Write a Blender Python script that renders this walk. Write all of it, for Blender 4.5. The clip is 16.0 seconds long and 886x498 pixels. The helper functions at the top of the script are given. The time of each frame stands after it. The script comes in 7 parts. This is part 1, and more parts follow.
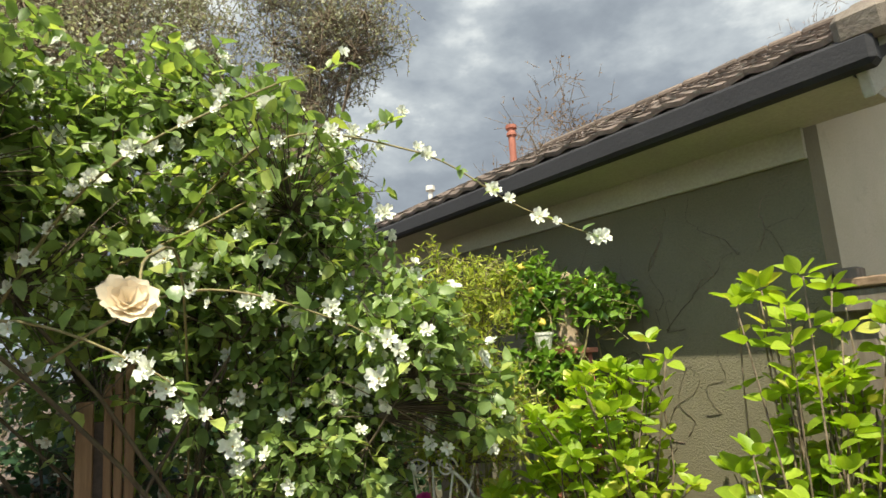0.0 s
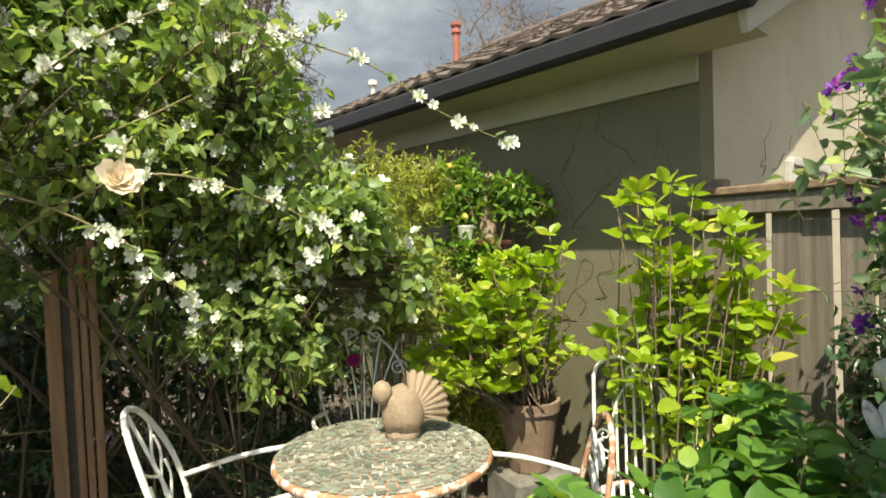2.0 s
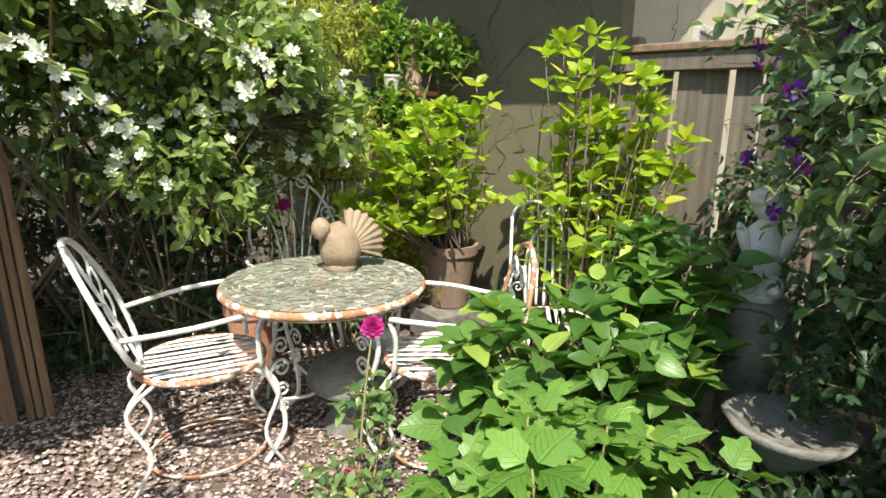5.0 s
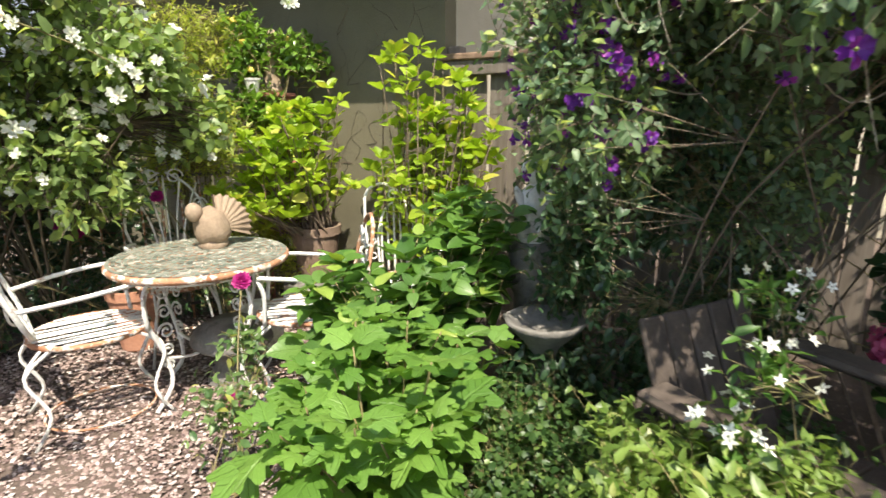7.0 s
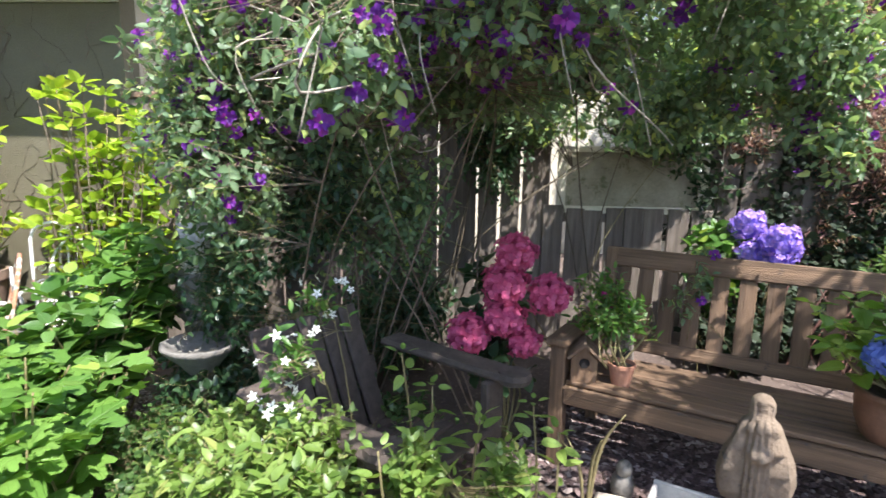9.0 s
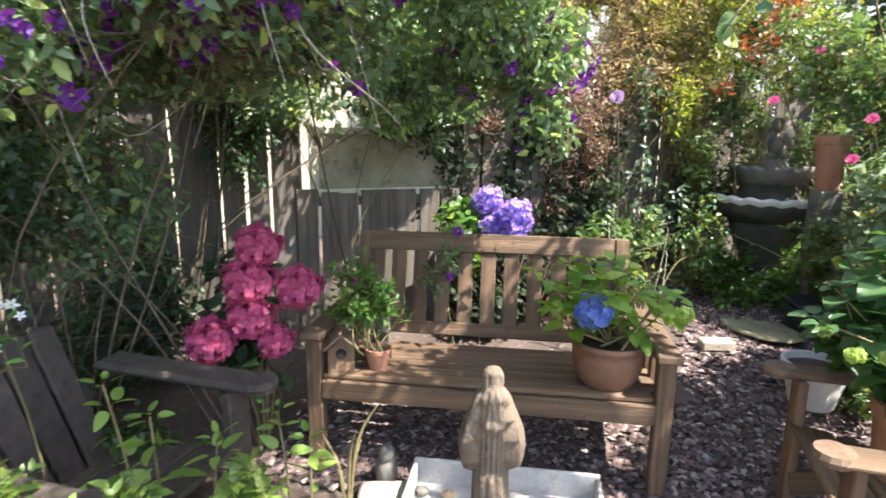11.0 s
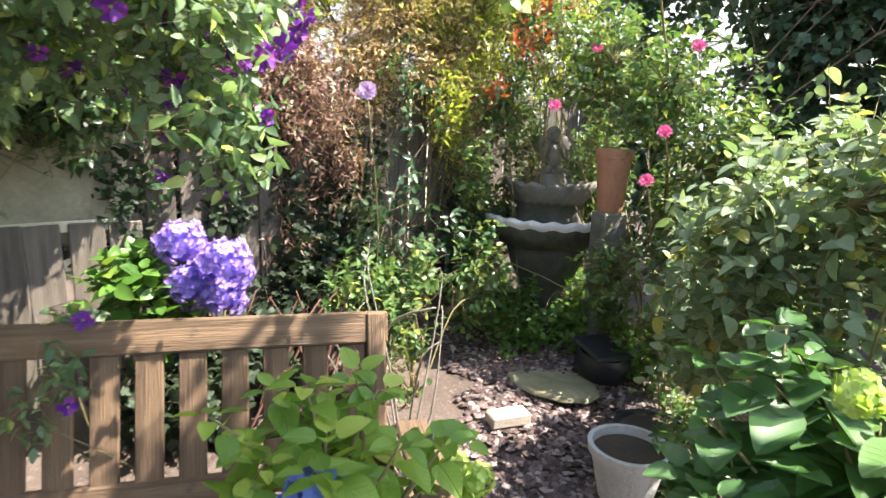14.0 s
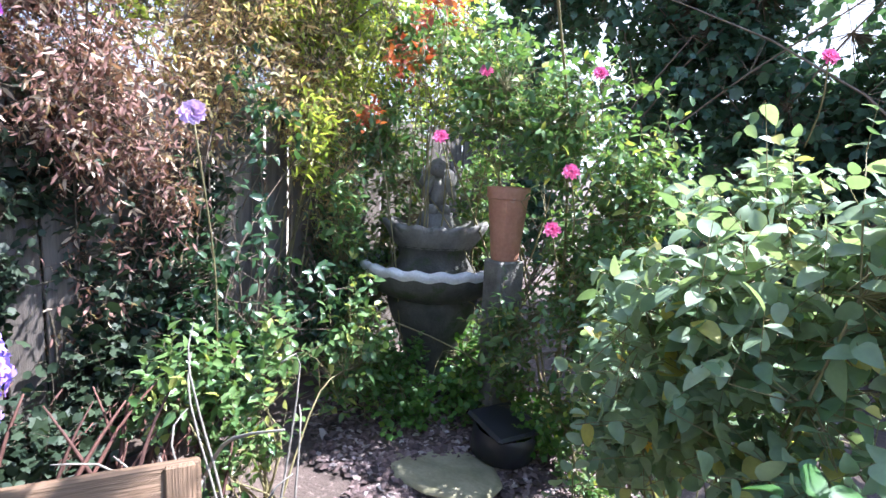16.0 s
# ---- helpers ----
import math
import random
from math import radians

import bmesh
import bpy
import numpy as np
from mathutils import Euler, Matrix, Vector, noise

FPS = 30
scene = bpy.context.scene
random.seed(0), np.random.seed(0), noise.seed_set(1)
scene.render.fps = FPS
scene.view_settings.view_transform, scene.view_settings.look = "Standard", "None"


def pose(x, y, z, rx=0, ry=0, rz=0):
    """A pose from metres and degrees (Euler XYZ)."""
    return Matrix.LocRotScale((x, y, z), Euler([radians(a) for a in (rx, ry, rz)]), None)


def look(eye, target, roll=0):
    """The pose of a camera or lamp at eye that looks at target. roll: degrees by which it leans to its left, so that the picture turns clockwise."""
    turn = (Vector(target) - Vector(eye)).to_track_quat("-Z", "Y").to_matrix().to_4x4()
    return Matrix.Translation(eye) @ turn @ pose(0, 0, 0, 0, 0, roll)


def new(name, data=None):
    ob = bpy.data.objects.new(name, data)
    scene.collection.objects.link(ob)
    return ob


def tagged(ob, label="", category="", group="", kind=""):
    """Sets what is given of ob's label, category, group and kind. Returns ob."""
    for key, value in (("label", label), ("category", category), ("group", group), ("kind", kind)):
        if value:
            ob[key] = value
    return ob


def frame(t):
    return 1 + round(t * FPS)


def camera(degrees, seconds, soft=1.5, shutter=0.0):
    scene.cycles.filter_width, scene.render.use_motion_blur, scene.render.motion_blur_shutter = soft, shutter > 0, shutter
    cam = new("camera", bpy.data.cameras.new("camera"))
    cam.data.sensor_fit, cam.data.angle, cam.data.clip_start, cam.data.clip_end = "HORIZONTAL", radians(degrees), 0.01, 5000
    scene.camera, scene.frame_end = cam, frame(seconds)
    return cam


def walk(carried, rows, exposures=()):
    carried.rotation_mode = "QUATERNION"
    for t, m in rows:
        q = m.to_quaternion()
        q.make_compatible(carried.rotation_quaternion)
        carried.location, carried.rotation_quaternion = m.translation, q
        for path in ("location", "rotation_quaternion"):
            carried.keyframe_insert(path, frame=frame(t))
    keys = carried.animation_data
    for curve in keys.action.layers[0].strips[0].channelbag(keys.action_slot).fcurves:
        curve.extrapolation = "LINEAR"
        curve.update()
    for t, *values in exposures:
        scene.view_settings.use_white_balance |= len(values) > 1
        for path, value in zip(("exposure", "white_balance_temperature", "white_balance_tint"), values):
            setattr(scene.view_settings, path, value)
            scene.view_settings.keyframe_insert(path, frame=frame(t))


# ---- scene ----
cam = camera(76.5, 16.0, 1.5, 0.3)
METRES, EYE, TILT, LEAN, TURN = 4.2, 1.61, 0.0, 0.0, 0.0
ROWS = [
    (0.0, 0.0, 0.0, 0.0, 0.55, 10.52, 2.96),
    (0.5, -0.0104, -0.0352, 0.0041, -1.27, 11.16, 2.85),
    (1.0, 0.0073, -0.0515, 0.0033, -2.95, 9.44, 2.34),
    (1.5, 0.0224, -0.0733, -0.0045, -4.32, 5.18, 1.74),
    (2.0, 0.0162, -0.0859, -0.0122, -5.25, -0.18, 1.21),
    (2.5, 0.001, -0.1006, -0.0195, -5.71, -5.2, 0.8),
    (3.0, -0.0023, -0.1074, -0.0284, -5.65, -8.64, 0.49),
    (5.5, -0.0251, -0.1164, -0.0399, -17.76, -13.54, -0.93),
    (6.0, -0.0221, -0.1653, -0.0366, -20.19, -13.6, -0.85),
    (6.5, -0.0203, -0.225, -0.04, -22.95, -13.87, -0.44),
    (7.0, -0.0294, -0.2703, -0.0422, -26.74, -13.45, 0.34),
    (7.5, -0.0196, -0.3202, -0.0336, -32.26, -12.84, 0.56),
    (8.0, 0.0021, -0.3689, -0.0306, -37.95, -11.9, 0.54),
    (8.5, 0.0158, -0.4055, -0.0296, -43.92, -10.94, -0.13),
    (9.0, 0.0278, -0.4237, -0.029, -49.43, -10.25, -0.79),
    (9.5, 0.0359, -0.4324, -0.0297, -54.16, -10.21, -0.85),
    (10.0, 0.0407, -0.4397, -0.0296, -59.01, -11.18, -0.66),
    (12.5, 0.2005, -0.4338, -0.0202, -86.96, -10.97, -0.61),
    (13.0, 0.2594, -0.4503, -0.0199, -87.57, -10.97, -0.76),
    (13.5, 0.304, -0.4605, -0.0259, -89.36, -11.59, -1.2),
    (14.0, 0.359, -0.4569, -0.0191, -94.02, -11.42, -2.0),
    (14.5, 0.4113, -0.4524, -0.0158, -98.1, -11.55, -2.32),
    (15.0, 0.4509, -0.4584, -0.013, -102.06, -10.62, -2.57),
    (15.5, 0.482, -0.4705, -0.0066, -105.08, -9.38, -2.9),
    (16.0, 0.4982, -0.4835, -0.0038, -106.19, -8.76, -2.88),
]
walk(cam, [(t, pose(0, 0, EYE, TILT, LEAN, TURN) @ pose(METRES * x, METRES * y, METRES * z, 90 + pitch, roll, yaw)) for t, x, y, z, yaw, pitch, roll in ROWS], [(0, 0.8, 7300, 4), (3.2, 0.84, 7500, 5), (5.5, 0.9, 6700, 8), (7.5, 1.08, 7000, 14), (9.3, 1.52, 6000, 17), (12.5, 1.97, 6700, 12), (14.5, 2.1, 6500, 14), (16, 2.22, 5400, 20)])

# ---- world and sun ----
SUN_FROM = Vector((-0.104, -0.528, 0.843)).normalized()
world = bpy.data.worlds.new("sky")
scene.world = world
world.use_nodes = True
wn = world.node_tree
sky = wn.nodes.new("ShaderNodeTexSky")
sky.sky_type = "NISHITA"
sky.sun_disc = False
sky.sun_elevation = math.asin(SUN_FROM.z)
sky.sun_rotation = math.atan2(SUN_FROM.x, SUN_FROM.y)
wn.links.new(sky.outputs[0], wn.nodes["Background"].inputs[0])
wn.nodes["Background"].inputs[1].default_value = 0.15
sun_data = bpy.data.lights.new("sun", "SUN")
sun_data.energy, sun_data.angle, sun_data.color = 5.0, radians(0.6), (1.0, 0.95, 0.86)
sun = new("sun", sun_data)
sun.matrix_world = look(SUN_FROM * 30, (0, 0, 0))

# ---- materials ----


def nodes_of(name):
    m = bpy.data.materials.new(name)
    m.use_nodes = True
    return m, m.node_tree, m.node_tree.nodes["Principled BSDF"]


def ramp(nt, fac, stops):
    r = nt.nodes.new("ShaderNodeValToRGB")
    while len(r.color_ramp.elements) < len(stops):
        r.color_ramp.elements.new(0.5)
    for e, (p, c) in zip(r.color_ramp.elements, stops):
        e.position, e.color = p, (*c, 1)
    nt.links.new(fac, r.inputs[0])
    return r.outputs[0]


def noise_out(nt, scale, detail=6, rough=0.6, stretch=None):
    tc = nt.nodes.new("ShaderNodeTexCoord")
    n = nt.nodes.new("ShaderNodeTexNoise")
    n.inputs["Scale"].default_value, n.inputs["Detail"].default_value, n.inputs["Roughness"].default_value = scale, detail, rough
    if stretch:
        mp = nt.nodes.new("ShaderNodeMapping")
        mp.inputs["Scale"].default_value = stretch
        nt.links.new(tc.outputs["Object"], mp.inputs[0])
        nt.links.new(mp.outputs[0], n.inputs[0])
    else:
        nt.links.new(tc.outputs["Object"], n.inputs[0])
    return n.outputs["Fac"]


def mixed(nt, fac, a, b, mode="MIX"):
    m = nt.nodes.new("ShaderNodeMix")
    m.data_type, m.blend_type = "RGBA", mode
    for sock, val in ((m.inputs[0], fac), (m.inputs[6], a), (m.inputs[7], b)):
        if isinstance(val, (int, float)):
            sock.default_value = val
        elif isinstance(val, tuple):
            sock.default_value = (*val, 1)
        else:
            nt.links.new(val, sock)
    return m.outputs[2]


def bumped(nt, p, height, strength, dist=0.01):
    b = nt.nodes.new("ShaderNodeBump")
    b.inputs["Strength"].default_value, b.inputs["Distance"].default_value = strength, dist
    nt.links.new(height, b.inputs["Height"])
    nt.links.new(b.outputs[0], p.inputs["Normal"])


def surface(name, c1, c2, scale=6.0, fine=60.0, rough=0.8, metal=0.0, bump=0.3, stretch=None, spot=None, spot_scale=9.0, spot_at=0.6, varied=0.0):
    """A weathered surface: two colours in large patches, fine grain, and spots of a third colour."""
    m, nt, p = nodes_of(name)
    col = ramp(nt, noise_out(nt, scale, 8, 0.65, stretch), [(0.3, c1), (0.7, c2)])
    grain = noise_out(nt, fine, 4, 0.6, stretch)
    col = mixed(nt, 0.35, col, ramp(nt, grain, [(0.3, (0.45, 0.45, 0.45)), (0.7, (1.0, 1.0, 1.0))]), "MULTIPLY")
    if spot:
        mask = ramp(nt, noise_out(nt, spot_scale, 8, 0.7), [(spot_at, (0, 0, 0)), (spot_at + 0.08, (1, 1, 1))])
        col = mixed(nt, mask, col, spot)
    if varied:
        info = nt.nodes.new("ShaderNodeObjectInfo")
        col = mixed(nt, 1.0, col, ramp(nt, info.outputs["Random"], [(0.0, (1 - varied,) * 3), (1.0, (1.0, 1.0, 1.0))]), "MULTIPLY")
    nt.links.new(col, p.inputs["Base Color"])
    p.inputs["Roughness"].default_value, p.inputs["Metallic"].default_value = rough, metal
    bumped(nt, p, grain, bump)
    return m


def leaf_material(name, c1, c2, c3=None, rough=0.42, glow=0.32, share=0.08):
    """Leaf or petal: colours differ from leaf to leaf, light passes through."""
    m, nt, p = nodes_of(name)
    geo = nt.nodes.new("ShaderNodeNewGeometry")
    stops = [(0.0, c1), (1.0 - share, c2)]
    if c3:
        stops += [(1.0 - share + 0.01, c3)]
    col = ramp(nt, geo.outputs["Random Per Island"], stops)
    patch = noise_out(nt, 40.0, 4)
    col = mixed(nt, 0.5, col, ramp(nt, patch, [(0.3, (0.6, 0.6, 0.6)), (0.65, (1, 1, 1))]), "MULTIPLY")
    nt.links.new(col, p.inputs["Base Color"])
    p.inputs["Roughness"].default_value = rough
    bumped(nt, p, patch, 0.25, 0.004)
    tr = nt.nodes.new("ShaderNodeBsdfTranslucent")
    nt.links.new(mixed(nt, 1.0, col, (1.3, 1.3, 1.3) if "petal" in name else (1.5, 1.55, 0.8), "MULTIPLY"), tr.inputs[0])
    mx = nt.nodes.new("ShaderNodeMixShader")
    mx.inputs[0].default_value = glow
    nt.links.new(p.outputs[0], mx.inputs[1])
    nt.links.new(tr.outputs[0], mx.inputs[2])
    nt.links.new(mx.outputs[0], nt.nodes["Material Output"].inputs[0])
    return m


# Darker olive copy of the stucco: the eave's shade is in its colour.
SHADEDSTUCCO = surface("shaded_olive_stucco", (0.135, 0.122, 0.075), (0.175, 0.16, 0.1), 1.2, 90, 0.9, 0, 0.7, spot=(0.12, 0.11, 0.07), spot_scale=2.2, spot_at=0.58)
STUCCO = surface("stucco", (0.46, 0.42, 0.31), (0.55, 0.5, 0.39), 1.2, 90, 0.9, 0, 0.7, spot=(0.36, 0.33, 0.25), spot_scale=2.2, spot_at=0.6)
SOFFIT = surface("painted_timber", (0.36, 0.35, 0.29), (0.42, 0.4, 0.33), 2, 60, 0.8)
DARKTRIM = surface("dark_gutter_paint", (0.012, 0.012, 0.015), (0.022, 0.022, 0.026), 3, 50, 0.85)
TILE = surface("roof_tile", (0.13, 0.095, 0.075), (0.24, 0.18, 0.145), 5, 40, 0.9, 0, 0.6, spot=(0.33, 0.32, 0.27), spot_scale=14, spot_at=0.58, varied=0.5)
FENCEWOOD = surface("weathered_fence_wood", (0.13, 0.105, 0.08), (0.27, 0.23, 0.185), 5, 60, 0.85, 0, 0.5, (6, 6, 0.35), varied=0.4)
DARKWOOD = surface("dark_weathered_wood", (0.06, 0.045, 0.035), (0.14, 0.11, 0.085), 5, 50, 0.8, 0, 0.4, (5, 5, 5), spot=(0.2, 0.18, 0.15), spot_scale=14, spot_at=0.66, varied=0.3)
TEAK = surface("weathered_bench_wood", (0.17, 0.108, 0.065), (0.34, 0.225, 0.14), 5, 50, 0.75, 0, 0.4, (5, 5, 5), spot=(0.1, 0.08, 0.06), spot_scale=16, spot_at=0.64, varied=0.25)
TEAKS = [surface("weathered_bench_wood_" + axis, (0.09, 0.057, 0.031), (0.29, 0.18, 0.1), 4, 26, 0.75, 0, 0.55, tuple(0.3 if k == axis_at else 7.0 for k in range(3)), spot=(0.085, 0.065, 0.05), spot_scale=13, spot_at=0.62, varied=0.3) for axis_at, axis in enumerate("xyz")]
POSTWOOD = surface("post_wood", (0.15, 0.085, 0.045), (0.3, 0.19, 0.105), 4, 60, 0.8, 0, 0.5, (9, 9, 0.5))
TERRACOTTA = surface("terracotta", (0.42, 0.19, 0.11), (0.52, 0.27, 0.17), 6, 60, 0.85, 0, 0.3, spot=(0.5, 0.42, 0.36), spot_scale=7, spot_at=0.62)
BROWNCLAY = surface("brown_fired_clay", (0.17, 0.085, 0.05), (0.3, 0.155, 0.09), 5, 60, 0.6, 0, 0.25, spot=(0.12, 0.07, 0.045), spot_scale=7, spot_at=0.58)
OLDPOT = surface("old_brown_pot", (0.18, 0.12, 0.08), (0.3, 0.21, 0.15), 6, 60, 0.85, 0, 0.3, spot=(0.12, 0.12, 0.08), spot_scale=8)
STONE = surface("cast_stone", (0.1, 0.095, 0.082), (0.27, 0.255, 0.22), 7, 80, 0.9, 0, 0.6, spot=(0.09, 0.09, 0.075), spot_scale=9, spot_at=0.57)
PALESTONE = surface("pale_stone", (0.58, 0.57, 0.53), (0.74, 0.72, 0.67), 7, 80, 0.85, 0, 0.5, spot=(0.25, 0.25, 0.2), spot_scale=9, spot_at=0.6)
TANSTONE = surface("tan_carved_stone", (0.26, 0.19, 0.125), (0.38, 0.29, 0.2), 8, 70, 0.9, 0, 0.6, spot=(0.2, 0.15, 0.1), spot_scale=12)
WHITEIRON = surface("chipped_white_iron", (0.7, 0.69, 0.64), (0.8, 0.79, 0.74), 9, 90, 0.55, 0, 0.4, spot=(0.3, 0.13, 0.06), spot_scale=14, spot_at=0.6)
RUST = surface("rusted_iron", (0.32, 0.13, 0.06), (0.55, 0.3, 0.17), 10, 90, 0.85, 0, 0.5, spot=(0.72, 0.68, 0.6), spot_scale=16, spot_at=0.5)
BLACKIRON = surface("dark_iron", (0.05, 0.045, 0.04), (0.12, 0.1, 0.08), 9, 90, 0.6, 0.3)
PLASTIC = surface("black_plastic", (0.018, 0.019, 0.022), (0.03, 0.03, 0.034), 5, 90, 0.4, 0, 0.1, spot=(0.1, 0.09, 0.08), spot_scale=20, spot_at=0.66)
CREAM = surface("cream_painted_panel", (0.62, 0.57, 0.42), (0.72, 0.67, 0.52), 3, 60, 0.7)
# Dull tone and dark spots paint the dappled leaf shade onto the panel.
DAPPLEPANEL = surface("dapple_shaded_board", (0.24, 0.22, 0.15), (0.45, 0.41, 0.3), 4, 50, 0.85, 0, 0.3, spot=(0.12, 0.13, 0.06), spot_scale=6, spot_at=0.55)
WHITEPAINT = surface("chipped_white_paint", (0.4, 0.39, 0.36), (0.56, 0.55, 0.51), 5, 60, 0.7, spot=(0.4, 0.36, 0.3), spot_scale=8)
SOIL = surface("soil", (0.05, 0.035, 0.025), (0.11, 0.08, 0.055), 3, 50, 0.95, 0, 0.8)
GROUND = surface("garden_soil", (0.065, 0.046, 0.036), (0.16, 0.12, 0.095), 1.7, 70, 0.95, 0, 0.9, spot=(0.19, 0.145, 0.115), spot_scale=30, spot_at=0.56)
BARK = surface("bark", (0.12, 0.085, 0.055), (0.26, 0.2, 0.14), 14, 60, 0.9, 0, 0.7)
DARKSTEM = surface("dark_stem", (0.06, 0.05, 0.03), (0.13, 0.1, 0.06), 12, 60, 0.8)
BROWNSTONE = surface("brown_weathered_stone", (0.13, 0.095, 0.062), (0.29, 0.225, 0.155), 8, 80, 0.9, 0, 0.6, spot=(0.06, 0.055, 0.045), spot_scale=11, spot_at=0.56)
RAKETILE = surface("pale_rake_tile", (0.19, 0.155, 0.125), (0.32, 0.27, 0.22), 7, 50, 0.9, 0, 0.6, spot=(0.2, 0.18, 0.15), spot_scale=10, varied=0.35)
STEM = surface("green_brown_stem", (0.16, 0.15, 0.06), (0.28, 0.22, 0.1), 12, 60, 0.7)
DRYSTEM = surface("dry_grey_stem", (0.36, 0.32, 0.25), (0.5, 0.45, 0.36), 12, 60, 0.8)
BRICKRED = surface("chimney_red", (0.3, 0.1, 0.07), (0.42, 0.16, 0.11), 5, 60, 0.8)
FLAGSTONE = surface("mossy_flagstone", (0.17, 0.16, 0.08), (0.34, 0.31, 0.19), 6, 60, 0.9, 0, 0.5)
PALEBRICK = surface("pale_brick", (0.42, 0.36, 0.28), (0.55, 0.48, 0.39), 8, 70, 0.9, 0, 0.5)
LEMONSKIN = surface("lemon_skin", (0.6, 0.44, 0.06), (0.7, 0.56, 0.12), 8, 90, 0.45)


def gravel_material(name, stops):
    m, nt, p = nodes_of(name)
    geo = nt.nodes.new("ShaderNodeNewGeometry")
    col = ramp(nt, geo.outputs["Random Per Island"], stops)
    g = noise_out(nt, 120.0, 3)
    col = mixed(nt, 0.4, col, ramp(nt, g, [(0.3, (0.5, 0.5, 0.5)), (0.7, (1, 1, 1))]), "MULTIPLY")
    nt.links.new(col, p.inputs["Base Color"])
    p.inputs["Roughness"].default_value = 0.85
    return m


GRAVEL = gravel_material("shell_gravel", [(0.0, (0.13, 0.085, 0.075)), (0.35, (0.25, 0.18, 0.155)), (0.7, (0.36, 0.275, 0.24)), (1.0, (0.58, 0.52, 0.48))])
MULCH = gravel_material("bark_and_pebbles", [(0.0, (0.045, 0.03, 0.026)), (0.5, (0.12, 0.078, 0.068)), (0.8, (0.21, 0.15, 0.135)), (1.0, (0.4, 0.34, 0.3))])
MOSAIC = gravel_material("mosaic_tile", [(0.0, (0.1, 0.12, 0.09)), (0.5, (0.27, 0.28, 0.22)), (0.8, (0.16, 0.2, 0.15)), (1.0, (0.5, 0.48, 0.4))])

L_MOCK = leaf_material("mock_orange_leaf", (0.14, 0.22, 0.07), (0.29, 0.4, 0.13), (0.42, 0.5, 0.14), glow=0.42, share=0.12)
L_FERN = leaf_material("feathery_leaf", (0.24, 0.32, 0.05), (0.48, 0.52, 0.1), (0.6, 0.56, 0.14), glow=0.48)
L_LEMON = leaf_material("citrus_leaf", (0.08, 0.18, 0.025), (0.2, 0.34, 0.045), rough=0.3)
L_LIME = leaf_material("lime_green_leaf", (0.22, 0.35, 0.028), (0.42, 0.55, 0.06), (0.55, 0.55, 0.1), glow=0.45)
L_HYD = leaf_material("hydrangea_leaf", (0.05, 0.13, 0.022), (0.13, 0.26, 0.045), (0.25, 0.36, 0.06))
L_OAK = leaf_material("oakleaf_leaf", (0.1, 0.22, 0.035), (0.2, 0.36, 0.07), glow=0.36)
L_HERB = leaf_material("herb_leaf", (0.1, 0.18, 0.03), (0.22, 0.32, 0.07), (0.3, 0.34, 0.1))
L_CLEM = leaf_material("clematis_leaf", (0.09, 0.17, 0.085), (0.27, 0.38, 0.2), (0.45, 0.55, 0.18), share=0.1, glow=0.42)
L_ROSE = leaf_material("rose_leaf", (0.06, 0.13, 0.04), (0.18, 0.28, 0.09), (0.36, 0.38, 0.1), rough=0.33)
L_GREY = leaf_material("grey_green_leaf", (0.12, 0.2, 0.1), (0.34, 0.42, 0.27), (0.45, 0.42, 0.12), share=0.06, rough=0.4)
L_IVY = leaf_material("ivy_leaf", (0.02, 0.055, 0.022), (0.06, 0.12, 0.05), rough=0.35)
L_DRY = leaf_material("dry_brown_leaf", (0.4, 0.25, 0.13), (0.7, 0.52, 0.32), (0.7, 0.64, 0.34), rough=0.7, share=0.3, glow=0.48)
L_RED = leaf_material("red_young_leaf", (0.3, 0.05, 0.03), (0.45, 0.14, 0.05), rough=0.4)
L_OLIVE = leaf_material("olive_tree_leaf", (0.17, 0.18, 0.14), (0.3, 0.31, 0.25), (0.5, 0.5, 0.44), rough=0.5, share=0.2)
L_BARE = leaf_material("autumn_leaf", (0.22, 0.12, 0.08), (0.35, 0.2, 0.13), rough=0.7)
P_WHITE = leaf_material("white_petal", (0.76, 0.79, 0.66), (0.84, 0.86, 0.78), rough=0.6, glow=0.25)
P_PURPLE = leaf_material("purple_petal", (0.09, 0.012, 0.2), (0.19, 0.028, 0.34), (0.32, 0.04, 0.36), rough=0.55, share=0.3)
P_PINK = leaf_material("pink_petal", (0.5, 0.06, 0.16), (0.66, 0.14, 0.27), rough=0.6)
P_MAGENTA = leaf_material("magenta_petal", (0.3, 0.005, 0.13), (0.45, 0.02, 0.2), rough=0.55)
P_BLUE = leaf_material("blue_petal", (0.12, 0.19, 0.55), (0.24, 0.33, 0.72), rough=0.6)
P_LILAC = leaf_material("lilac_petal", (0.28, 0.2, 0.68), (0.45, 0.32, 0.8), (0.58, 0.36, 0.74), rough=0.6, share=0.25)
P_ROSE = leaf_material("rose_petal", (0.7, 0.1, 0.3), (0.8, 0.24, 0.44), rough=0.6)
P_CREAM = leaf_material("cream_petal", (0.8, 0.68, 0.5), (0.86, 0.77, 0.6), rough=0.6)
P_BUD = leaf_material("green_bud", (0.36, 0.5, 0.1), (0.5, 0.6, 0.2), rough=0.6)
P_PALE = leaf_material("pale_lilac_petal", (0.6, 0.42, 0.66), (0.7, 0.52, 0.74), rough=0.6)
P_YELLOW = leaf_material("yellow_petal", (0.75, 0.45, 0.05), (0.8, 0.55, 0.08), rough=0.6)

# ---- geometry helpers ----
RNG = np.random.default_rng(7)


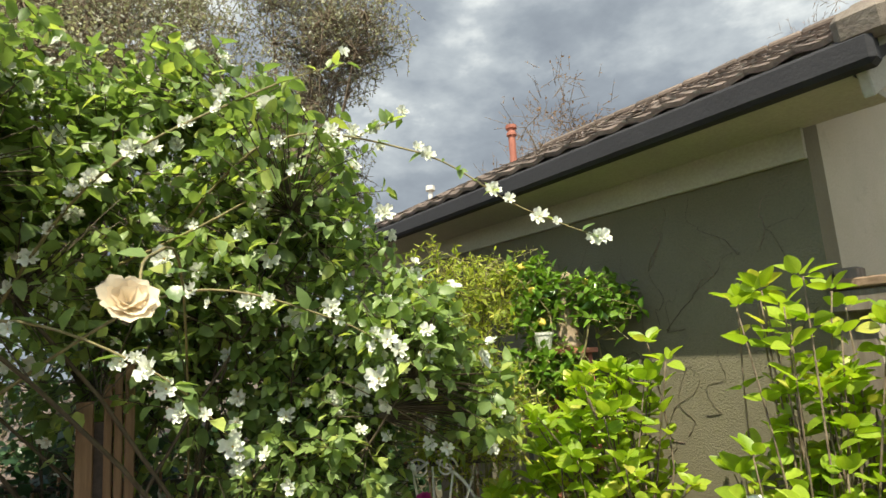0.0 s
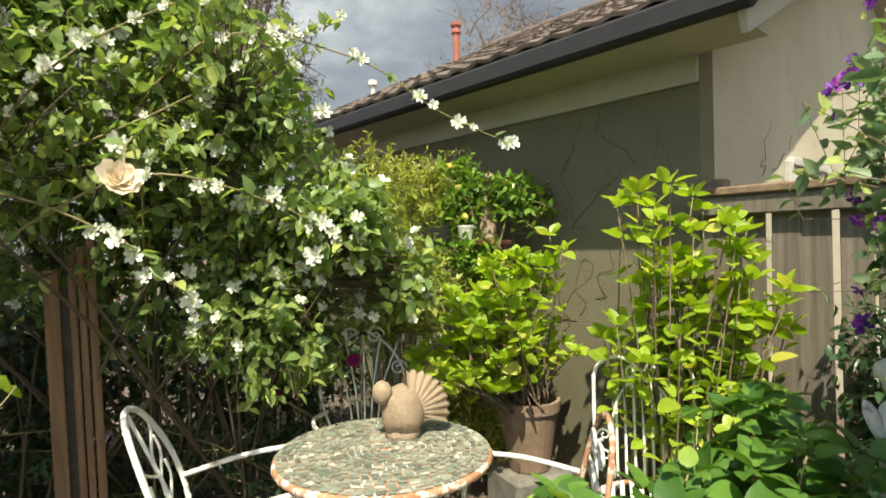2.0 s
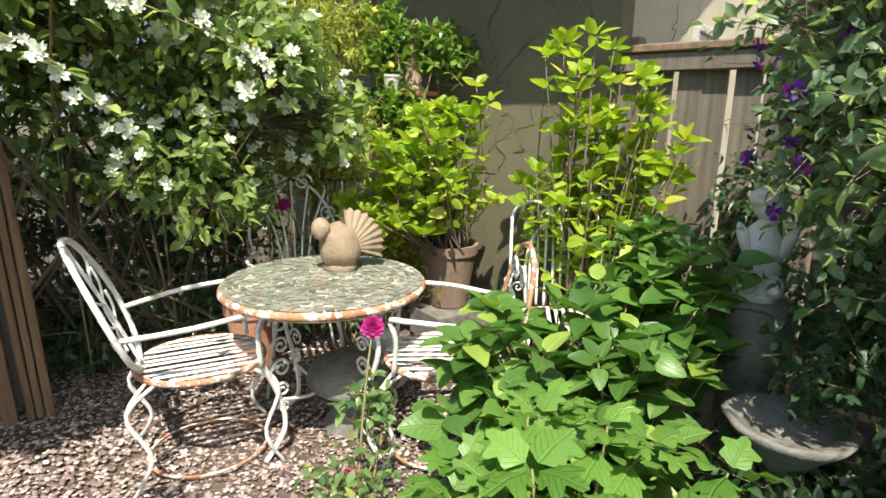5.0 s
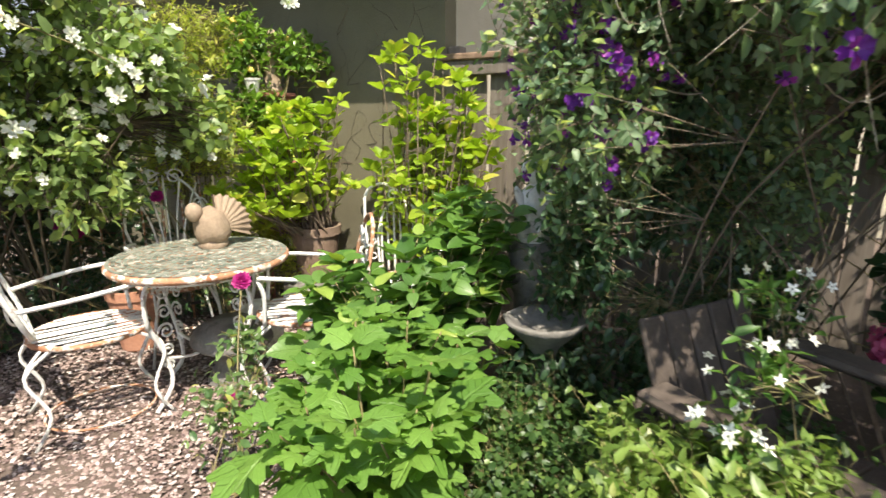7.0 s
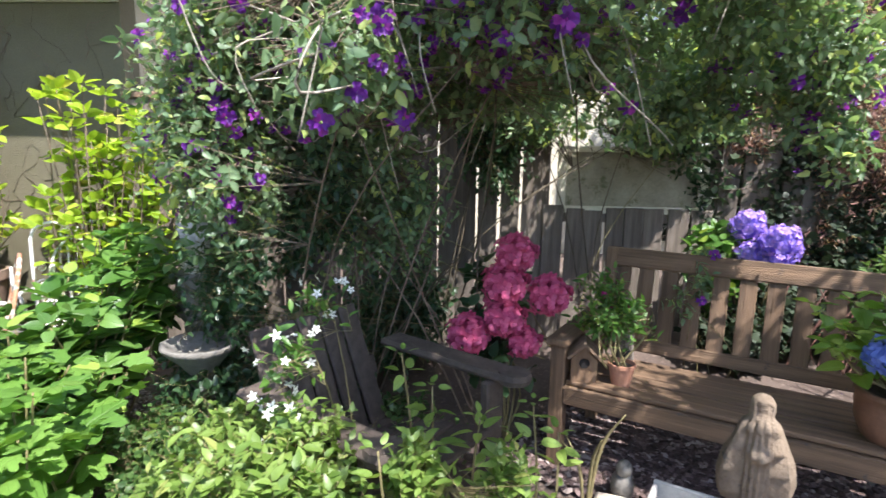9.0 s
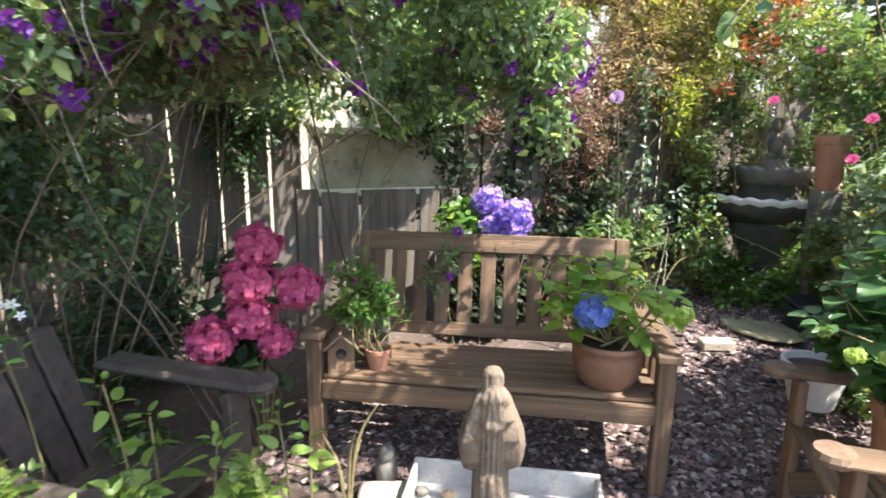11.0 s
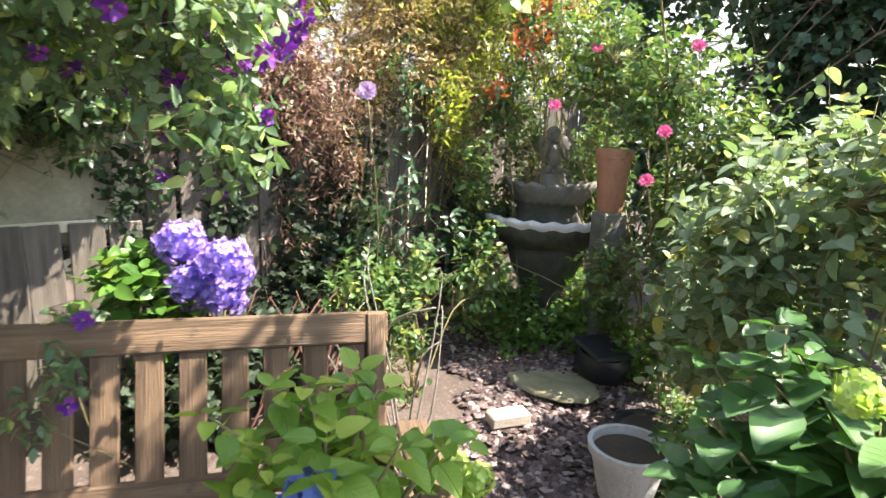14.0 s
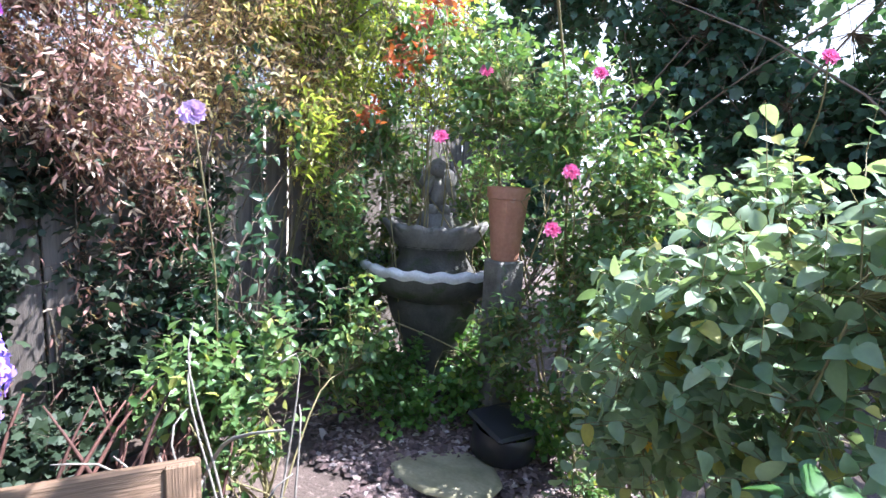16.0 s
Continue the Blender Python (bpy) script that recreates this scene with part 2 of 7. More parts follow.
def tri_mesh(name, v, f, smooth=True):
    me = bpy.data.meshes.new(name)
    v, f = np.asarray(v, np.float32), np.asarray(f, np.int32)
    me.vertices.add(len(v))
    me.vertices.foreach_set("co", v.ravel())
    me.loops.add(f.size)
    me.loops.foreach_set("vertex_index", f.ravel())
    me.polygons.add(len(f))
    me.polygons.foreach_set("loop_start", np.arange(0, f.size, f.shape[1], dtype=np.int32))
    me.polygons.foreach_set("use_smooth", np.full(len(f), smooth))
    me.update(calc_edges=True)
    return me


class Geo:
    """Collects quads and triangles into one mesh."""

    def __init__(self):
        self.v, self.f, self.n = [], [], 0

    def add(self, v, f):
        v = np.asarray(v, float)
        f = np.asarray(f, int)
        if f.shape[1] == 4:
            f = np.concatenate([f[:, [0, 1, 2]], f[:, [0, 2, 3]]])
        self.v.append(v)
        self.f.append(f + self.n)
        self.n += len(v)
        return self

    def tube(self, pts, radii, sides=6, closed=False):
        pts = np.asarray(pts, float)
        k = len(pts)
        radii = np.full(k, radii) if np.isscalar(radii) else np.interp(np.linspace(0, 1, k), np.linspace(0, 1, len(radii)), radii)
        if closed:
            tan = np.roll(pts, -1, 0) - np.roll(pts, 1, 0)
        else:
            tan = np.gradient(pts, axis=0)
        tan /= np.linalg.norm(tan, axis=1)[:, None] + 1e-9
        ref = np.array([0.0, 0.0, 1.0]) if abs(tan[:, 2]).mean() < 0.8 else np.array([1.0, 0.0, 0.0])
        a = np.cross(tan, ref)
        a /= np.linalg.norm(a, axis=1)[:, None] + 1e-9
        b = np.cross(tan, a)
        ang = np.arange(sides) * 2 * np.pi / sides
        ring = np.cos(ang)[None, :, None] * a[:, None] + np.sin(ang)[None, :, None] * b[:, None]
        v = (pts[:, None] + ring * radii[:, None, None]).reshape(-1, 3)
        f = []
        for i in range(k if closed else k - 1):
            p, q = i * sides, ((i + 1) % k) * sides
            for j in range(sides):
                j2 = (j + 1) % sides
                f.append((p + j, p + j2, q + j2, q + j))
        self.add(v, f)
        if not closed:
            for end, flip in ((0, True), (k - 1, False)):
                base = end * sides
                tri = [(base, base + j, base + j + 1) for j in range(1, sides - 1)]
                self.f.append(np.array([t[::-1] if flip else t for t in tri]) + self.n - len(v))
        return self

    def box(self, size, m=Matrix(), bevel=0.006):
        bm = bmesh.new()
        bmesh.ops.create_cube(bm, size=1.0)
        bmesh.ops.scale(bm, vec=size, verts=bm.verts)
        if bevel:
            bmesh.ops.bevel(bm, geom=bm.edges, offset=min(bevel, min(size) * 0.4), segments=1, affect="EDGES")
        bmesh.ops.transform(bm, matrix=m, verts=bm.verts)
        return self.take(bm)

    def take(self, bm):
        bmesh.ops.triangulate(bm, faces=bm.faces)
        bm.verts.index_update()
        self.add([tuple(q.co) for q in bm.verts], [[q.index for q in p.verts] for p in bm.faces])
        bm.free()
        return self

    def lathe(self, profile, segs=24, ripple=0.0, waves=0, centre=(0, 0, 0), lift=0.0):
        """Turns (radius, height, ripple share) about z."""
        v = []
        for item in profile:
            r, z = item[0], item[1]
            share = item[2] if len(item) > 2 else 0.0
            for j in range(segs):
                a = 2 * math.pi * j / segs
                w = math.cos(waves * a) * share
                rr = r * (1 + ripple * w)
                v.append((centre[0] + rr * math.cos(a), centre[1] + rr * math.sin(a), centre[2] + z + lift * w))
        f = []
        for i in range(len(profile) - 1):
            for j in range(segs):
                j2 = (j + 1) % segs
                f.append((i * segs + j, i * segs + j2, (i + 1) * segs + j2, (i + 1) * segs + j))
        return self.add(v, f)

    def moved(self, m):
        a = np.array(m)
        self.v = [q @ a[:3, :3].T + a[:3, 3] for q in self.v]
        return self

    def mesh(self, name, smooth=True):
        return tri_mesh(name, np.concatenate(self.v), np.concatenate(self.f), smooth)


def thing(name, m, label, category, group="", kind=""):
    ob = new(name)
    ob.empty_display_size = 0.1
    ob.matrix_basis = m
    return tagged(ob, label, category, group, kind)


def part(name, geo, material, parent=None, label="", smooth=False, m=None):
    """Links a Geo or a mesh as one object under its thing."""
    me = geo.mesh(name, smooth) if isinstance(geo, Geo) else geo
    if material and not me.materials:
        me.materials.append(material)
    ob = new(name, me)
    ob.parent = parent
    if m is not None:
        ob.matrix_basis = m
    return tagged(ob, label)


def curve(points, k=12):
    """A smooth line through the points."""
    p = np.asarray(points, float)
    t = np.linspace(0, len(p) - 1, k)
    out = []
    for q in t:
        i = min(int(q), len(p) - 2)
        u = q - i
        a, b, c, d = p[max(i - 1, 0)], p[i], p[i + 1], p[min(i + 2, len(p) - 1)]
        out.append(0.5 * (2 * b + (c - a) * u + (2 * a - 5 * b + 4 * c - d) * u * u + (3 * b - a - 3 * c + d) * u ** 3))
    return np.array(out)


def scroll(centre, r, turns, ax, ay, start=0.0, k=22):
    """A flat spiral in the plane of ax and ay."""
    ax, ay, c = np.array(ax, float), np.array(ay, float), np.array(centre, float)
    a = np.linspace(0, turns * 2 * np.pi, k)
    rr = r * (1 - 0.8 * a / a[-1])
    return c + (np.cos(a + start) * rr)[:, None] * ax + (np.sin(a + start) * rr)[:, None] * ay


# ---- leaves and plants ----


def blade(width=0.5, fold=0.12, droop=0.12, belly=0.4):
    """An ovate leaf, 1 long: midrib and two folded halves."""
    mid = [(0, 0, 0), (0, 0.32, 0.02), (0, 0.7, -droop * 0.4), (0, 1, -droop)]
    v = list(mid)
    for s in (-1, 1):
        v += [(s * width * 0.5, belly * 0.7, fold), (s * width * 0.42, belly * 1.6, fold * 0.6 - droop * 0.3)]
    f = [(0, 1, 4), (1, 5, 4), (1, 2, 5), (2, 3, 5), (0, 6, 1), (1, 6, 7), (1, 7, 2), (2, 7, 3)]
    return np.array(v, float), np.array(f)


def lobed(lobes=5, depth=0.45, width=0.9, blunt=0.0):
    """A lobed leaf with veins drawn by its folds; blunt lobes have shoulders beside the tip."""
    v = [(0, 0, 0), (0, 0.42, 0.03)]
    ring = []
    tips = np.linspace(-2.2, 2.2, lobes)
    for i, a in enumerate(tips):
        long = 1.0 - 0.28 * abs(a) / 2.2
        for da, share in ((-blunt, 0.88), (0, 1.0), (blunt, 0.88)) if blunt else ((0, 1.0),):
            r = long * share
            ring.append((math.sin(a + da) * 0.56 * r * width, 0.42 + math.cos(a + da) * 0.58 * r, -0.06))
        if i < lobes - 1:
            b = (a + tips[i + 1]) / 2
            ring.append((math.sin(b) * 0.56 * (1 - depth) * width, 0.42 + math.cos(b) * 0.58 * (1 - depth), 0.05))
    v += ring
    f = [(1, i + 1, i) for i in range(2, len(v) - 1)] + [(0, 1, 2), (0, len(v) - 1, 1)]
    return np.array(v, float), np.array(f)


def serrated(width=0.72, teeth=5, fold=0.1, droop=0.16):
    """A broad toothed leaf with a raised midrib and sunken side veins."""
    v, f = [], []
    ys = np.linspace(0, 1, teeth + 2)
    for y in ys:
        v.append((0, y, -droop * y * y))
    for s in (-1, 1):
        base = len(v)
        for i in range(teeth + 1):
            y = (ys[i] + ys[i + 1]) / 2
            w = width * 0.5 * (math.sin(math.pi * min(1, y * 0.93 + 0.07) ** 0.75) ** 0.8)
            v.append((s * w, y + 0.03, fold * w * 2 - droop * y * y))
        for i in range(teeth + 1):
            f.append((i, i + 1, base + i) if s < 0 else (i, base + i, i + 1))
            if i < teeth:
                f.append((i + 1, base + i + 1, base + i) if s < 0 else (i + 1, base + i, base + i + 1))
    return np.array(v, float), np.array(f)


PETAL = (np.array([(0, 0, 0), (0.3, 0.32, 0.07), (0.5, 0.72, 0.05), (0.3, 0.98, -0.02), (0, 0.93, 0.02), (-0.3, 0.98, -0.02), (-0.5, 0.72, 0.05), (-0.3, 0.32, 0.07), (0, 0.5, -0.02)], float),
         np.array([(0, 1, 8), (1, 2, 8), (2, 3, 8), (3, 4, 8), (4, 5, 8), (5, 6, 8), (6, 7, 8), (7, 0, 8)]))
WAVYPETAL = (PETAL[0] * np.array([0.85, 1.0, 1.0]) + np.array([(0, 0, 0), (0, 0, 0.05), (0.04, 0, 0.16), (0, 0.03, 0.05), (0.03, -0.05, 0.18), (0, -0.04, 0.02), (0.03, 0, -0.1), (0, 0, 0.03), (0, 0, 0)]), PETAL[1])
OVATE, NARROW, ROUND = blade(), blade(0.26, 0.05, 0.2), blade(0.8, 0.1, 0.1, 0.42)
BROAD, OAK, IVY = serrated(), lobed(5, 0.48, 1.05, 0.2), lobed(5, 0.35, 0.95)
SPRIG = (np.array([(0, 0, 0), (0.14, 0.45, 0.03), (0, 1, -0.06), (-0.14, 0.45, 0.03)], float), np.array([(0, 1, 2), (0, 2, 3)]))


def unit(a):
    return a / (np.linalg.norm(a, axis=-1, keepdims=True) + 1e-9)


def leaf_arrays(template, pos, way, normal, size):
    tv, tf = template
    way = unit(way)
    side = unit(np.cross(way, normal))
    nor = np.cross(side, way)
    size = size[:, None, None]
    v = pos[:, None] + size * (tv[None, :, 0:1] * side[:, None] + tv[None, :, 1:2] * way[:, None] + tv[None, :, 2:3] * nor[:, None])
    f = tf[None] + (np.arange(len(pos)) * len(tv))[:, None, None]
    return v.reshape(-1, 3), f.reshape(-1, tf.shape[1])


WAVES = RNG.normal(size=(6, 3)) * 3.2


def patchy(p, k=1.0):
    return np.sin(p @ (WAVES * k).T + np.arange(6)).sum(1) / 3.0


def tips_in(blobs, count, gaps, shell, rng):
    """Twig ends inside ellipsoids (x, y, z, rx, ry, rz), thinned by a slow pattern so that gaps stay."""
    out, ways = [], []
    weights = np.array([b[3] * b[4] * b[5] for b in blobs]) ** 0.67
    weights /= weights.sum()
    for b, w in zip(blobs, weights):
        n = int(count * w * 2.2) + 4
        u = unit(rng.normal(size=(n, 3)))
        r = rng.random(n) ** (1 / shell)
        wob = 1 + 0.22 * patchy(u * 2.0 + np.array(b[:3]), 0.8)[:, None]
        p = np.array(b[:3]) + u * np.array(b[3:6]) * r[:, None] * wob
        keep = patchy(p) + rng.normal(size=n) * 0.25 > gaps
        p, u = p[keep][: int(count * w) + 1], u[keep][: int(count * w) + 1]
        out.append(p)
        ways.append(u)
    return np.concatenate(out), np.concatenate(ways)


def shoots(tips, ways, template, size, per, length, up, rng, hang=0.0, flat=0.6, spread=0.9):
    """Leaves set in turn along a twig behind every tip; returns leaf arrays and the twigs' ends."""
    n = len(tips)
    d = unit(ways * 0.7 + np.array([0, 0, up]) + rng.normal(size=(n, 3)) * 0.45)
    ln = length * (0.6 + 0.8 * rng.random(n))
    start = tips - d * ln[:, None]
    ref = unit(rng.normal(size=(n, 3)))
    a = unit(np.cross(d, ref))
    b = np.cross(d, a)
    pos, way, nor, sz = [], [], [], []
    for j in range(per):
        q = (j + 0.6) / per
        ang = j * 2.4 + rng.random(n) * 0.6
        out = a * np.cos(ang)[:, None] + b * np.sin(ang)[:, None]
        w = unit(d * (0.25 + 0.55 * q) + out * spread + np.array([0, 0, -hang]) + rng.normal(size=(n, 3)) * 0.15)
        pos.append(start + d * (ln * q)[:, None])
        way.append(w)
        nor.append(unit(d * (1 - flat) + np.array([0, 0, flat]) + rng.normal(size=(n, 3)) * 0.3))
        sz.append(size * (0.55 + 0.6 * rng.random(n)) * (1.0 - 0.25 * q))
    return leaf_arrays(template, np.concatenate(pos), np.concatenate(way), np.concatenate(nor), np.concatenate(sz)), start


def prisms(p0, p1, r0, r1):
    """Many thin three-sided twigs as one array pair."""
    d = unit(p1 - p0)
    a = unit(np.cross(d, np.array([0.31, 0.52, 0.79])))
    b = np.cross(d, a)
    v = []
    for p, r in ((p0, r0), (p1, r1)):
        for k in range(3):
            v.append(p + r * (a * math.cos(2.094 * k) + b * math.sin(2.094 * k)))
    v = np.stack(v, 1)
    f = np.array([(0, 1, 4), (0, 4, 3), (1, 2, 5), (1, 5, 4), (2, 0, 3), (2, 3, 5)])
    return v.reshape(-1, 3), (f[None] + (np.arange(len(p0)) * 6)[:, None, None]).reshape(-1, 3)


def plant(name, label, category, roots, blobs, template, material, size, count, per=5, length=0.14, up=0.4, hang=0.0, gaps=-0.35, shell=2.2,
          limbs=10, limb_r=0.012, bark=None, flat=0.6, spread=0.9, seed=1, foliage="foliage", group=""):
    """A plant: limbs from its roots, twigs, and leaves in uneven clumps. Returns the thing, the twig tips and their outward ways."""
    rng = np.random.default_rng(seed)
    base = Vector(roots[0])
    ob = thing(name, Matrix.Translation(base), label, category, group)
    tips, ways = tips_in(blobs, count, gaps, shell, rng)
    (v, f), start = shoots(tips, ways, template, size, per, length, up, rng, hang, flat, spread)
    part(foliage, tri_mesh(foliage, v - np.array(base), f), material, ob)
    g = Geo()
    nodes = []
    for i in range(limbs):
        r = np.array(roots[i % len(roots)]) + rng.normal(size=3) * np.array([0.03, 0.03, 0])
        e = start[rng.integers(len(start))]
        m1 = r + (e - r) * 0.4 + rng.normal(size=3) * 0.07 + np.array([0, 0, 0.12 * np.linalg.norm(e - r)])
        line = curve([r, m1, e], 9)
        g.tube(line, [limb_r, limb_r * 0.7, limb_r * 0.3], 5)
        nodes.append(line[3:])
    nodes = np.concatenate(nodes)
    idx = np.argmin(((start[:, None] - nodes[None]) ** 2).sum(2), 1) if len(start) * len(nodes) < 4e6 else rng.integers(len(nodes), size=len(start))
    far = np.linalg.norm(nodes[idx] - start, axis=1) < 0.55
    v1, f1 = prisms(start, tips, limb_r * 0.22, limb_r * 0.1)
    g.add(v1, f1)
    if far.any():
        v2, f2 = prisms(nodes[idx][far], start[far], limb_r * 0.3, limb_r * 0.2)
        g.add(v2, f2)
    g.moved(Matrix.Translation(-base))
    part("branchwork", g, bark or STEM, ob, smooth=True)
    return ob, tips, ways


def flower_mesh(name, petals, r, cup, template, material, layers=1, heart=None, inner=0.75):
    """A flower facing +z, of whole petals round a heart."""
    vs, fs, n = [], [], 0
    for la in range(layers):
        k = petals
        a = np.arange(k) * 2 * np.pi / k + la * 0.55
        tilt = cup + la * (1.25 - cup) / max(layers, 1)
        way = np.stack([np.cos(a) * math.cos(tilt), np.sin(a) * math.cos(tilt), np.full(k, math.sin(tilt))], 1)
        nor = np.stack([-np.cos(a) * math.sin(tilt), -np.sin(a) * math.sin(tilt), np.full(k, math.cos(tilt))], 1)
        sz = np.full(k, r * inner ** la) * (0.9 + 0.2 * RNG.random(k))
        v, f = leaf_arrays(template, way * r * 0.06 + np.array([0, 0, 0.01 * r * la]), way, nor, sz)
        vs.append(v)
        fs.append(f + n)
        n += len(v)
    split = sum(len(f) for f in fs)
    if heart:
        g = Geo().lathe([(0.001, 0.16 * r), (0.12 * r, 0.12 * r), (0.16 * r, 0.0)], 6)
        vs.append(g.v[0])
        fs.append(g.f[0] + n)
    me = tri_mesh(name, np.concatenate(vs), np.concatenate(fs))
    me.materials.append(material)
    if heart:
        me.materials.append(heart)
        idx = np.zeros(len(me.polygons), np.int32)
        idx[split:] = 1
        me.polygons.foreach_set("material_index", idx)
    return me


def mophead_mesh(name, r, florets, material, seed=3, squash=0.85):
    """A hydrangea head: an uneven dome of small four-petalled florets."""
    rng = np.random.default_rng(seed)
    i = np.arange(florets) + 0.5
    zc = 1 - 1.75 * i / florets
    a = i * 2.39996
    u = np.stack([np.sqrt(1 - zc ** 2) * np.cos(a), np.sqrt(1 - zc ** 2) * np.sin(a), zc], 1)
    u = unit(u + rng.normal(size=u.shape) * 0.1)
    lump = 0.88 + 0.1 * np.sin(u @ np.array([3.1, 2.3, 4.0]) + seed) + 0.12 * rng.random(florets)
    face = unit(u + rng.normal(size=u.shape) * 0.3)
    t1 = unit(np.cross(face, rng.normal(size=u.shape)))
    t2 = np.cross(face, t1)
    size = r * 2.7 / math.sqrt(florets) * (0.75 + 0.5 * rng.random(florets))
    pos, way, nor = [], [], []
    for k in range(4):
        w = t1 * math.cos(k * 1.571) + t2 * math.sin(k * 1.571)
        pos.append(u * np.array([1, 1, squash]) * r * lump[:, None])
        way.append(unit(w + face * rng.uniform(0.05, 0.45, (florets, 1))))
        nor.append(face)
    petal = (np.array([(0, 0, 0), (0.46, 0.45, 0.1), (0.36, 0.88, 0.02), (0, 1.02, 0.1), (-0.36, 0.88, 0.02), (-0.46, 0.45, 0.1), (0, 0.5, 0)], float), np.array([(0, 1, 6), (1, 2, 6), (2, 3, 6), (3, 4, 6), (4, 5, 6), (5, 0, 6)]))
    v, f = leaf_arrays(petal, np.concatenate(pos), np.concatenate(way), np.concatenate(nor), np.tile(size, 4))
    g = Geo().add(v, f)
    bm = bmesh.new()
    bmesh.ops.create_icosphere(bm, subdivisions=2, radius=r * 0.68)
    bmesh.ops.scale(bm, vec=(1, 1, squash), verts=bm.verts)
    g.take(bm)
    me = g.mesh(name)
    me.materials.append(material)
    return me


def facing(p, way, spin=0.0, scale=1.0):
    q = Vector(way).to_track_quat("Z", "Y")
    return Matrix.LocRotScale(p, q, None) @ Matrix.Rotation(spin, 4, "Z") @ Matrix.Scale(scale, 4)


def bloom(ob, name, me, tips, ways, count, lean, seed, low=0.75, high=1.2, label="", inside=None, push=0.03):
    """Sets single flowers at twig tips of a plant."""
    rng = np.random.default_rng(seed)
    base = np.array(ob.matrix_basis.translation)
    pick = np.arange(len(tips))
    if inside is not None:
        pick = pick[[bool(inside(p)) for p in tips]]
    pick = rng.permutation(pick)[:count]
    for i in pick:
        w = unit(ways[i] * 0.6 + np.array(lean) + rng.normal(size=3) * 0.35)
        p = tips[i] + ways[i] * push - base
        part(name, me, None, ob, label, m=facing(p, w, rng.random() * 6, rng.uniform(low, high)))


def bloom_rest(ob, me, tips, ways, count, lean, seed, inside):
    """The many further small blossoms of a plant, joined."""
    rng = np.random.default_rng(seed)
    base = np.array(ob.matrix_basis.translation)
    pick = rng.permutation([i for i in range(len(tips)) if inside(tips[i])])[:count]
    v = np.array([tuple(q.co) for q in me.vertices])
    f = np.array([tuple(q.vertices) for q in me.polygons])
    g = Geo()
    for i in pick:
        a = np.array(facing(tips[i] + ways[i] * 0.02 - base, unit(ways[i] * 0.6 + np.array(lean) + rng.normal(size=3) * 0.4), rng.random() * 6, rng.uniform(0.5, 0.95)))
        g.add(v @ a[:3, :3].T + a[:3, 3], f)
    tagged(part("small_blossoms", g, me.materials[0], ob, smooth=True), kind="stuff")

# ---- ground ----


def ground_z(x, y):
    t = min(1.0, max(0.0, (x - 2.5) / 2.5))
    return 0.3 * t * t * (3 - 2 * t)


def ground_sheet():
    near = list(np.linspace(-4, 8, 61))
    axis_x = [-400, -150, -60, -25, -12, -7] + near + [11, 16, 30, 70, 160, 400]
    axis_y = [-400, -150, -60, -25, -14, -9, -6.5] + list(np.linspace(-5, 6, 56)) + [8, 12, 20, 45, 120, 400]
    v = []
    for y in axis_y:
        for x in axis_x:
            rough = 0.015 * math.sin(x * 5.1 + y * 3.3) * math.cos(y * 4.7) if -4 < x < 8 and -5 < y < 6 else 0
            v.append((x, y, ground_z(x, y) + rough - 0.012))
    w = len(axis_x)
    f = [(j * w + i, j * w + i + 1, (j + 1) * w + i + 1, (j + 1) * w + i) for j in range(len(axis_y) - 1) for i in range(w - 1)]
    part("ground", Geo().add(v, f), GROUND, None, "bare brown garden soil", smooth=True)["kind"] = "structure"


ground_sheet()


def pebbles(name, label, count, area, sizes, material, seed, flat=0.55):
    """Loose stones lying on the ground inside a polygon test."""
    rng = np.random.default_rng(seed)
    base_v = np.array([(1, 0, 0), (0.3, 0.9, 0.1), (-0.8, 0.6, 0), (-0.9, -0.5, 0.1), (0.2, -1, 0), (0.1, 0.05, 0.8), (0, 0, -0.5)])
    base_f = np.array([(0, 1, 5), (1, 2, 5), (2, 3, 5), (3, 4, 5), (4, 0, 5), (1, 0, 6), (2, 1, 6), (3, 2, 6), (4, 3, 6), (0, 4, 6)])
    pts = []
    x0, x1, y0, y1 = area[:4]
    while len(pts) < count:
        x, y = rng.uniform(x0, x1), rng.uniform(y0, y1)
        if area[4](x, y):
            pts.append((x, y, ground_z(x, y)))
    pts = np.array(pts)
    s = rng.uniform(*sizes, size=count) ** 1.0
    a = rng.random(count) * 6.283
    v = base_v[None] * (0.75 + 0.5 * rng.random((count, 7, 3))) * s[:, None, None]
    v[:, :, 2] *= flat
    tilt = rng.normal(size=(count, 1)) * 0.35
    v[:, :, 2] += v[:, :, 0] * tilt
    c, sn = np.cos(a)[:, None], np.sin(a)[:, None]
    rot = np.stack([v[:, :, 0] * c - v[:, :, 1] * sn, v[:, :, 0] * sn + v[:, :, 1] * c, v[:, :, 2]], 2) + pts[:, None]
    f = base_f[None] + (np.arange(count) * 7)[:, None, None]
    ob = part(name, tri_mesh(name, rot.reshape(-1, 3), f.reshape(-1, 3), False), material)
    tagged(ob, label, "gravel", kind="stuff")


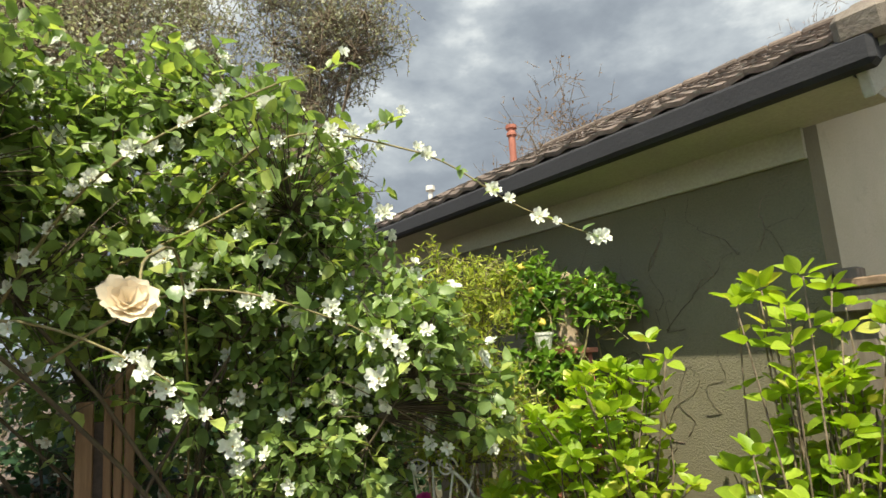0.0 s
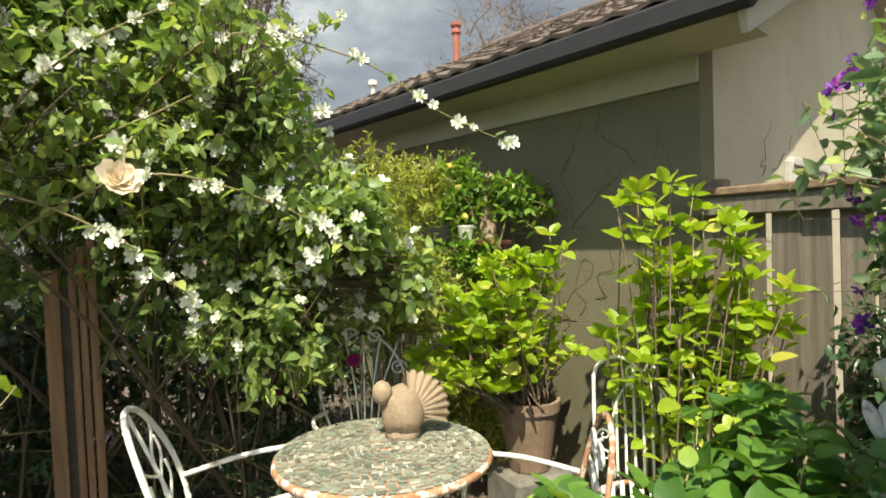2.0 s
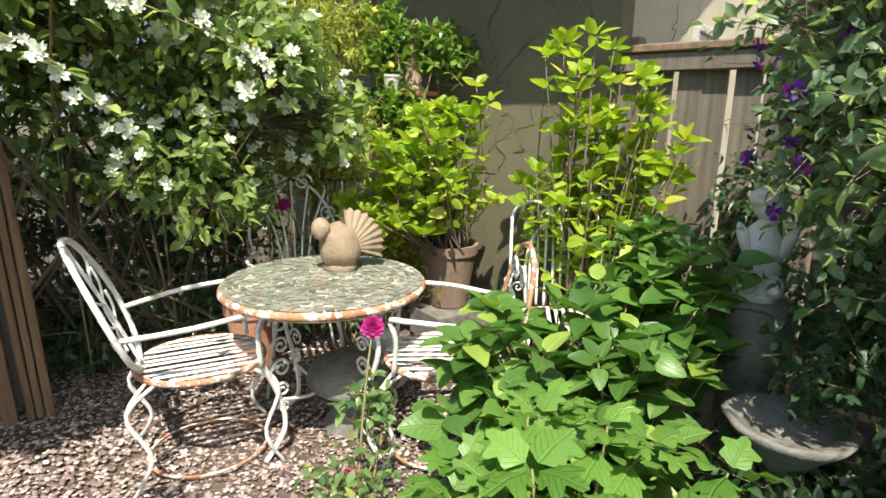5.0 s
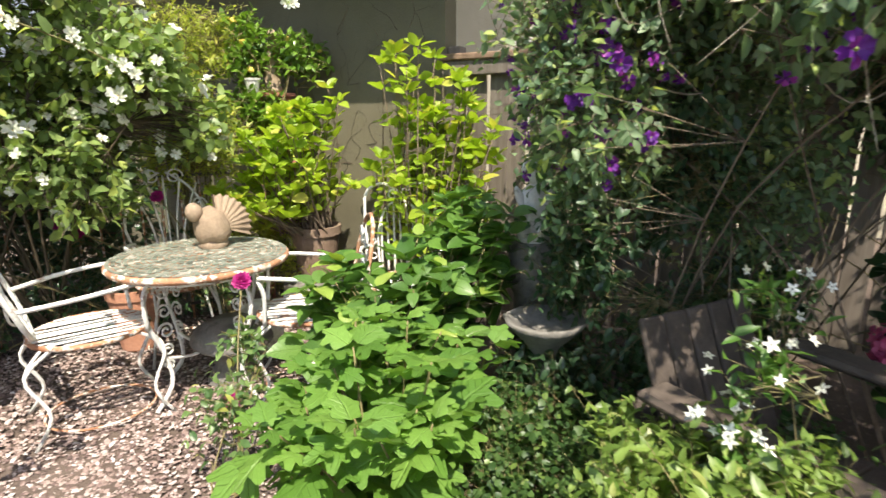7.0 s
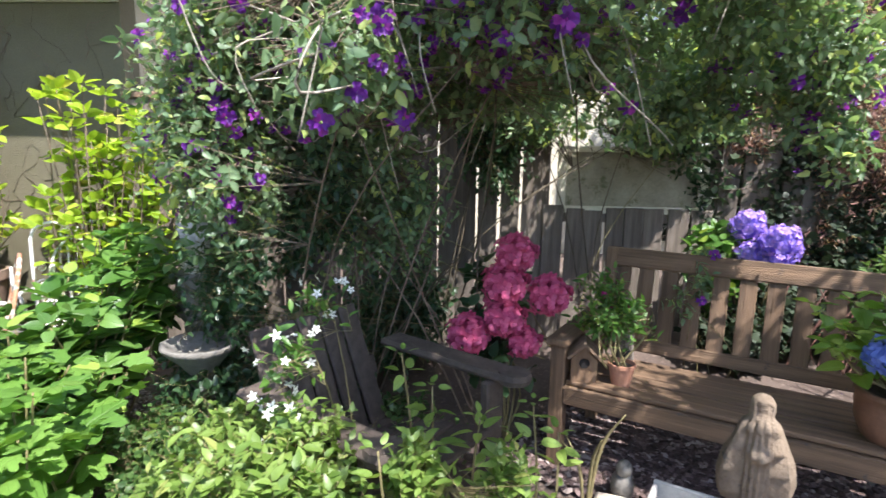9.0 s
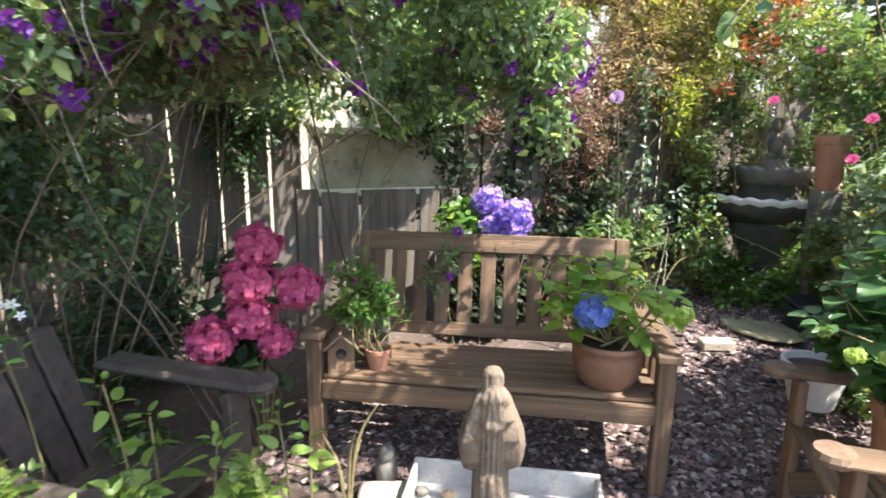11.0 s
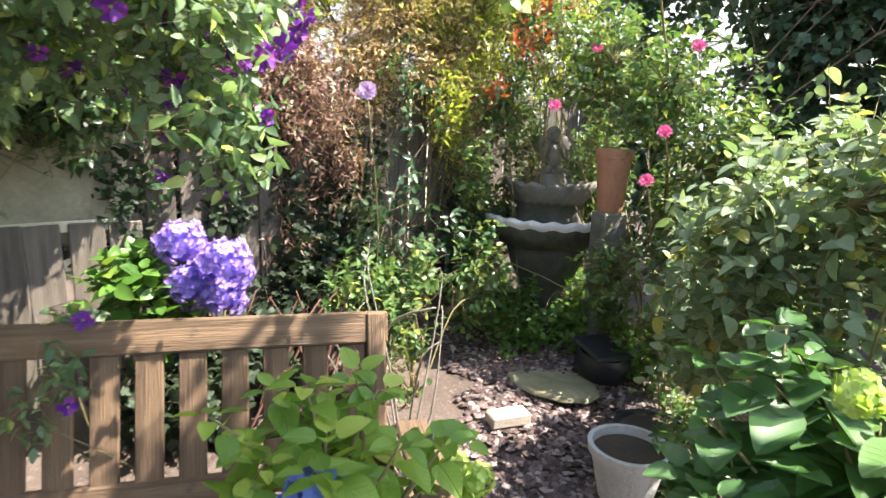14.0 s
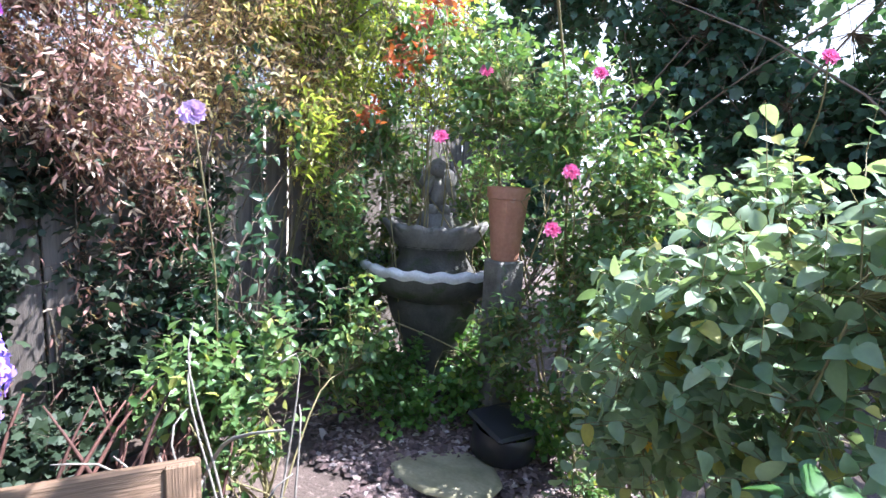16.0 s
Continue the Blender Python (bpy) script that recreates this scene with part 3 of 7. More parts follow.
pebbles("shell_gravel", "pinkish crushed shell gravel scattered under the table", 24000, (-2.2, 1.4, 0.6, 3.2, lambda x, y: (x + 0.3) ** 2 / 3.2 + (y - 1.9) ** 2 / 1.7 < 1), (0.005, 0.014), GRAVEL, 11)
pebbles("bark_mulch", "reddish bark and pebble mulch on the path", 19000, (2.2, 5.2, -3.6, -0.3, lambda x, y: -3.1 + 0.1 * math.sin(x * 4) - (x - 2.5) * 0.3 < y < (-1.05 - (x - 2.5) * 0.35 if x < 3.35 else -2.2 + 0.1 * math.sin(x * 7) + 0.05 * math.sin(x * 23)) or (x < 3.1 and y > -2.6)), (0.009, 0.026), MULCH, 12)

# ---- house ----
CORNER = (1.78, 2.6)
HOUSE = pose(CORNER[0], CORNER[1], 0, 0, 0, -53.13)
LONG, RIDGE, PITCH, EAVE, OVER = 4.7, 3.3, 0.5, 2.72, 0.44
RAKE = 0.4


def roof_z(y):
    return EAVE + PITCH * (min(y, 2 * RIDGE - y) + OVER)


def build_house():
    house = thing("house", HOUSE, "beige stucco house with a brown tiled roof and dark gutter", "house")
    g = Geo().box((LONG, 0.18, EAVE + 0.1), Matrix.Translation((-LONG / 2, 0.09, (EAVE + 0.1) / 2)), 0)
    part("wall", g, SHADEDSTUCCO, house, "beige stucco wall under the eave, its shade put into the colour")
    v, f = [], []
    for x in (0.0, -0.18):
        v += [(x, 0.18, 0), (x, 2 * RIDGE, 0), (x, 2 * RIDGE, roof_z(0) - 0.03), (x, RIDGE, roof_z(RIDGE) - 0.06), (x, 0.18, roof_z(0.18) - 0.05)]
    g = Geo()
    bm = bmesh.new()
    q = [bm.verts.new(c) for c in v]
    bm.faces.new(q[:5])
    bm.faces.new(q[5:][::-1])
    for i in range(5):
        bm.faces.new((q[i], q[5 + i], q[5 + (i + 1) % 5], q[(i + 1) % 5]))
    bmesh.ops.recalc_face_normals(bm, faces=bm.faces)
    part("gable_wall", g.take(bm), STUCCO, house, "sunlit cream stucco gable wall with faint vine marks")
    part("back_wall", Geo().box((LONG - 0.2, 0.18, 2.6), Matrix.Translation((-LONG / 2, 2 * RIDGE - 0.1, 1.3)), 0), STUCCO, house)
    part("end_wall", Geo().box((0.18, 2 * RIDGE - 0.4, 2.6), Matrix.Translation((-LONG + 0.1, RIDGE, 1.3)), 0), STUCCO, house)
    ang = math.atan(PITCH)
    length = math.hypot(RIDGE + OVER, PITCH * (RIDGE + OVER))
    deck = Geo()
    for side in (0, 1):
        yc = (RIDGE - OVER) / 2
        m = Matrix.Translation((-LONG / 2 + RAKE / 2, yc if side == 0 else 2 * RIDGE - yc, roof_z(yc) - 0.02)) @ Matrix.Rotation(ang if side == 0 else -ang, 4, "X")
        deck.box((LONG + RAKE + 0.2, length, 0.05), m, 0)
    part("roof_deck", deck, SOFFIT, house)
    part("gutter", Geo().box((LONG + RAKE + 0.1, 0.1, 0.13), Matrix.Translation((-LONG / 2 + RAKE / 2, -OVER - 0.03, EAVE - 0.06)), 0.02), DARKTRIM, house, "dark painted gutter board")
    part("soffit", Geo().box((LONG + RAKE - 0.1, OVER, 0.03), Matrix.Translation((-LONG / 2 + RAKE / 2, -OVER / 2, EAVE - 0.11)), 0), SOFFIT, house)
    part("frieze_board", Geo().box((LONG, 0.03, 0.16), Matrix.Translation((-LONG / 2, -0.016, EAVE - 0.2)), 0.004), SOFFIT, house)
    yc = (RIDGE - OVER) / 2
    m = Matrix.Translation((RAKE - 0.02, yc, roof_z(yc) - 0.13)) @ Matrix.Rotation(ang, 4, "X")
    part("bargeboard", Geo().box((0.04, length, 0.2), m, 0.006), SOFFIT, house, "grey bargeboard")
    part("barge_trim", Geo().box((0.03, length, 0.07), Matrix.Translation((RAKE + 0.018, 0, 0)) @ Matrix.Translation((0, yc, roof_z(yc) - 0.07)) @ Matrix.Rotation(ang, 4, "X"), 0.006), DARKTRIM, house)
    # tiles in courses, each tipped a little on the one below
    tw, tl = 0.2, 0.19
    tv = []
    for yy in (-tl / 2, tl / 2 + 0.05):
        for k in range(7):
            x = -tw / 2 + tw * k / 6
            tv.append((x, yy, 0.009 * math.cos(k / 6 * 2 * math.pi) + 0.03))
            tv.append((x, yy, 0.009 * math.cos(k / 6 * 2 * math.pi) + 0.004))
    tf = []
    for k in range(6):
        a, b = 2 * k, 2 * k + 2
        tf += [(a, b, 14 + b, 14 + a), (a, a + 1, b + 1, b)]
    tile = Geo().add(tv, tf)
    shared = tile.mesh("roof_tile", False)
    shared.materials.append(TILE)
    rest = Geo()
    rng = np.random.default_rng(5)
    made = 0
    rows = int(length / tl)
    for r in range(rows):
        s = (r + 0.5) * tl
        y, z = -OVER - 0.05 + s * math.cos(ang), EAVE + s * math.sin(ang) + 0.005
        for c in range(int((LONG + RAKE) / tw) + 1):
            x = RAKE - 0.02 - (c + 0.5) * tw
            m = Matrix.Translation((x, y, z + rng.uniform(0, 0.012))) @ Matrix.Rotation(ang - 0.06, 4, "X") @ Matrix.Rotation(rng.normal() * 0.02, 4, "Z")
            if made < 290:
                part("roof_tile", shared, None, house, m=m)
                made += 1
            else:
                a = np.array(m)
                rest.add(tile.v[0] @ a[:3, :3].T + a[:3, 3], tile.f[0])
    if rest.v:
        tagged(part("far_roof_tiles", rest, TILE, house), kind="stuff")
    # rake tiles capping the gable edge, and the ridge
    cap = Geo().box((0.19, 0.3, 0.14), Matrix(), 0.03).mesh("rake_tile", False)
    cap.materials.append(RAKETILE)
    for r in range(int(length / 0.24)):
        s = (r + 0.5) * 0.24
        m = Matrix.Translation((RAKE + 0.02, -OVER - 0.05 + s * math.cos(ang), EAVE + s * math.sin(ang) + 0.02 + 0.01 * (r % 2))) @ Matrix.Rotation(ang - 0.2, 4, "X")
        part("rake_tile", cap, None, house, m=m)
    ridge = Geo().box((0.36, 0.2, 0.1), Matrix(), 0.035).mesh("ridge_tile", False)
    ridge.materials.append(TILE)
    for c in range(int((LONG + RAKE) / 0.33)):
        part("ridge_tile", ridge, None, house, m=Matrix.Translation((RAKE - 0.2 - c * 0.33, RIDGE, roof_z(RIDGE) + 0.05)) @ Matrix.Rotation(rng.normal() * 0.04, 4, "Y"))
    # flue pipe on the far slope
    flue = Geo().lathe([(0.075, 0), (0.075, 0.5), (0.11, 0.5), (0.11, 0.54), (0.085, 0.56), (0.085, 0.6), (0.12, 0.61), (0.12, 0.66), (0.001, 0.68)], 14)
    part("flue_pipe", flue.moved(Matrix.Translation((-3.9, 1.9, roof_z(1.9))) @ Matrix.Diagonal((0.6, 0.6, 0.85, 1))), BRICKRED, house, "red clay flue pipe with a flanged cap", smooth=False)
    vent = Geo().lathe([(0.03, 0), (0.03, 0.18), (0.06, 0.18), (0.06, 0.24), (0.001, 0.26)], 10)
    part("roof_vent", vent.moved(Matrix.Translation((-4.5, 1.0, roof_z(1.0)))), PALESTONE, house)
    # small window in the gable
    win = part("window", Geo().box((0.05, 0.9, 0.06), Matrix.Translation((0.02, 1.9, 2.13)), 0.008), WHITEPAINT, house, "white framed window with pale glass")
    part("window_frame", Geo().box((0.05, 0.06, 0.8), Matrix.Translation((0.02, 1.42, 1.73)), 0.008), WHITEPAINT, win)
    part("window_frame", Geo().box((0.05, 0.06, 0.8), Matrix.Translation((0.02, 2.38, 1.73)), 0.008), WHITEPAINT, win)
    part("pane", Geo().box((0.012, 0.9, 0.75), Matrix.Translation((0.012, 1.9, 1.72)), 0), PALESTONE, win)


build_house()


# ---- fence along the house line ----


def build_fence():
    fence = thing("board_fence", HOUSE, "weathered grey board fence with gaps and a heavy top rail", "fence")
    rng = np.random.default_rng(9)
    board = Geo().box((0.135, 0.02, 1.0), Matrix.Translation((0, 0, 0.5)), 0.004).mesh("board", False)
    board.materials.append(FENCEWOOD)
    x = 0.09
    while x < 8.2:
        w = rng.uniform(0.9, 1.06)
        high = 1.76 if x < 2.95 else (1.08 if x < 4.05 else 1.85)
        foot = HOUSE @ Vector((x, 0, 0))
        low = ground_z(foot.x, foot.y)
        m = Matrix.Translation((x, rng.normal() * 0.004, low + 0.01)) @ Matrix.Rotation(rng.normal() * 0.006, 4, "Y") @ Matrix.Diagonal((w, 1, high - low + rng.uniform(-0.02, 0.02), 1))
        part("board", board, None, fence, m=m)
        x += 0.135 * w + rng.choice([0.005, 0.01, 0.016, 0.022])
    part("top_rail", Geo().box((2.95, 0.14, 0.045), Matrix.Translation((1.48, -0.02, 1.82)), 0.008), TEAK, fence, "brown weathered cap rail")
    part("top_beam", Geo().box((2.95, 0.05, 0.1), Matrix.Translation((1.48, -0.045, 1.745)), 0.008), FENCEWOOD, fence)
    part("low_rail", Geo().box((1.15, 0.06, 0.07), Matrix.Translation((3.5, 0.05, 1.02)), 0.006), FENCEWOOD, fence)
    for x in (0.06, 2.95, 4.1, 6.0):
        part("post", Geo().box((0.1, 0.1, 1.9), Matrix.Translation((x, 0.07, 0.95)), 0.008), FENCEWOOD, fence)
    panel = part("panel", Geo().box((0.93, 0.02, 0.4), Matrix.Translation((3.56, 0.03, 1.28)), 0.003), DAPPLEPANEL, fence, "dull panel in a cream frame above the low boards, leaf shade put into its colour")
    for size, at in (((0.06, 0.035, 0.46), (3.08, 0.025, 1.28)), ((0.06, 0.035, 0.46), (4.04, 0.025, 1.28)), ((0.9, 0.035, 0.05), (3.56, 0.025, 1.075)), ((0.9, 0.035, 0.04), (3.56, 0.025, 1.49))):
        part("frame", Geo().box(size, Matrix.Translation(at), 0.004), CREAM, panel, "cream painted frame strip")


build_fence()

neighbour = thing("neighbour_wall", HOUSE, "plain pale stucco wall in full sun beyond the fence", "wall")
part("wall", Geo().box((7.4, 0.15, 2.2), Matrix.Translation((5.0, 2.7, 1.1)), 0.01), CREAM, neighbour)
part("coping", Geo().box((7.4, 0.22, 0.06), Matrix.Translation((5.0, 2.7, 2.23)), 0.01), PALEBRICK, neighbour)

# ---- sky and distance ----


def build_sky():
    m, nt, p = nodes_of("cloud_sheet")
    n = noise_out(nt, 0.022, 7, 0.55, (1, 1, 1.9))
    col = ramp(nt, n, [(0.3, (0.13, 0.155, 0.21)), (0.47, (0.2, 0.235, 0.3)), (0.58, (0.3, 0.34, 0.41)), (0.72, (0.62, 0.66, 0.72))])
    tc, sep = nt.nodes.new("ShaderNodeTexCoord"), nt.nodes.new("ShaderNodeSeparateXYZ")
    nt.links.new(tc.outputs["Object"], sep.inputs[0])
    wide = nt.nodes.new("ShaderNodeMapRange")
    wide.inputs["From Min"].default_value, wide.inputs["From Max"].default_value = 40.0, -60.0
    nt.links.new(sep.outputs[1], wide.inputs["Value"])
    col = mixed(nt, wide.outputs["Result"], col, mixed(nt, 0.75, col, (0.62, 0.63, 0.62)))
    em = nt.nodes.new("ShaderNodeEmission")
    nt.links.new(col, em.inputs[0])
    em.inputs[1].default_value = 1.0
    nt.links.new(em.outputs[0], nt.nodes["Material Output"].inputs[0])
    g = Geo()
    v, f = [], []
    for i in range(36):
        a = radians(-80 + i * 6.6)
        for j in range(9):
            e = radians(-2 + j * 7.5)
            v.append((170 * math.sin(a) * math.cos(e), 170 * math.cos(a) * math.cos(e), 170 * math.sin(e)))
    for i in range(35):
        for j in range(8):
            f.append((i * 9 + j, (i + 1) * 9 + j, (i + 1) * 9 + j + 1, i * 9 + j + 1))
    tagged(part("backdrop", g.add(v, f), m, None, smooth=True), "grey rain clouds with a lighter break", kind="structure")


build_sky()

# ---- background trees ----


def broad_tree(name, label, at, height, crown, leaf, size, count, seed, bark=BARK, per=5, gaps=-0.2, limbs=16):
    blobs = []
    rng = np.random.default_rng(seed)
    x, y = at
    for i in range(13):
        a = rng.random() * 6.28
        rr = crown * rng.uniform(0.2, 0.75)
        s = crown * rng.uniform(0.35, 0.6)
        blobs.append((x + math.cos(a) * rr, y + math.sin(a) * rr, height * rng.uniform(0.36, 1.0), s, s, s * 0.9))
    ob, tips, ways = plant(name, label, "tree", [(x, y, 0)], blobs, SPRIG if size > 0.3 else OVATE, leaf, size, count, per, 0.6, 0.3, 0.1, gaps, 2.0, limbs, 0.04, bark, seed=seed, foliage="crown")
    g = Geo().tube(curve([(0, 0, -0.1), (0.1, 0.05, height * 0.3), (0, 0.1, height * 0.6)], 8), [0.24, 0.17, 0.1], 8)
    part("trunk", g, bark, ob, smooth=True)
    return ob


broad_tree("evergreen_oak_tree", "tall grey-green evergreen tree against rain clouds", (-3.3, 12.0), 10.8, 3.0, L_OLIVE, 0.11, 7000, 21, gaps=0.15, limbs=40)
broad_tree("evergreen_oak_tree", "tall grey-green evergreen tree behind the flowering shrub", (-6.8, 11.5), 11.0, 3.2, L_OLIVE, 0.13, 5000, 22, gaps=0.1, limbs=30)
broad_tree("bare_tree", "reddish half-bare tree showing above the roof ridge", (4.9, 15.5), 7.8, 3.6, L_BARE, 0.1, 1900, 23, per=2, gaps=-0.6, limbs=90)
broad_tree("bare_tree", "thin bare tree rising beyond the roof ridge", (14.5, 18.5), 13.5, 3.0, L_BARE, 0.1, 900, 24, per=2, gaps=-0.6, limbs=60)

# ---- seating corner plants ----
# Blobs at y below 1.4 hang out of view, added to shade the post.
mock, tips, ways = plant("mock_orange_shrub", "arching shrub covered in white four-petalled blossom", "shrub", [(-1.2, 2.9, 0), (-0.8, 3.0, 0), (-1.7, 2.5, 0)],
    [(-1.15, 2.75, 1.75, 1.0, 0.55, 0.7), (-1.75, 2.0, 2.3, 0.75, 0.65, 0.75), (-0.45, 2.75, 1.6, 0.45, 0.4, 0.45), (-2.4, 1.6, 1.9, 0.7, 0.7, 0.9), (-0.75, 2.35, 2.2, 0.55, 0.4, 0.4), (-0.55, 2.6, 1.15, 0.4, 0.35, 0.35), (-2.0, 1.7, 3.0, 0.7, 0.6, 0.6), (-2.5, 0.9, 2.3, 0.6, 0.6, 0.8), (-1.2, 2.3, 2.75, 0.5, 0.4, 0.35), (-1.7, 1.0, 2.45, 0.7, 0.5, 0.4), (-1.3, 1.35, 2.75, 0.5, 0.4, 0.25), (-0.62, 2.0, 2.5, 0.4, 0.3, 0.3), (-0.15, 2.35, 1.72, 0.32, 0.3, 0.26), (0.08, 2.65, 1.4, 0.26, 0.25, 0.25), (-2.1, 1.2, 2.9, 0.5, 0.5, 0.3)],
    blade(0.58, 0.1, 0.16), L_MOCK, 0.092, 6000, 6, 0.17, 0.1, 0.25, -0.35, 2.0, 26, 0.012, DARKSTEM, seed=31)
MOCKFLOWER = flower_mesh("blossom", 4, 0.042, 0.45, WAVYPETAL, P_WHITE, 3, P_YELLOW, 0.75)
bloom(mock, "blossom", MOCKFLOWER, tips, ways, 295, (0.1, -0.8, 0.15), 41, 0.7, 1.35, inside=lambda p: p[0] + 0.55 * p[1] > -1.3 and p[1] < 2.6)
bloom_rest(mock, MOCKFLOWER, tips, ways, 330, (0.1, -0.6, 0.1), 141, lambda p: p[1] < 2.75)

acacia, tips, ways = plant("feathery_shrub", "yellow-green feathery shrub beside the house wall", "shrub", [(0.1, 3.5, 0)],
    [(0.0, 3.3, 1.75, 0.38, 0.35, 0.5), (0.1, 3.2, 1.3, 0.4, 0.35, 0.35), (0.35, 3.5, 2.0, 0.25, 0.2, 0.25)], NARROW, L_FERN, 0.06, 1500, 10, 0.2, 0.2, 0.2, -0.5, 2.2, 10, 0.01, seed=32, flat=0.3)

lemon, tips, ways = plant("lemon_tree", "small citrus tree with yellow lemons against the house", "tree", [(0.7, 3.55, 0)],
    [(0.55, 3.45, 1.95, 0.22, 0.2, 0.3), (0.9, 3.35, 1.9, 0.25, 0.2, 0.18), (0.6, 3.4, 1.5, 0.3, 0.25, 0.22)], OVATE, L_LEMON, 0.085, 420, 6, 0.15, 0.5, 0.1, -0.5, 2.2, 10, 0.014, seed=33)
LEMON = Geo().lathe([(0.001, -0.042), (0.012, -0.036), (0.026, -0.02), (0.03, 0.0), (0.026, 0.02), (0.012, 0.035), (0.001, 0.042)], 10).mesh("lemon")
LEMON.materials.append(LEMONSKIN)
bloom(lemon, "lemon", LEMON, tips, ways, 14, (0, -0.5, -0.5), 43, 0.6, 0.95, inside=lambda p: p[2] > 1.7, push=0.0)


herbs, tips, ways = plant("herb_patch", "dense patch of pale green leafy herbs", "herbs", [(0.9, -0.3, 0), (1.2, -0.5, 0), (0.8, 0.0, 0)],
    [(0.85, -0.5, 0.55, 0.42, 0.35, 0.27), (1.2, -0.7, 0.42, 0.25, 0.25, 0.25), (0.45, -0.55, 0.5, 0.25, 0.3, 0.22), (0.8, -0.72, 0.66, 0.14, 0.12, 0.12), (1.15, -0.8, 0.6, 0.1, 0.1, 0.16), (1.4, -0.95, 0.5, 0.09, 0.09, 0.2), (1.12, -0.4, 0.5, 0.18, 0.28, 0.22), (1.08, -0.1, 0.45, 0.18, 0.25, 0.2)],
    blade(0.44, 0.08, 0.15), L_HERB, 0.062, 1550, 8, 0.18, 0.9, 0.1, -0.6, 2.2, 20, 0.005, seed=38)

plant("ground_ivy", "low round-leafed ivy covering the shaded soil", "ivy", [(1.2, 0.3, 0), (1.0, -0.1, 0), (1.5, 0.1, 0)],
    [(1.05, 0.0, 0.25, 0.4, 0.35, 0.16), (1.0, 0.5, 0.25, 0.35, 0.35, 0.18), (1.45, 0.2, 0.25, 0.35, 0.4, 0.2), (1.4, 0.75, 0.22, 0.3, 0.3, 0.18), (0.8, 0.2, 0.2, 0.3, 0.3, 0.15), (1.75, -0.15, 0.25, 0.3, 0.3, 0.2)], ROUND, leaf_material("ground_ivy_leaf", (0.03, 0.075, 0.02), (0.085, 0.16, 0.04), (0.16, 0.25, 0.06), share=0.08), 0.042, 1500, 7, 0.12, 0.5, 0.15, -0.8, 2.0, 14, 0.004, seed=138)

clematis, tips, ways = plant("clematis_vine", "clematis vine with purple flowers trailing over an arbour", "vine", [(1.7, 0.6, 0), (1.9, 0.3, 0), (2.3, -0.2, 0)],
    [(1.45, 0.75, 1.7, 0.35, 0.5, 0.55), (1.55, 0.3, 2.0, 0.5, 0.6, 0.45), (1.65, -0.3, 2.1, 0.55, 0.5, 0.4), (2.1, -0.9, 2.2, 0.6, 0.5, 0.35), (1.5, 0.6, 1.25, 0.2, 0.35, 0.28), (2.7, -1.15, 2.05, 0.45, 0.4, 0.35), (3.15, -1.3, 1.85, 0.25, 0.25, 0.3), (2.3, -1.5, 2.25, 0.5, 0.4, 0.25), (2.5, -0.3, 2.0, 0.5, 0.5, 0.35), (1.25, -0.35, 1.75, 0.3, 0.3, 0.25), (1.9, 0.6, 1.6, 0.4, 0.5, 0.6), (3.0, -1.0, 1.8, 0.25, 0.3, 0.3), (1.3, 0.5, 1.45, 0.28, 0.35, 0.45), (2.0, 0.2, 1.9, 0.5, 0.6, 0.45), (2.4, -0.6, 1.85, 0.45, 0.5, 0.35), (3.1, -0.6, 1.75, 0.4, 0.4, 0.3), (2.2, 0.4, 1.2, 0.4, 0.4, 0.5), (2.3, -0.1, 1.9, 0.5, 0.5, 0.3), (2.8, 0.2, 1.85, 0.45, 0.45, 0.28), (1.7, -0.75, 1.88, 0.45, 0.4, 0.2), (3.05, -0.1, 2.05, 0.45, 0.45, 0.18), (3.5, -0.55, 2.0, 0.45, 0.4, 0.18), (2.7, 0.0, 2.2, 0.6, 0.5, 0.22), (3.7, -0.75, 2.15, 0.4, 0.35, 0.18), (2.88, -1.45, 1.85, 0.22, 0.22, 0.25), (2.9, -1.5, 1.55, 0.1, 0.12, 0.24), (3.0, -1.38, 1.62, 0.12, 0.12, 0.22)],
    OVATE, L_CLEM, 0.066, 8800, 6, 0.2, -0.1, 0.4, -0.55, 2.0, 14, 0.006, BARK, seed=39, flat=0.4)
CLEMFLOWER = flower_mesh("clematis_flower", 4, 0.04, -0.1, WAVYPETAL, P_PURPLE, 2, P_BUD, 0.8)
bloom(clematis, "clematis_flower", CLEMFLOWER, tips, ways, 275, (-0.45, -0.35, -0.25), 45, 0.55, 1.15, inside=lambda p: p[0] + 0.6 * p[1] < 1.75 or p[1] < -1.0)

bloom(clematis, "clematis_flower", CLEMFLOWER, tips, ways, 22, (-0.6, -0.2, -0.3), 145, 0.4, 0.8, inside=lambda p: 2.55 < p[0] < 3.1 and -1.75 < p[1] < -1.2 and p[2] < 1.9)
bloom_rest(clematis, CLEMFLOWER, tips, ways, 190, (-0.4, -0.4, -0.2), 146, lambda p: p[0] + 0.3 * p[1] < 1.75)
rng0 = np.random.default_rng(140)
near_tips = tips[(tips[:, 1] < 0.5) & (tips[:, 2] > 1.5) & (tips[:, 0] < 2.5)]
for k in range(95):
    p = near_tips[rng0.integers(len(near_tips))]
    q = p + rng0.normal(size=3) * np.array([0.3, 0.3, 0.2])
    mid = (p + q) / 2 + rng0.normal(size=3) * 0.12
    part("trailing_stem", Geo().tube(curve([p, mid, q, q + rng0.normal(size=3) * 0.08 - np.array([0, 0, 0.15])], 14) - np.array(clematis.matrix_basis.translation), [0.004, 0.003, 0.0015], 5), DRYSTEM, clematis, smooth=True)


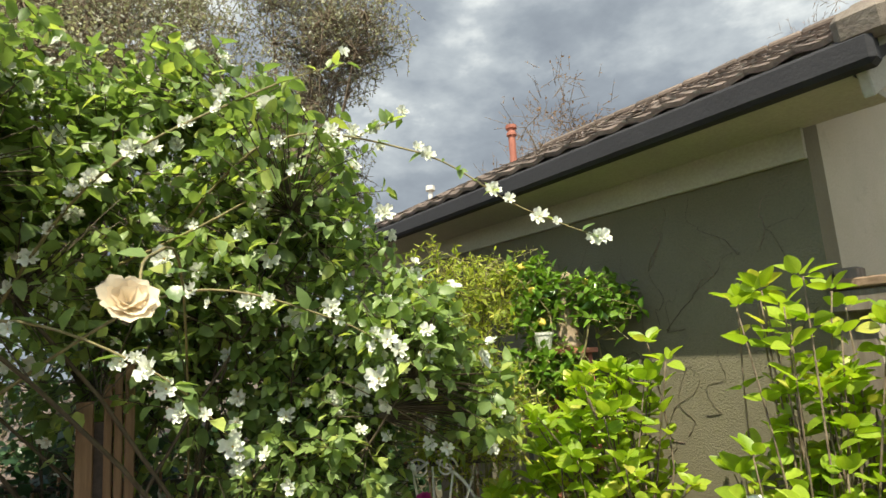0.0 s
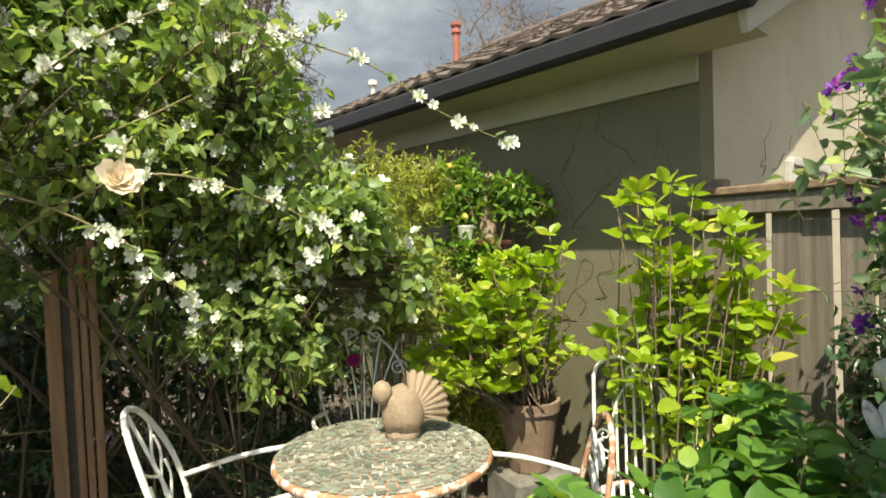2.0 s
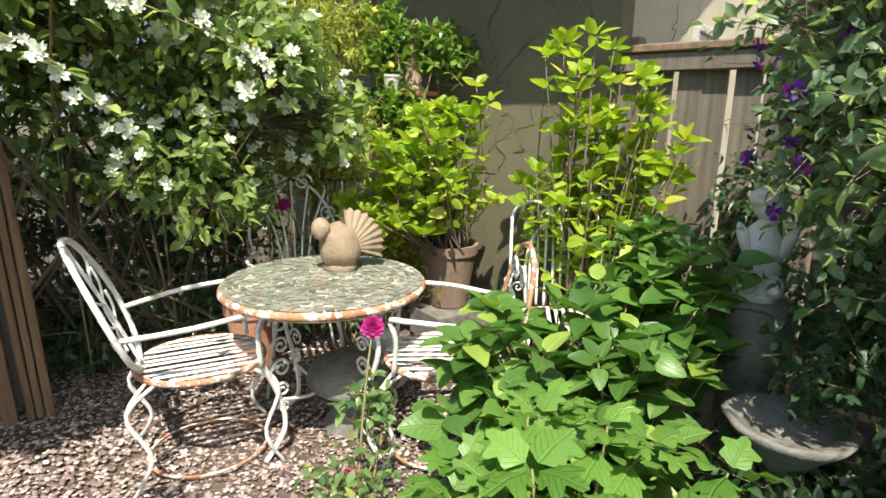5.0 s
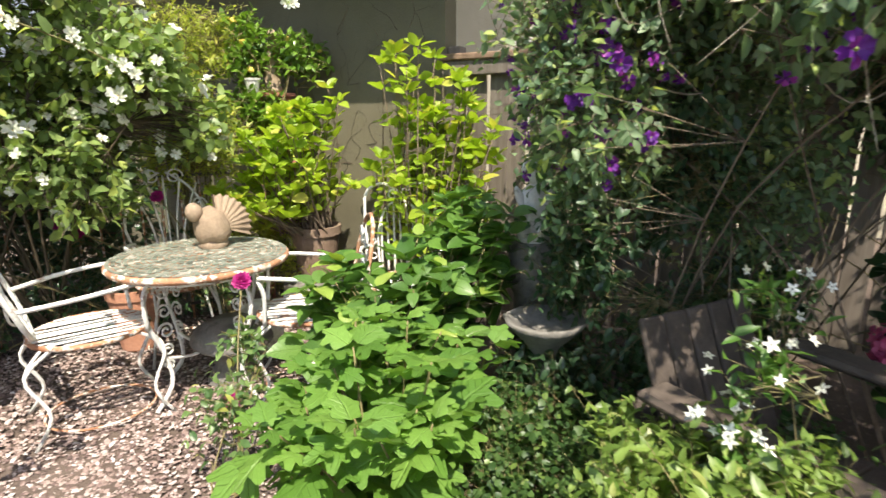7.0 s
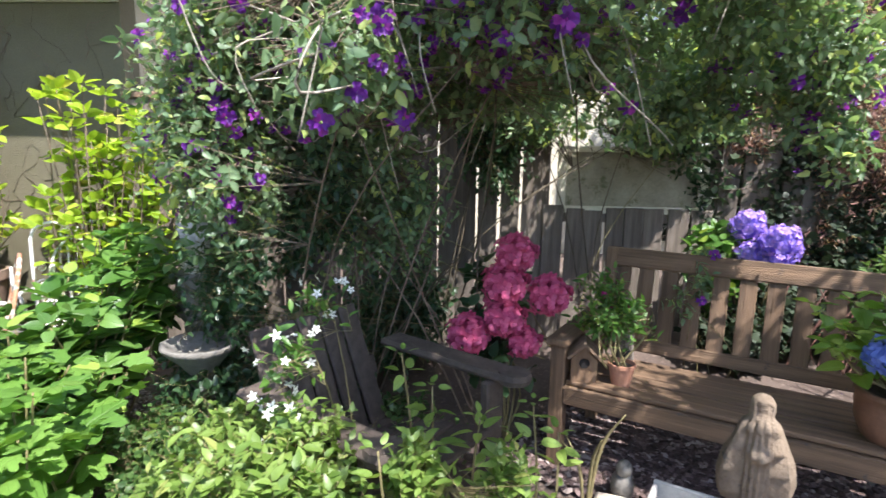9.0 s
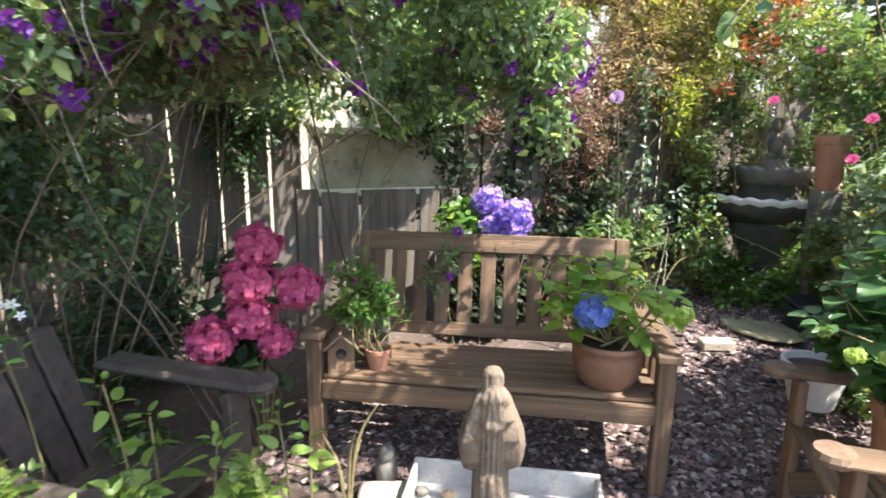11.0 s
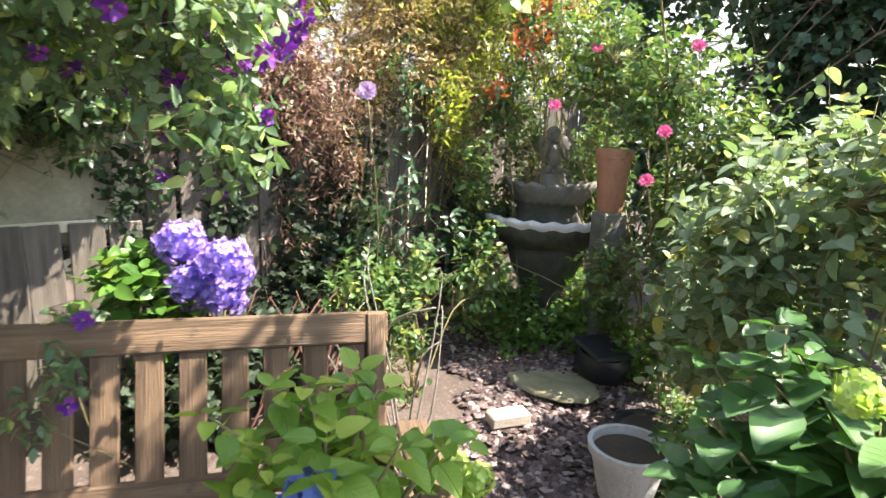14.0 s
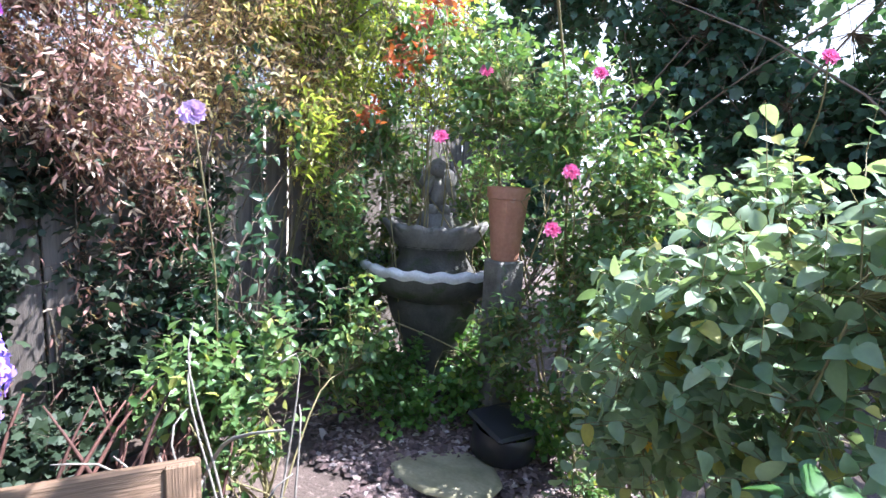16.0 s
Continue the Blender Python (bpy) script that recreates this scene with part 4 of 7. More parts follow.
def leafy(name, label, category, base, stems, leaf_mesh, size, tip_leaves, seed, bark=STEM, pairs=5, lift=0.0, low=0.3, tip=0.6, rest=None):
    """A plant whose large leaves are single parts, set in pairs up each stem; stems are (root, tip) pairs. Leaves past 300 are joined."""
    rng = np.random.default_rng(seed)
    ob = thing(name, Matrix.Translation(base), label, category)
    b = Vector(base)
    poses = []
    for root, end in stems:
        r, t = Vector(root), Vector(end)
        mid = r.lerp(t, 0.5) + Vector(rng.normal(size=3) * 0.04)
        line = curve([r - b, mid - b, t - b], 9)
        part("stem", Geo().tube(line, [0.007, 0.005, 0.003], 5), bark, ob, smooth=True)
        for k in range(pairs):
            q = line[int(round(8 * (low + (1 - low) * (k + 1) / pairs)))]
            turn = k * 1.57 + rng.random()
            last = k == pairs - 1
            grow = size * (0.7 + 0.5 * rng.random()) * (tip if last else 1.0)
            for j in range(tip_leaves if last else 2):
                a = turn + j * (6.28 / tip_leaves if last else 3.14)
                rise = (0.35 if last else 0.0) + rng.normal() * (0.25 + lift * 0.4) - 0.1 + lift
                way = Vector((math.cos(a), math.sin(a), rise)).normalized()
                side = way.cross(Vector((0, 0, 1))).normalized()
                m = Matrix((side, way, side.cross(way))).transposed().to_4x4()
                m.translation = Vector(q) + way * 0.02
                poses.append(m @ Matrix.Rotation(rng.normal() * (0.3 + lift * 0.5), 4, "Y") @ Matrix.Scale(grow * rng.uniform(0.85, 1.1), 4))
    poses.sort(key=lambda m: m.translation.y + m.translation.x * 0.3)
    for m in poses[:300]:
        part("leaf", leaf_mesh, None, ob, m=m)
    if poses[300:]:
        g = Geo()
        v = np.array([tuple(q.co) for q in leaf_mesh.vertices])
        f = np.array([tuple(q.vertices) for q in leaf_mesh.polygons])
        for m in poses[300:]:
            a = np.array(m)
            g.add(v @ a[:3, :3].T + a[:3, 3], f)
        tagged(part("inner_foliage", g, rest or leaf_mesh.materials[0], ob, smooth=True), kind="stuff")
    return ob


def single_leaf(name, template, material):
    me = tri_mesh(name, *template)
    me.materials.append(material)
    return me


def object_varied(m):
    """Lets a leaf material differ from object to object too."""
    nt = m.node_tree
    info = nt.nodes.new("ShaderNodeObjectInfo")
    for n in list(nt.nodes):
        if n.bl_idname == "ShaderNodeNewGeometry":
            for link in list(n.outputs["Random Per Island"].links):
                nt.links.new(info.outputs["Random"], link.to_socket)
    # veins: a midrib and slanting side veins in the leaf's own plane
    tc, sep = nt.nodes.new("ShaderNodeTexCoord"), nt.nodes.new("ShaderNodeSeparateXYZ")
    nt.links.new(tc.outputs["Object"], sep.inputs[0])

    def calc(op, a, b=0.0):
        q = nt.nodes.new("ShaderNodeMath")
        q.operation = op
        for sock, val in ((q.inputs[0], a), (q.inputs[1], b)):
            if isinstance(val, float):
                sock.default_value = val
            else:
                nt.links.new(val, sock)
        return q.outputs[0]

    away = calc("ABSOLUTE", sep.outputs[0])
    along = calc("FRACT", calc("MULTIPLY", calc("SUBTRACT", sep.outputs[1], away), 7.0))
    mask = calc("MAXIMUM", ramp(nt, along, [(0.0, (1, 1, 1)), (0.12, (0, 0, 0))]), ramp(nt, away, [(0.012, (1, 1, 1)), (0.03, (0, 0, 0))]))
    p = nt.nodes["Principled BSDF"]
    old = p.inputs["Base Color"].links[0].from_socket
    paler = mixed(nt, 1.0, old, (1.25, 1.2, 1.3), "MULTIPLY")
    nt.links.new(mixed(nt, calc("MULTIPLY", mask, 0.75), old, paler), p.inputs["Base Color"])
    bumped(nt, p, calc("SUBTRACT", 1.0, mask), 0.5, 0.05)
    return m


OAKLEAF = single_leaf("leaf", OAK, object_varied(L_OAK))
POTLEAF = single_leaf("leaf", serrated(0.66, 6, 0.14, 0.2), object_varied(leaf_material("potted_hydrangea_leaf", (0.12, 0.25, 0.035), (0.29, 0.44, 0.07), (0.42, 0.52, 0.1), share=0.15, glow=0.4)))
DEEPLEAF = single_leaf("leaf", serrated(0.72, 6, 0.14, 0.22), object_varied(leaf_material("deep_hydrangea_leaf", (0.06, 0.15, 0.04), (0.16, 0.29, 0.08), (0.28, 0.43, 0.08), share=0.12)))


def fan_stems(root, centre, radii, count, seed, zmin=0.0):
    rng = np.random.default_rng(seed)
    out = []
    for i in range(count):
        u = unit(rng.normal(size=3))
        u[2] = abs(u[2]) * 0.9 + 0.1
        tip = np.array(centre) + u * np.array(radii) * rng.uniform(0.55, 1.0)
        tip[2] = max(tip[2], zmin)
        rt = np.array(root) + np.array([rng.normal() * 0.06, rng.normal() * 0.06, 0])
        out.append((tuple(rt), tuple(tip)))
    return out


LIMEREST = leaf_material("lime_green_inner_leaf", (0.22, 0.35, 0.028), (0.42, 0.55, 0.06), (0.55, 0.55, 0.1), glow=0.45)
LIMELEAF = single_leaf("leaf", serrated(0.66, 5, 0.16, 0.12), object_varied(L_LIME))


def tips_list(root, blobs, count, seed):
    rng = np.random.default_rng(seed)
    t, _ = tips_in(blobs, count, -0.6, 2.6, rng)
    rt = np.array(root) + rng.normal(size=(len(t), 3)) * np.array([0.09, 0.09, 0])
    return [(tuple(a + (b - a) * 0.25 * np.array([1, 1, 0])), tuple(b)) for a, b in zip(rt, t)]


leafy("lime_hydrangea", "sunlit lime-green hydrangea with upright leafy stems", "hydrangea", (0.87, 2.97, 0.6),
      tips_list((0.87, 2.97, 0.6), [(0.6, 2.75, 1.25, 0.28, 0.28, 0.22), (0.85, 2.9, 1.4, 0.2, 0.2, 0.2), (0.75, 2.85, 0.95, 0.42, 0.3, 0.25), (1.0, 2.75, 1.5, 0.1, 0.1, 0.14), (0.35, 2.85, 0.9, 0.22, 0.22, 0.2)], 72, 34), LIMELEAF, 0.098, 6, 134, BARK, pairs=4, lift=0.5, low=0.55, tip=0.9, rest=LIMEREST)
leafy("tall_lime_hydrangea", "tall lime-green hydrangea against the beige wall and fence", "hydrangea", (1.38, 2.3, 0.0),
      tips_list((1.38, 2.3, 0.0), [(1.36, 2.25, 1.66, 0.22, 0.2, 0.2), (1.52, 2.2, 1.25, 0.3, 0.25, 0.25), (1.3, 2.3, 0.95, 0.3, 0.28, 0.22), (1.66, 2.12, 1.5, 0.18, 0.18, 0.2), (1.5, 2.15, 0.8, 0.28, 0.25, 0.2), (1.72, 2.05, 1.2, 0.16, 0.16, 0.22)], 88, 35), LIMELEAF, 0.098, 6, 135, BARK, pairs=4, lift=0.5, low=0.55, tip=0.9, rest=LIMEREST)

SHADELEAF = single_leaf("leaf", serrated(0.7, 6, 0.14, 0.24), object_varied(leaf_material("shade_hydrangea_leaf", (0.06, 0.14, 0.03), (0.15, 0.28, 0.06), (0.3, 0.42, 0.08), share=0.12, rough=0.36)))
leafy("dark_hydrangea", "bushy green hydrangea in front of the white chair", "hydrangea", (0.85, 1.2, 0.0),
      tips_list((0.85, 1.2, 0.0), [(0.72, 1.2, 0.56, 0.4, 0.38, 0.25), (1.15, 1.25, 0.78, 0.32, 0.35, 0.3), (1.35, 1.4, 0.9, 0.22, 0.28, 0.22), (0.75, 0.95, 0.48, 0.35, 0.3, 0.26), (1.0, 1.0, 0.68, 0.25, 0.22, 0.18)], 104, 36), SHADELEAF, 0.135, 5, 136, STEM, pairs=4, lift=0.25, low=0.4, tip=0.75, rest=L_HYD)

HERBLEAF = single_leaf("leaf", serrated(0.5, 5, 0.1, 0.15), object_varied(leaf_material("tall_herb_leaf", (0.12, 0.22, 0.04), (0.26, 0.38, 0.08))))
for root, tip, seed in (((1.28, -0.68, 0), (1.33, -0.58, 0.84), 161), ((1.62, -0.9, 0), (1.68, -0.86, 0.64), 162), ((1.5, -0.78, 0), (1.57, -0.72, 0.58), 163), ((1.0, -0.85, 0), (1.02, -0.8, 0.72), 164)):
    leafy("tall_herb", "upright herb shoot with paired bright green leaves", "herb", root, [(root, tip), (root, (tip[0] + 0.08, tip[1] - 0.06, tip[2] - 0.12))], HERBLEAF, 0.072, 4, seed, pairs=7, lift=0.25, low=0.35, tip=0.7)

# ---- oakleaf hydrangea, peonies ----
leafy("oakleaf_hydrangea", "low oakleaf hydrangea with broad lobed bright green leaves", "hydrangea", (0.5, 0.55, 0), fan_stems((0.5, 0.55, 0), (0.45, 0.5, 0.42), (0.5, 0.5, 0.42), 30, 51, 0.36), OAKLEAF, 0.19, 4, 52, pairs=4)

PEONY = flower_mesh("peony_flower", 7, 0.05, 0.1, WAVYPETAL, P_MAGENTA, 4, None, 0.82)
for spot, flowers, seed in (((0.02, 0.95), [(0.04, 1.18, 0.27), (0.14, 1.3, 0.75)], 61), ((0.25, 2.9), [(-0.15, 2.75, 0.95), (-0.6, 2.85, 0.75), (-0.7, 2.9, 0.8)], 62)):
    ob, tips, ways = plant("magenta_peony", "leggy peony with magenta double flowers and dark leaves", "peony", [(spot[0], spot[1], 0)],
        [(spot[0], spot[1] + 0.05, 0.35, 0.22, 0.25, 0.25), (spot[0] + 0.12, spot[1] + 0.35, 0.5, 0.15, 0.15, 0.2)], OVATE, L_ROSE, 0.06, 70, 5, 0.13, 0.5, 0.2, -0.6, 2.0, 8, 0.006, seed=seed)
    for p in flowers:
        q = Vector(p) - ob.matrix_basis.translation
        part("flower_stem", Geo().tube(curve([(0, 0, 0), (q.x * 0.5, q.y * 0.6, q.z * 0.6), tuple(q)], 8), 0.004, 5), STEM, ob, smooth=True)
        part("peony_flower", PEONY, None, ob, m=facing(q, (-0.2, -0.8, 0.5), 1.0, 0.78))

# ---- cream rose and near sprays in front of the shrub ----
rose = thing("cream_rose", Matrix.Translation((-1.28, 1.2, 0)), "single cream rose bloom on a long arching cane", "rose")
part("cane", Geo().tube(curve([(0.1, 1.5, 0), (0.15, 1.3, 1.3), (0.5, 0.45, 1.88), (0.72, -0.15, 1.82), (0.77, -0.27, 1.73)], 18), [0.006, 0.004, 0.0022], 6), STEM, rose, smooth=True)
part("rose_flower", flower_mesh("rose_flower", 5, 0.05, 0.6, PETAL, P_CREAM, 4, None, 0.86), None, rose, "pale cream open rose", m=facing((0.77, -0.3, 1.71), (0.45, -0.65, 0.4)))
lv, lf = leaf_arrays(ROUND, np.array([(0.57, 0.25, 1.82), (0.62, 0.12, 1.83), (0.66, 0.0, 1.83), (0.72, -0.15, 1.82), (0.52, 0.35, 1.8)]), np.array([(0.3, -0.2, -0.5), (0.4, 0.5, 0.2), (0.5, -0.5, -0.3), (-0.5, -0.3, 0.1), (0.6, -0.3, 0.1)]), np.array([(0, -0.6, 0.8)] * 5), np.full(5, 0.055))
part("foliage", tri_mesh("foliage", lv, lf), L_ROSE, rose)


def spray(ob, line, seed, flowers=9, leaf=0.05, per=26):
    """A long arching shoot with leaves and small white blossoms along it."""
    rng = np.random.default_rng(seed)
    b = np.array(ob.matrix_basis.translation)
    c = curve(line, 26) - b
    part("shoot", Geo().tube(c, [0.007, 0.004, 0.002], 5), STEM, ob, smooth=True)
    idx = np.sort(rng.integers(3, 26, per))
    pos = c[idx]
    way = unit(rng.normal(size=(per, 3)) + np.array([0, -0.2, 0.3]))
    v, f = leaf_arrays(OVATE, pos, way, unit(np.array([0, -0.4, 0.8]) + rng.normal(size=(per, 3)) * 0.3), leaf * (0.6 + 0.7 * rng.random(per)))
    part("foliage", tri_mesh("foliage", v, f), L_MOCK, ob)
    for i in rng.integers(4, 26, flowers):
        part("blossom", MOCKFLOWER, None, ob, m=facing(c[i] + rng.normal(size=3) * 0.015, (rng.normal() * 0.4, -0.9, 0.2), rng.random() * 6, rng.uniform(0.5, 1.0)))


spray(mock, [(-1.3, 2.3, 1.9), (-0.7, 2.1, 2.45), (-0.1, 2.05, 2.38), (0.3, 2.1, 2.15), (0.62, 2.15, 2.02)], 71, 14)
spray(mock, [(-1.6, 1.9, 1.7), (-1.1, 1.7, 2.2), (-0.6, 1.75, 2.5), (-0.3, 1.9, 2.68)], 72, 12, 0.07)
spray(mock, [(-1.6, 2.2, 1.9), (-0.9, 2.1, 2.15), (-0.35, 2.2, 2.5), (-0.15, 2.3, 2.62)], 73, 12, 0.07)
spray(mock, [(-1.5, 1.8, 1.5), (-0.9, 1.85, 1.85), (-0.4, 2.0, 1.75), (-0.1, 2.1, 1.55)], 74, 12, 0.075)
spray(mock, [(-1.7, 1.6, 1.5), (-1.2, 1.45, 1.75), (-0.8, 1.55, 1.6), (-0.6, 1.7, 1.35)], 75, 10, 0.075)

# ---- leaning post and iron railing ----
post = thing("wooden_post", pose(-1.34, 2.4, 0, 2, -2, 28), "weathered upright post of split brown battens, leaning", "post")
for x, w, d, top in ((-0.1, 0.06, 0.03, 1.5), (-0.02, 0.03, 0.035, 1.56), (0.016, 0.03, 0.05, 1.6), (0.056, 0.036, 0.06, 1.64)):
    part("batten", Geo().box((w, d, top), Matrix.Translation((x, 0.0, top / 2)) @ Matrix.Rotation(0.006, 4, "Y"), 0.004), POSTWOOD, post)
part("panel", Geo().box((0.1, 0.015, 1.35), Matrix.Translation((-0.05, 0.024, 0.74)), 0.003), DARKWOOD, post, "dark panel behind the battens")

rail = thing("iron_railing", pose(-0.98, 3.06, 0, 0, 0, 4), "dark rusty iron railing behind the shrub", "railing")
bar = Geo().tube([(0, 0, 0), (0, 0, 0.5), (0, 0, 1.1)], 0.008, 6).mesh("bar", True)
bar.materials.append(RUST)
for i in range(22):
    part("bar", bar, None, rail, m=Matrix.Translation((-1.4 + i * 0.125, 0, 0)))
for z in (0.12, 1.04):
    part("cross_rail", Geo().box((2.75, 0.025, 0.02), Matrix.Translation((-0.05, 0, z)), 0.003), BLACKIRON, rail)
gate = thing("picket_screen", pose(0.35, 3.75, 0, 0, 0, -10), "pale sunlit picket screen beside the house", "fence")
for i in range(7):
    part("picket", Geo().box((0.09, 0.018, 1.25), Matrix.Translation((-0.4 + i * 0.12, 0, 0.63)), 0.004), PALEBRICK, gate)
part("rail", Geo().box((0.95, 0.03, 0.06), Matrix.Translation((-0.04, 0.03, 1.0)), 0.004), PALEBRICK, gate)

plant("dark_hedge", "dark dense hedge behind the iron railing", "hedge", [(-1.6, 4.3, 0), (-0.8, 4.2, 0), (-2.6, 3.8, 0)],
    [(-0.9, 3.7, 0.7, 0.7, 0.25, 0.7), (-2.0, 3.2, 0.8, 0.6, 0.4, 0.8), (-2.6, 2.2, 0.7, 0.5, 0.8, 0.8), (-1.2, 4.2, 0.8, 0.9, 0.4, 0.9), (-2.4, 3.7, 1.0, 0.8, 0.5, 1.1), (-3.4, 2.6, 1.2, 0.6, 1.0, 1.3), (-0.4, 4.4, 0.7, 0.5, 0.35, 0.7)], IVY, L_IVY, 0.09, 2600, 5, 0.2, 0.2, 0.2, -0.8, 2.0, 20, 0.012, BARK, seed=77)
plant("low_undergrowth", "dark leafy undergrowth at the foot of the railing", "undergrowth", [(-1.2, 2.9, 0), (-0.3, 3.0, 0)],
    [(-1.3, 2.85, 0.3, 0.6, 0.3, 0.3), (-0.4, 2.95, 0.3, 0.5, 0.3, 0.3), (-2.2, 2.4, 0.3, 0.5, 0.5, 0.35), (0.2, 3.1, 0.4, 0.4, 0.3, 0.4), (-1.7, 2.75, 0.6, 0.5, 0.3, 0.6), (-0.8, 3.05, 0.6, 0.6, 0.2, 0.55), (-2.3, 2.3, 0.8, 0.4, 0.5, 0.7)], OVATE, L_IVY, 0.06, 1700, 6, 0.14, 0.6, 0.1, -0.7, 2.0, 14, 0.006, seed=78)
fernlike, _, _ = plant("yellow_fern", "yellow-green ferns below the lemon tree", "fern", [(0.45, 3.1, 0)],
    [(0.4, 3.05, 0.75, 0.3, 0.2, 0.3), (0.6, 3.15, 0.6, 0.3, 0.2, 0.3)], NARROW, L_FERN, 0.07, 220, 12, 0.3, 0.8, 0.2, -0.8, 2.0, 8, 0.004, seed=79, flat=0.3)

# ---- wrought iron furniture ----


def wire(parent, name, pts, r=0.007, material=None, k=14, sides=6, label=""):
    return part(name, Geo().tube(curve(pts, k), r, sides), material or WHITEIRON, parent, label, smooth=True)


def iron_chair(m, label, back, group="iron chairs round the table"):
    ch = thing("iron_garden_chair", m, label, "chair", group)
    a = np.linspace(0, 2 * np.pi, 33)[:-1]
    part("seat_ring", Geo().tube(np.stack([0.25 * np.cos(a), 0.24 * np.sin(a), np.full(32, 0.44)], 1), 0.013, 6, True), RUST, ch, "rusted seat rim", smooth=True)
    for i in range(10):
        y = -0.205 + i * 0.0455
        half = 0.245 * math.sqrt(max(0.02, 1 - (y / 0.24) ** 2))
        part("seat_slat", Geo().box((2 * half, 0.022, 0.005), Matrix.Translation((0, y, 0.452 + 0.002 * math.sin(i * 2.0)))), WHITEIRON, ch)
    for sx in (1, -1):
        for sy in (1, -1):
            for off in (0.0, 0.035):
                out = 0.06 if sx > 0 else -0.07
                wire(ch, "leg", [(sx * (0.2 - off), sy * (0.13 + off), 0.44), (sx * 0.23 + out * 0.8, sy * 0.17, 0.32), (sx * 0.2 + out * 0.2, sy * 0.19, 0.14), (sx * 0.22 + out, sy * 0.22, 0.0)], 0.0085)
    part("foot_ring", Geo().tube(np.stack([0.24 * np.cos(a), 0.22 * np.sin(a), np.full(32, 0.03)], 1), 0.006, 5, True), RUST, ch, smooth=True)
    for sy in (1, -1):
        wire(ch, "arm", [(-0.27, sy * 0.21, 0.64), (-0.05, sy * 0.27, 0.67), (0.16, sy * 0.26, 0.69), (0.22, sy * 0.24, 0.685), (0.2, sy * 0.23, 0.6), (0.21, sy * 0.2, 0.44)], 0.011, k=20)
    if back == "leaf":
        loop = [(-0.22, 0.0, 0.44), (-0.25, -0.2, 0.55), (-0.32, -0.23, 0.75), (-0.4, -0.13, 0.93), (-0.43, 0.0, 0.98), (-0.4, 0.13, 0.93), (-0.32, 0.23, 0.75), (-0.25, 0.2, 0.55), (-0.22, 0.0, 0.44)]
        wire(ch, "back_frame", loop, 0.012, k=40)
        wire(ch, "back_rib", [(-0.22, 0, 0.46), (-0.32, 0, 0.72), (-0.43, 0, 0.97)], 0.008)
        for h in (0.52, 0.62, 0.72):
            for sy in (1, -1):
                wire(ch, "back_rib", [(-0.24 - (h - 0.44) * 0.28, 0, h), (-0.27 - (h - 0.44) * 0.33, sy * 0.09, h + 0.05), (-0.3 - (h - 0.5) * 0.36, sy * 0.15, h + 0.15), (-0.32 - (h - 0.5) * 0.4, sy * 0.14, h + 0.22)], 0.006)
    elif back == "fan":
        for k in range(-2, 3):
            wire(ch, "back_rod", [(-0.24, 0.03 * k, 0.46), (-0.27, 0.05 * k, 0.75), (-0.33, 0.1 * k, 1.06 - 0.03 * abs(k))], 0.006)
        for sy in (1, -1):
            wire(ch, "back_scroll", scroll((-0.33, sy * 0.07, 1.05), 0.055, 1.4, (0, sy, 0), (0, 0, 1)), 0.006, k=24)
            wire(ch, "back_scroll", scroll((-0.3, sy * 0.2, 0.86), 0.05, 1.4, (0, sy, 0), (0, 0, 1)), 0.006, k=24)
            wire(ch, "back_frame", [(-0.24, sy * 0.15, 0.45), (-0.3, sy * 0.25, 0.75), (-0.33, sy * 0.16, 0.97), (-0.34, 0.02 * sy, 1.08)], 0.008)
    elif back == "arched":
        for k in range(-3, 4):
            wire(ch, "back_rod", [(-0.24, 0.045 * k, 0.46), (-0.28, 0.045 * k, 0.7), (-0.33, 0.045 * k, 0.94 - 0.012 * k * k)], 0.008)
        wire(ch, "back_frame", [(-0.24, -0.15, 0.45), (-0.29, -0.16, 0.7), (-0.32, -0.11, 0.88), (-0.335, 0, 0.95), (-0.32, 0.11, 0.88), (-0.29, 0.16, 0.7), (-0.24, 0.15, 0.45)], 0.009, k=26)
        for sy in (1, -1):
            wire(ch, "back_post", [(-0.24, sy * 0.24, 0.44), (-0.3, sy * 0.25, 0.75), (-0.33, sy * 0.25, 0.97)], 0.011)
            wire(ch, "back_scroll", scroll((-0.335, sy * 0.05, 0.985), 0.045, 1.3, (0, -sy, 0), (0, 0, 1)), 0.008, k=22)
            wire(ch, "back_scroll", [(-0.335, sy * 0.02, 1.02), (-0.335, sy * 0.12, 1.07), (-0.335, sy * 0.22, 1.03), (-0.33, sy * 0.25, 0.96)], 0.01)
            for h in (0.55, 0.66, 0.77):
                wire(ch, "back_scroll", scroll((-0.29, sy * 0.2, h), 0.035, 1.2, (0, sy, 0), (0, 0, 1)), 0.006, k=16)
    else:
        for sy in (1, -1):
            wire(ch, "back_frame", [(-0.24, sy * 0.2, 0.44), (-0.3, sy * 0.23, 0.7), (-0.34, sy * 0.14, 0.88), (-0.35, 0, 0.93)], 0.011, RUST)
            for yy, h, r in ((0.08, 0.8, 0.06), (0.13, 0.64, 0.05), (0.04, 0.62, 0.045)):
                wire(ch, "back_scroll", scroll((-0.31, sy * yy, h), r, 1.4, (0, sy, 0), (0, 0, 1)), 0.007, k=22)
    return ch


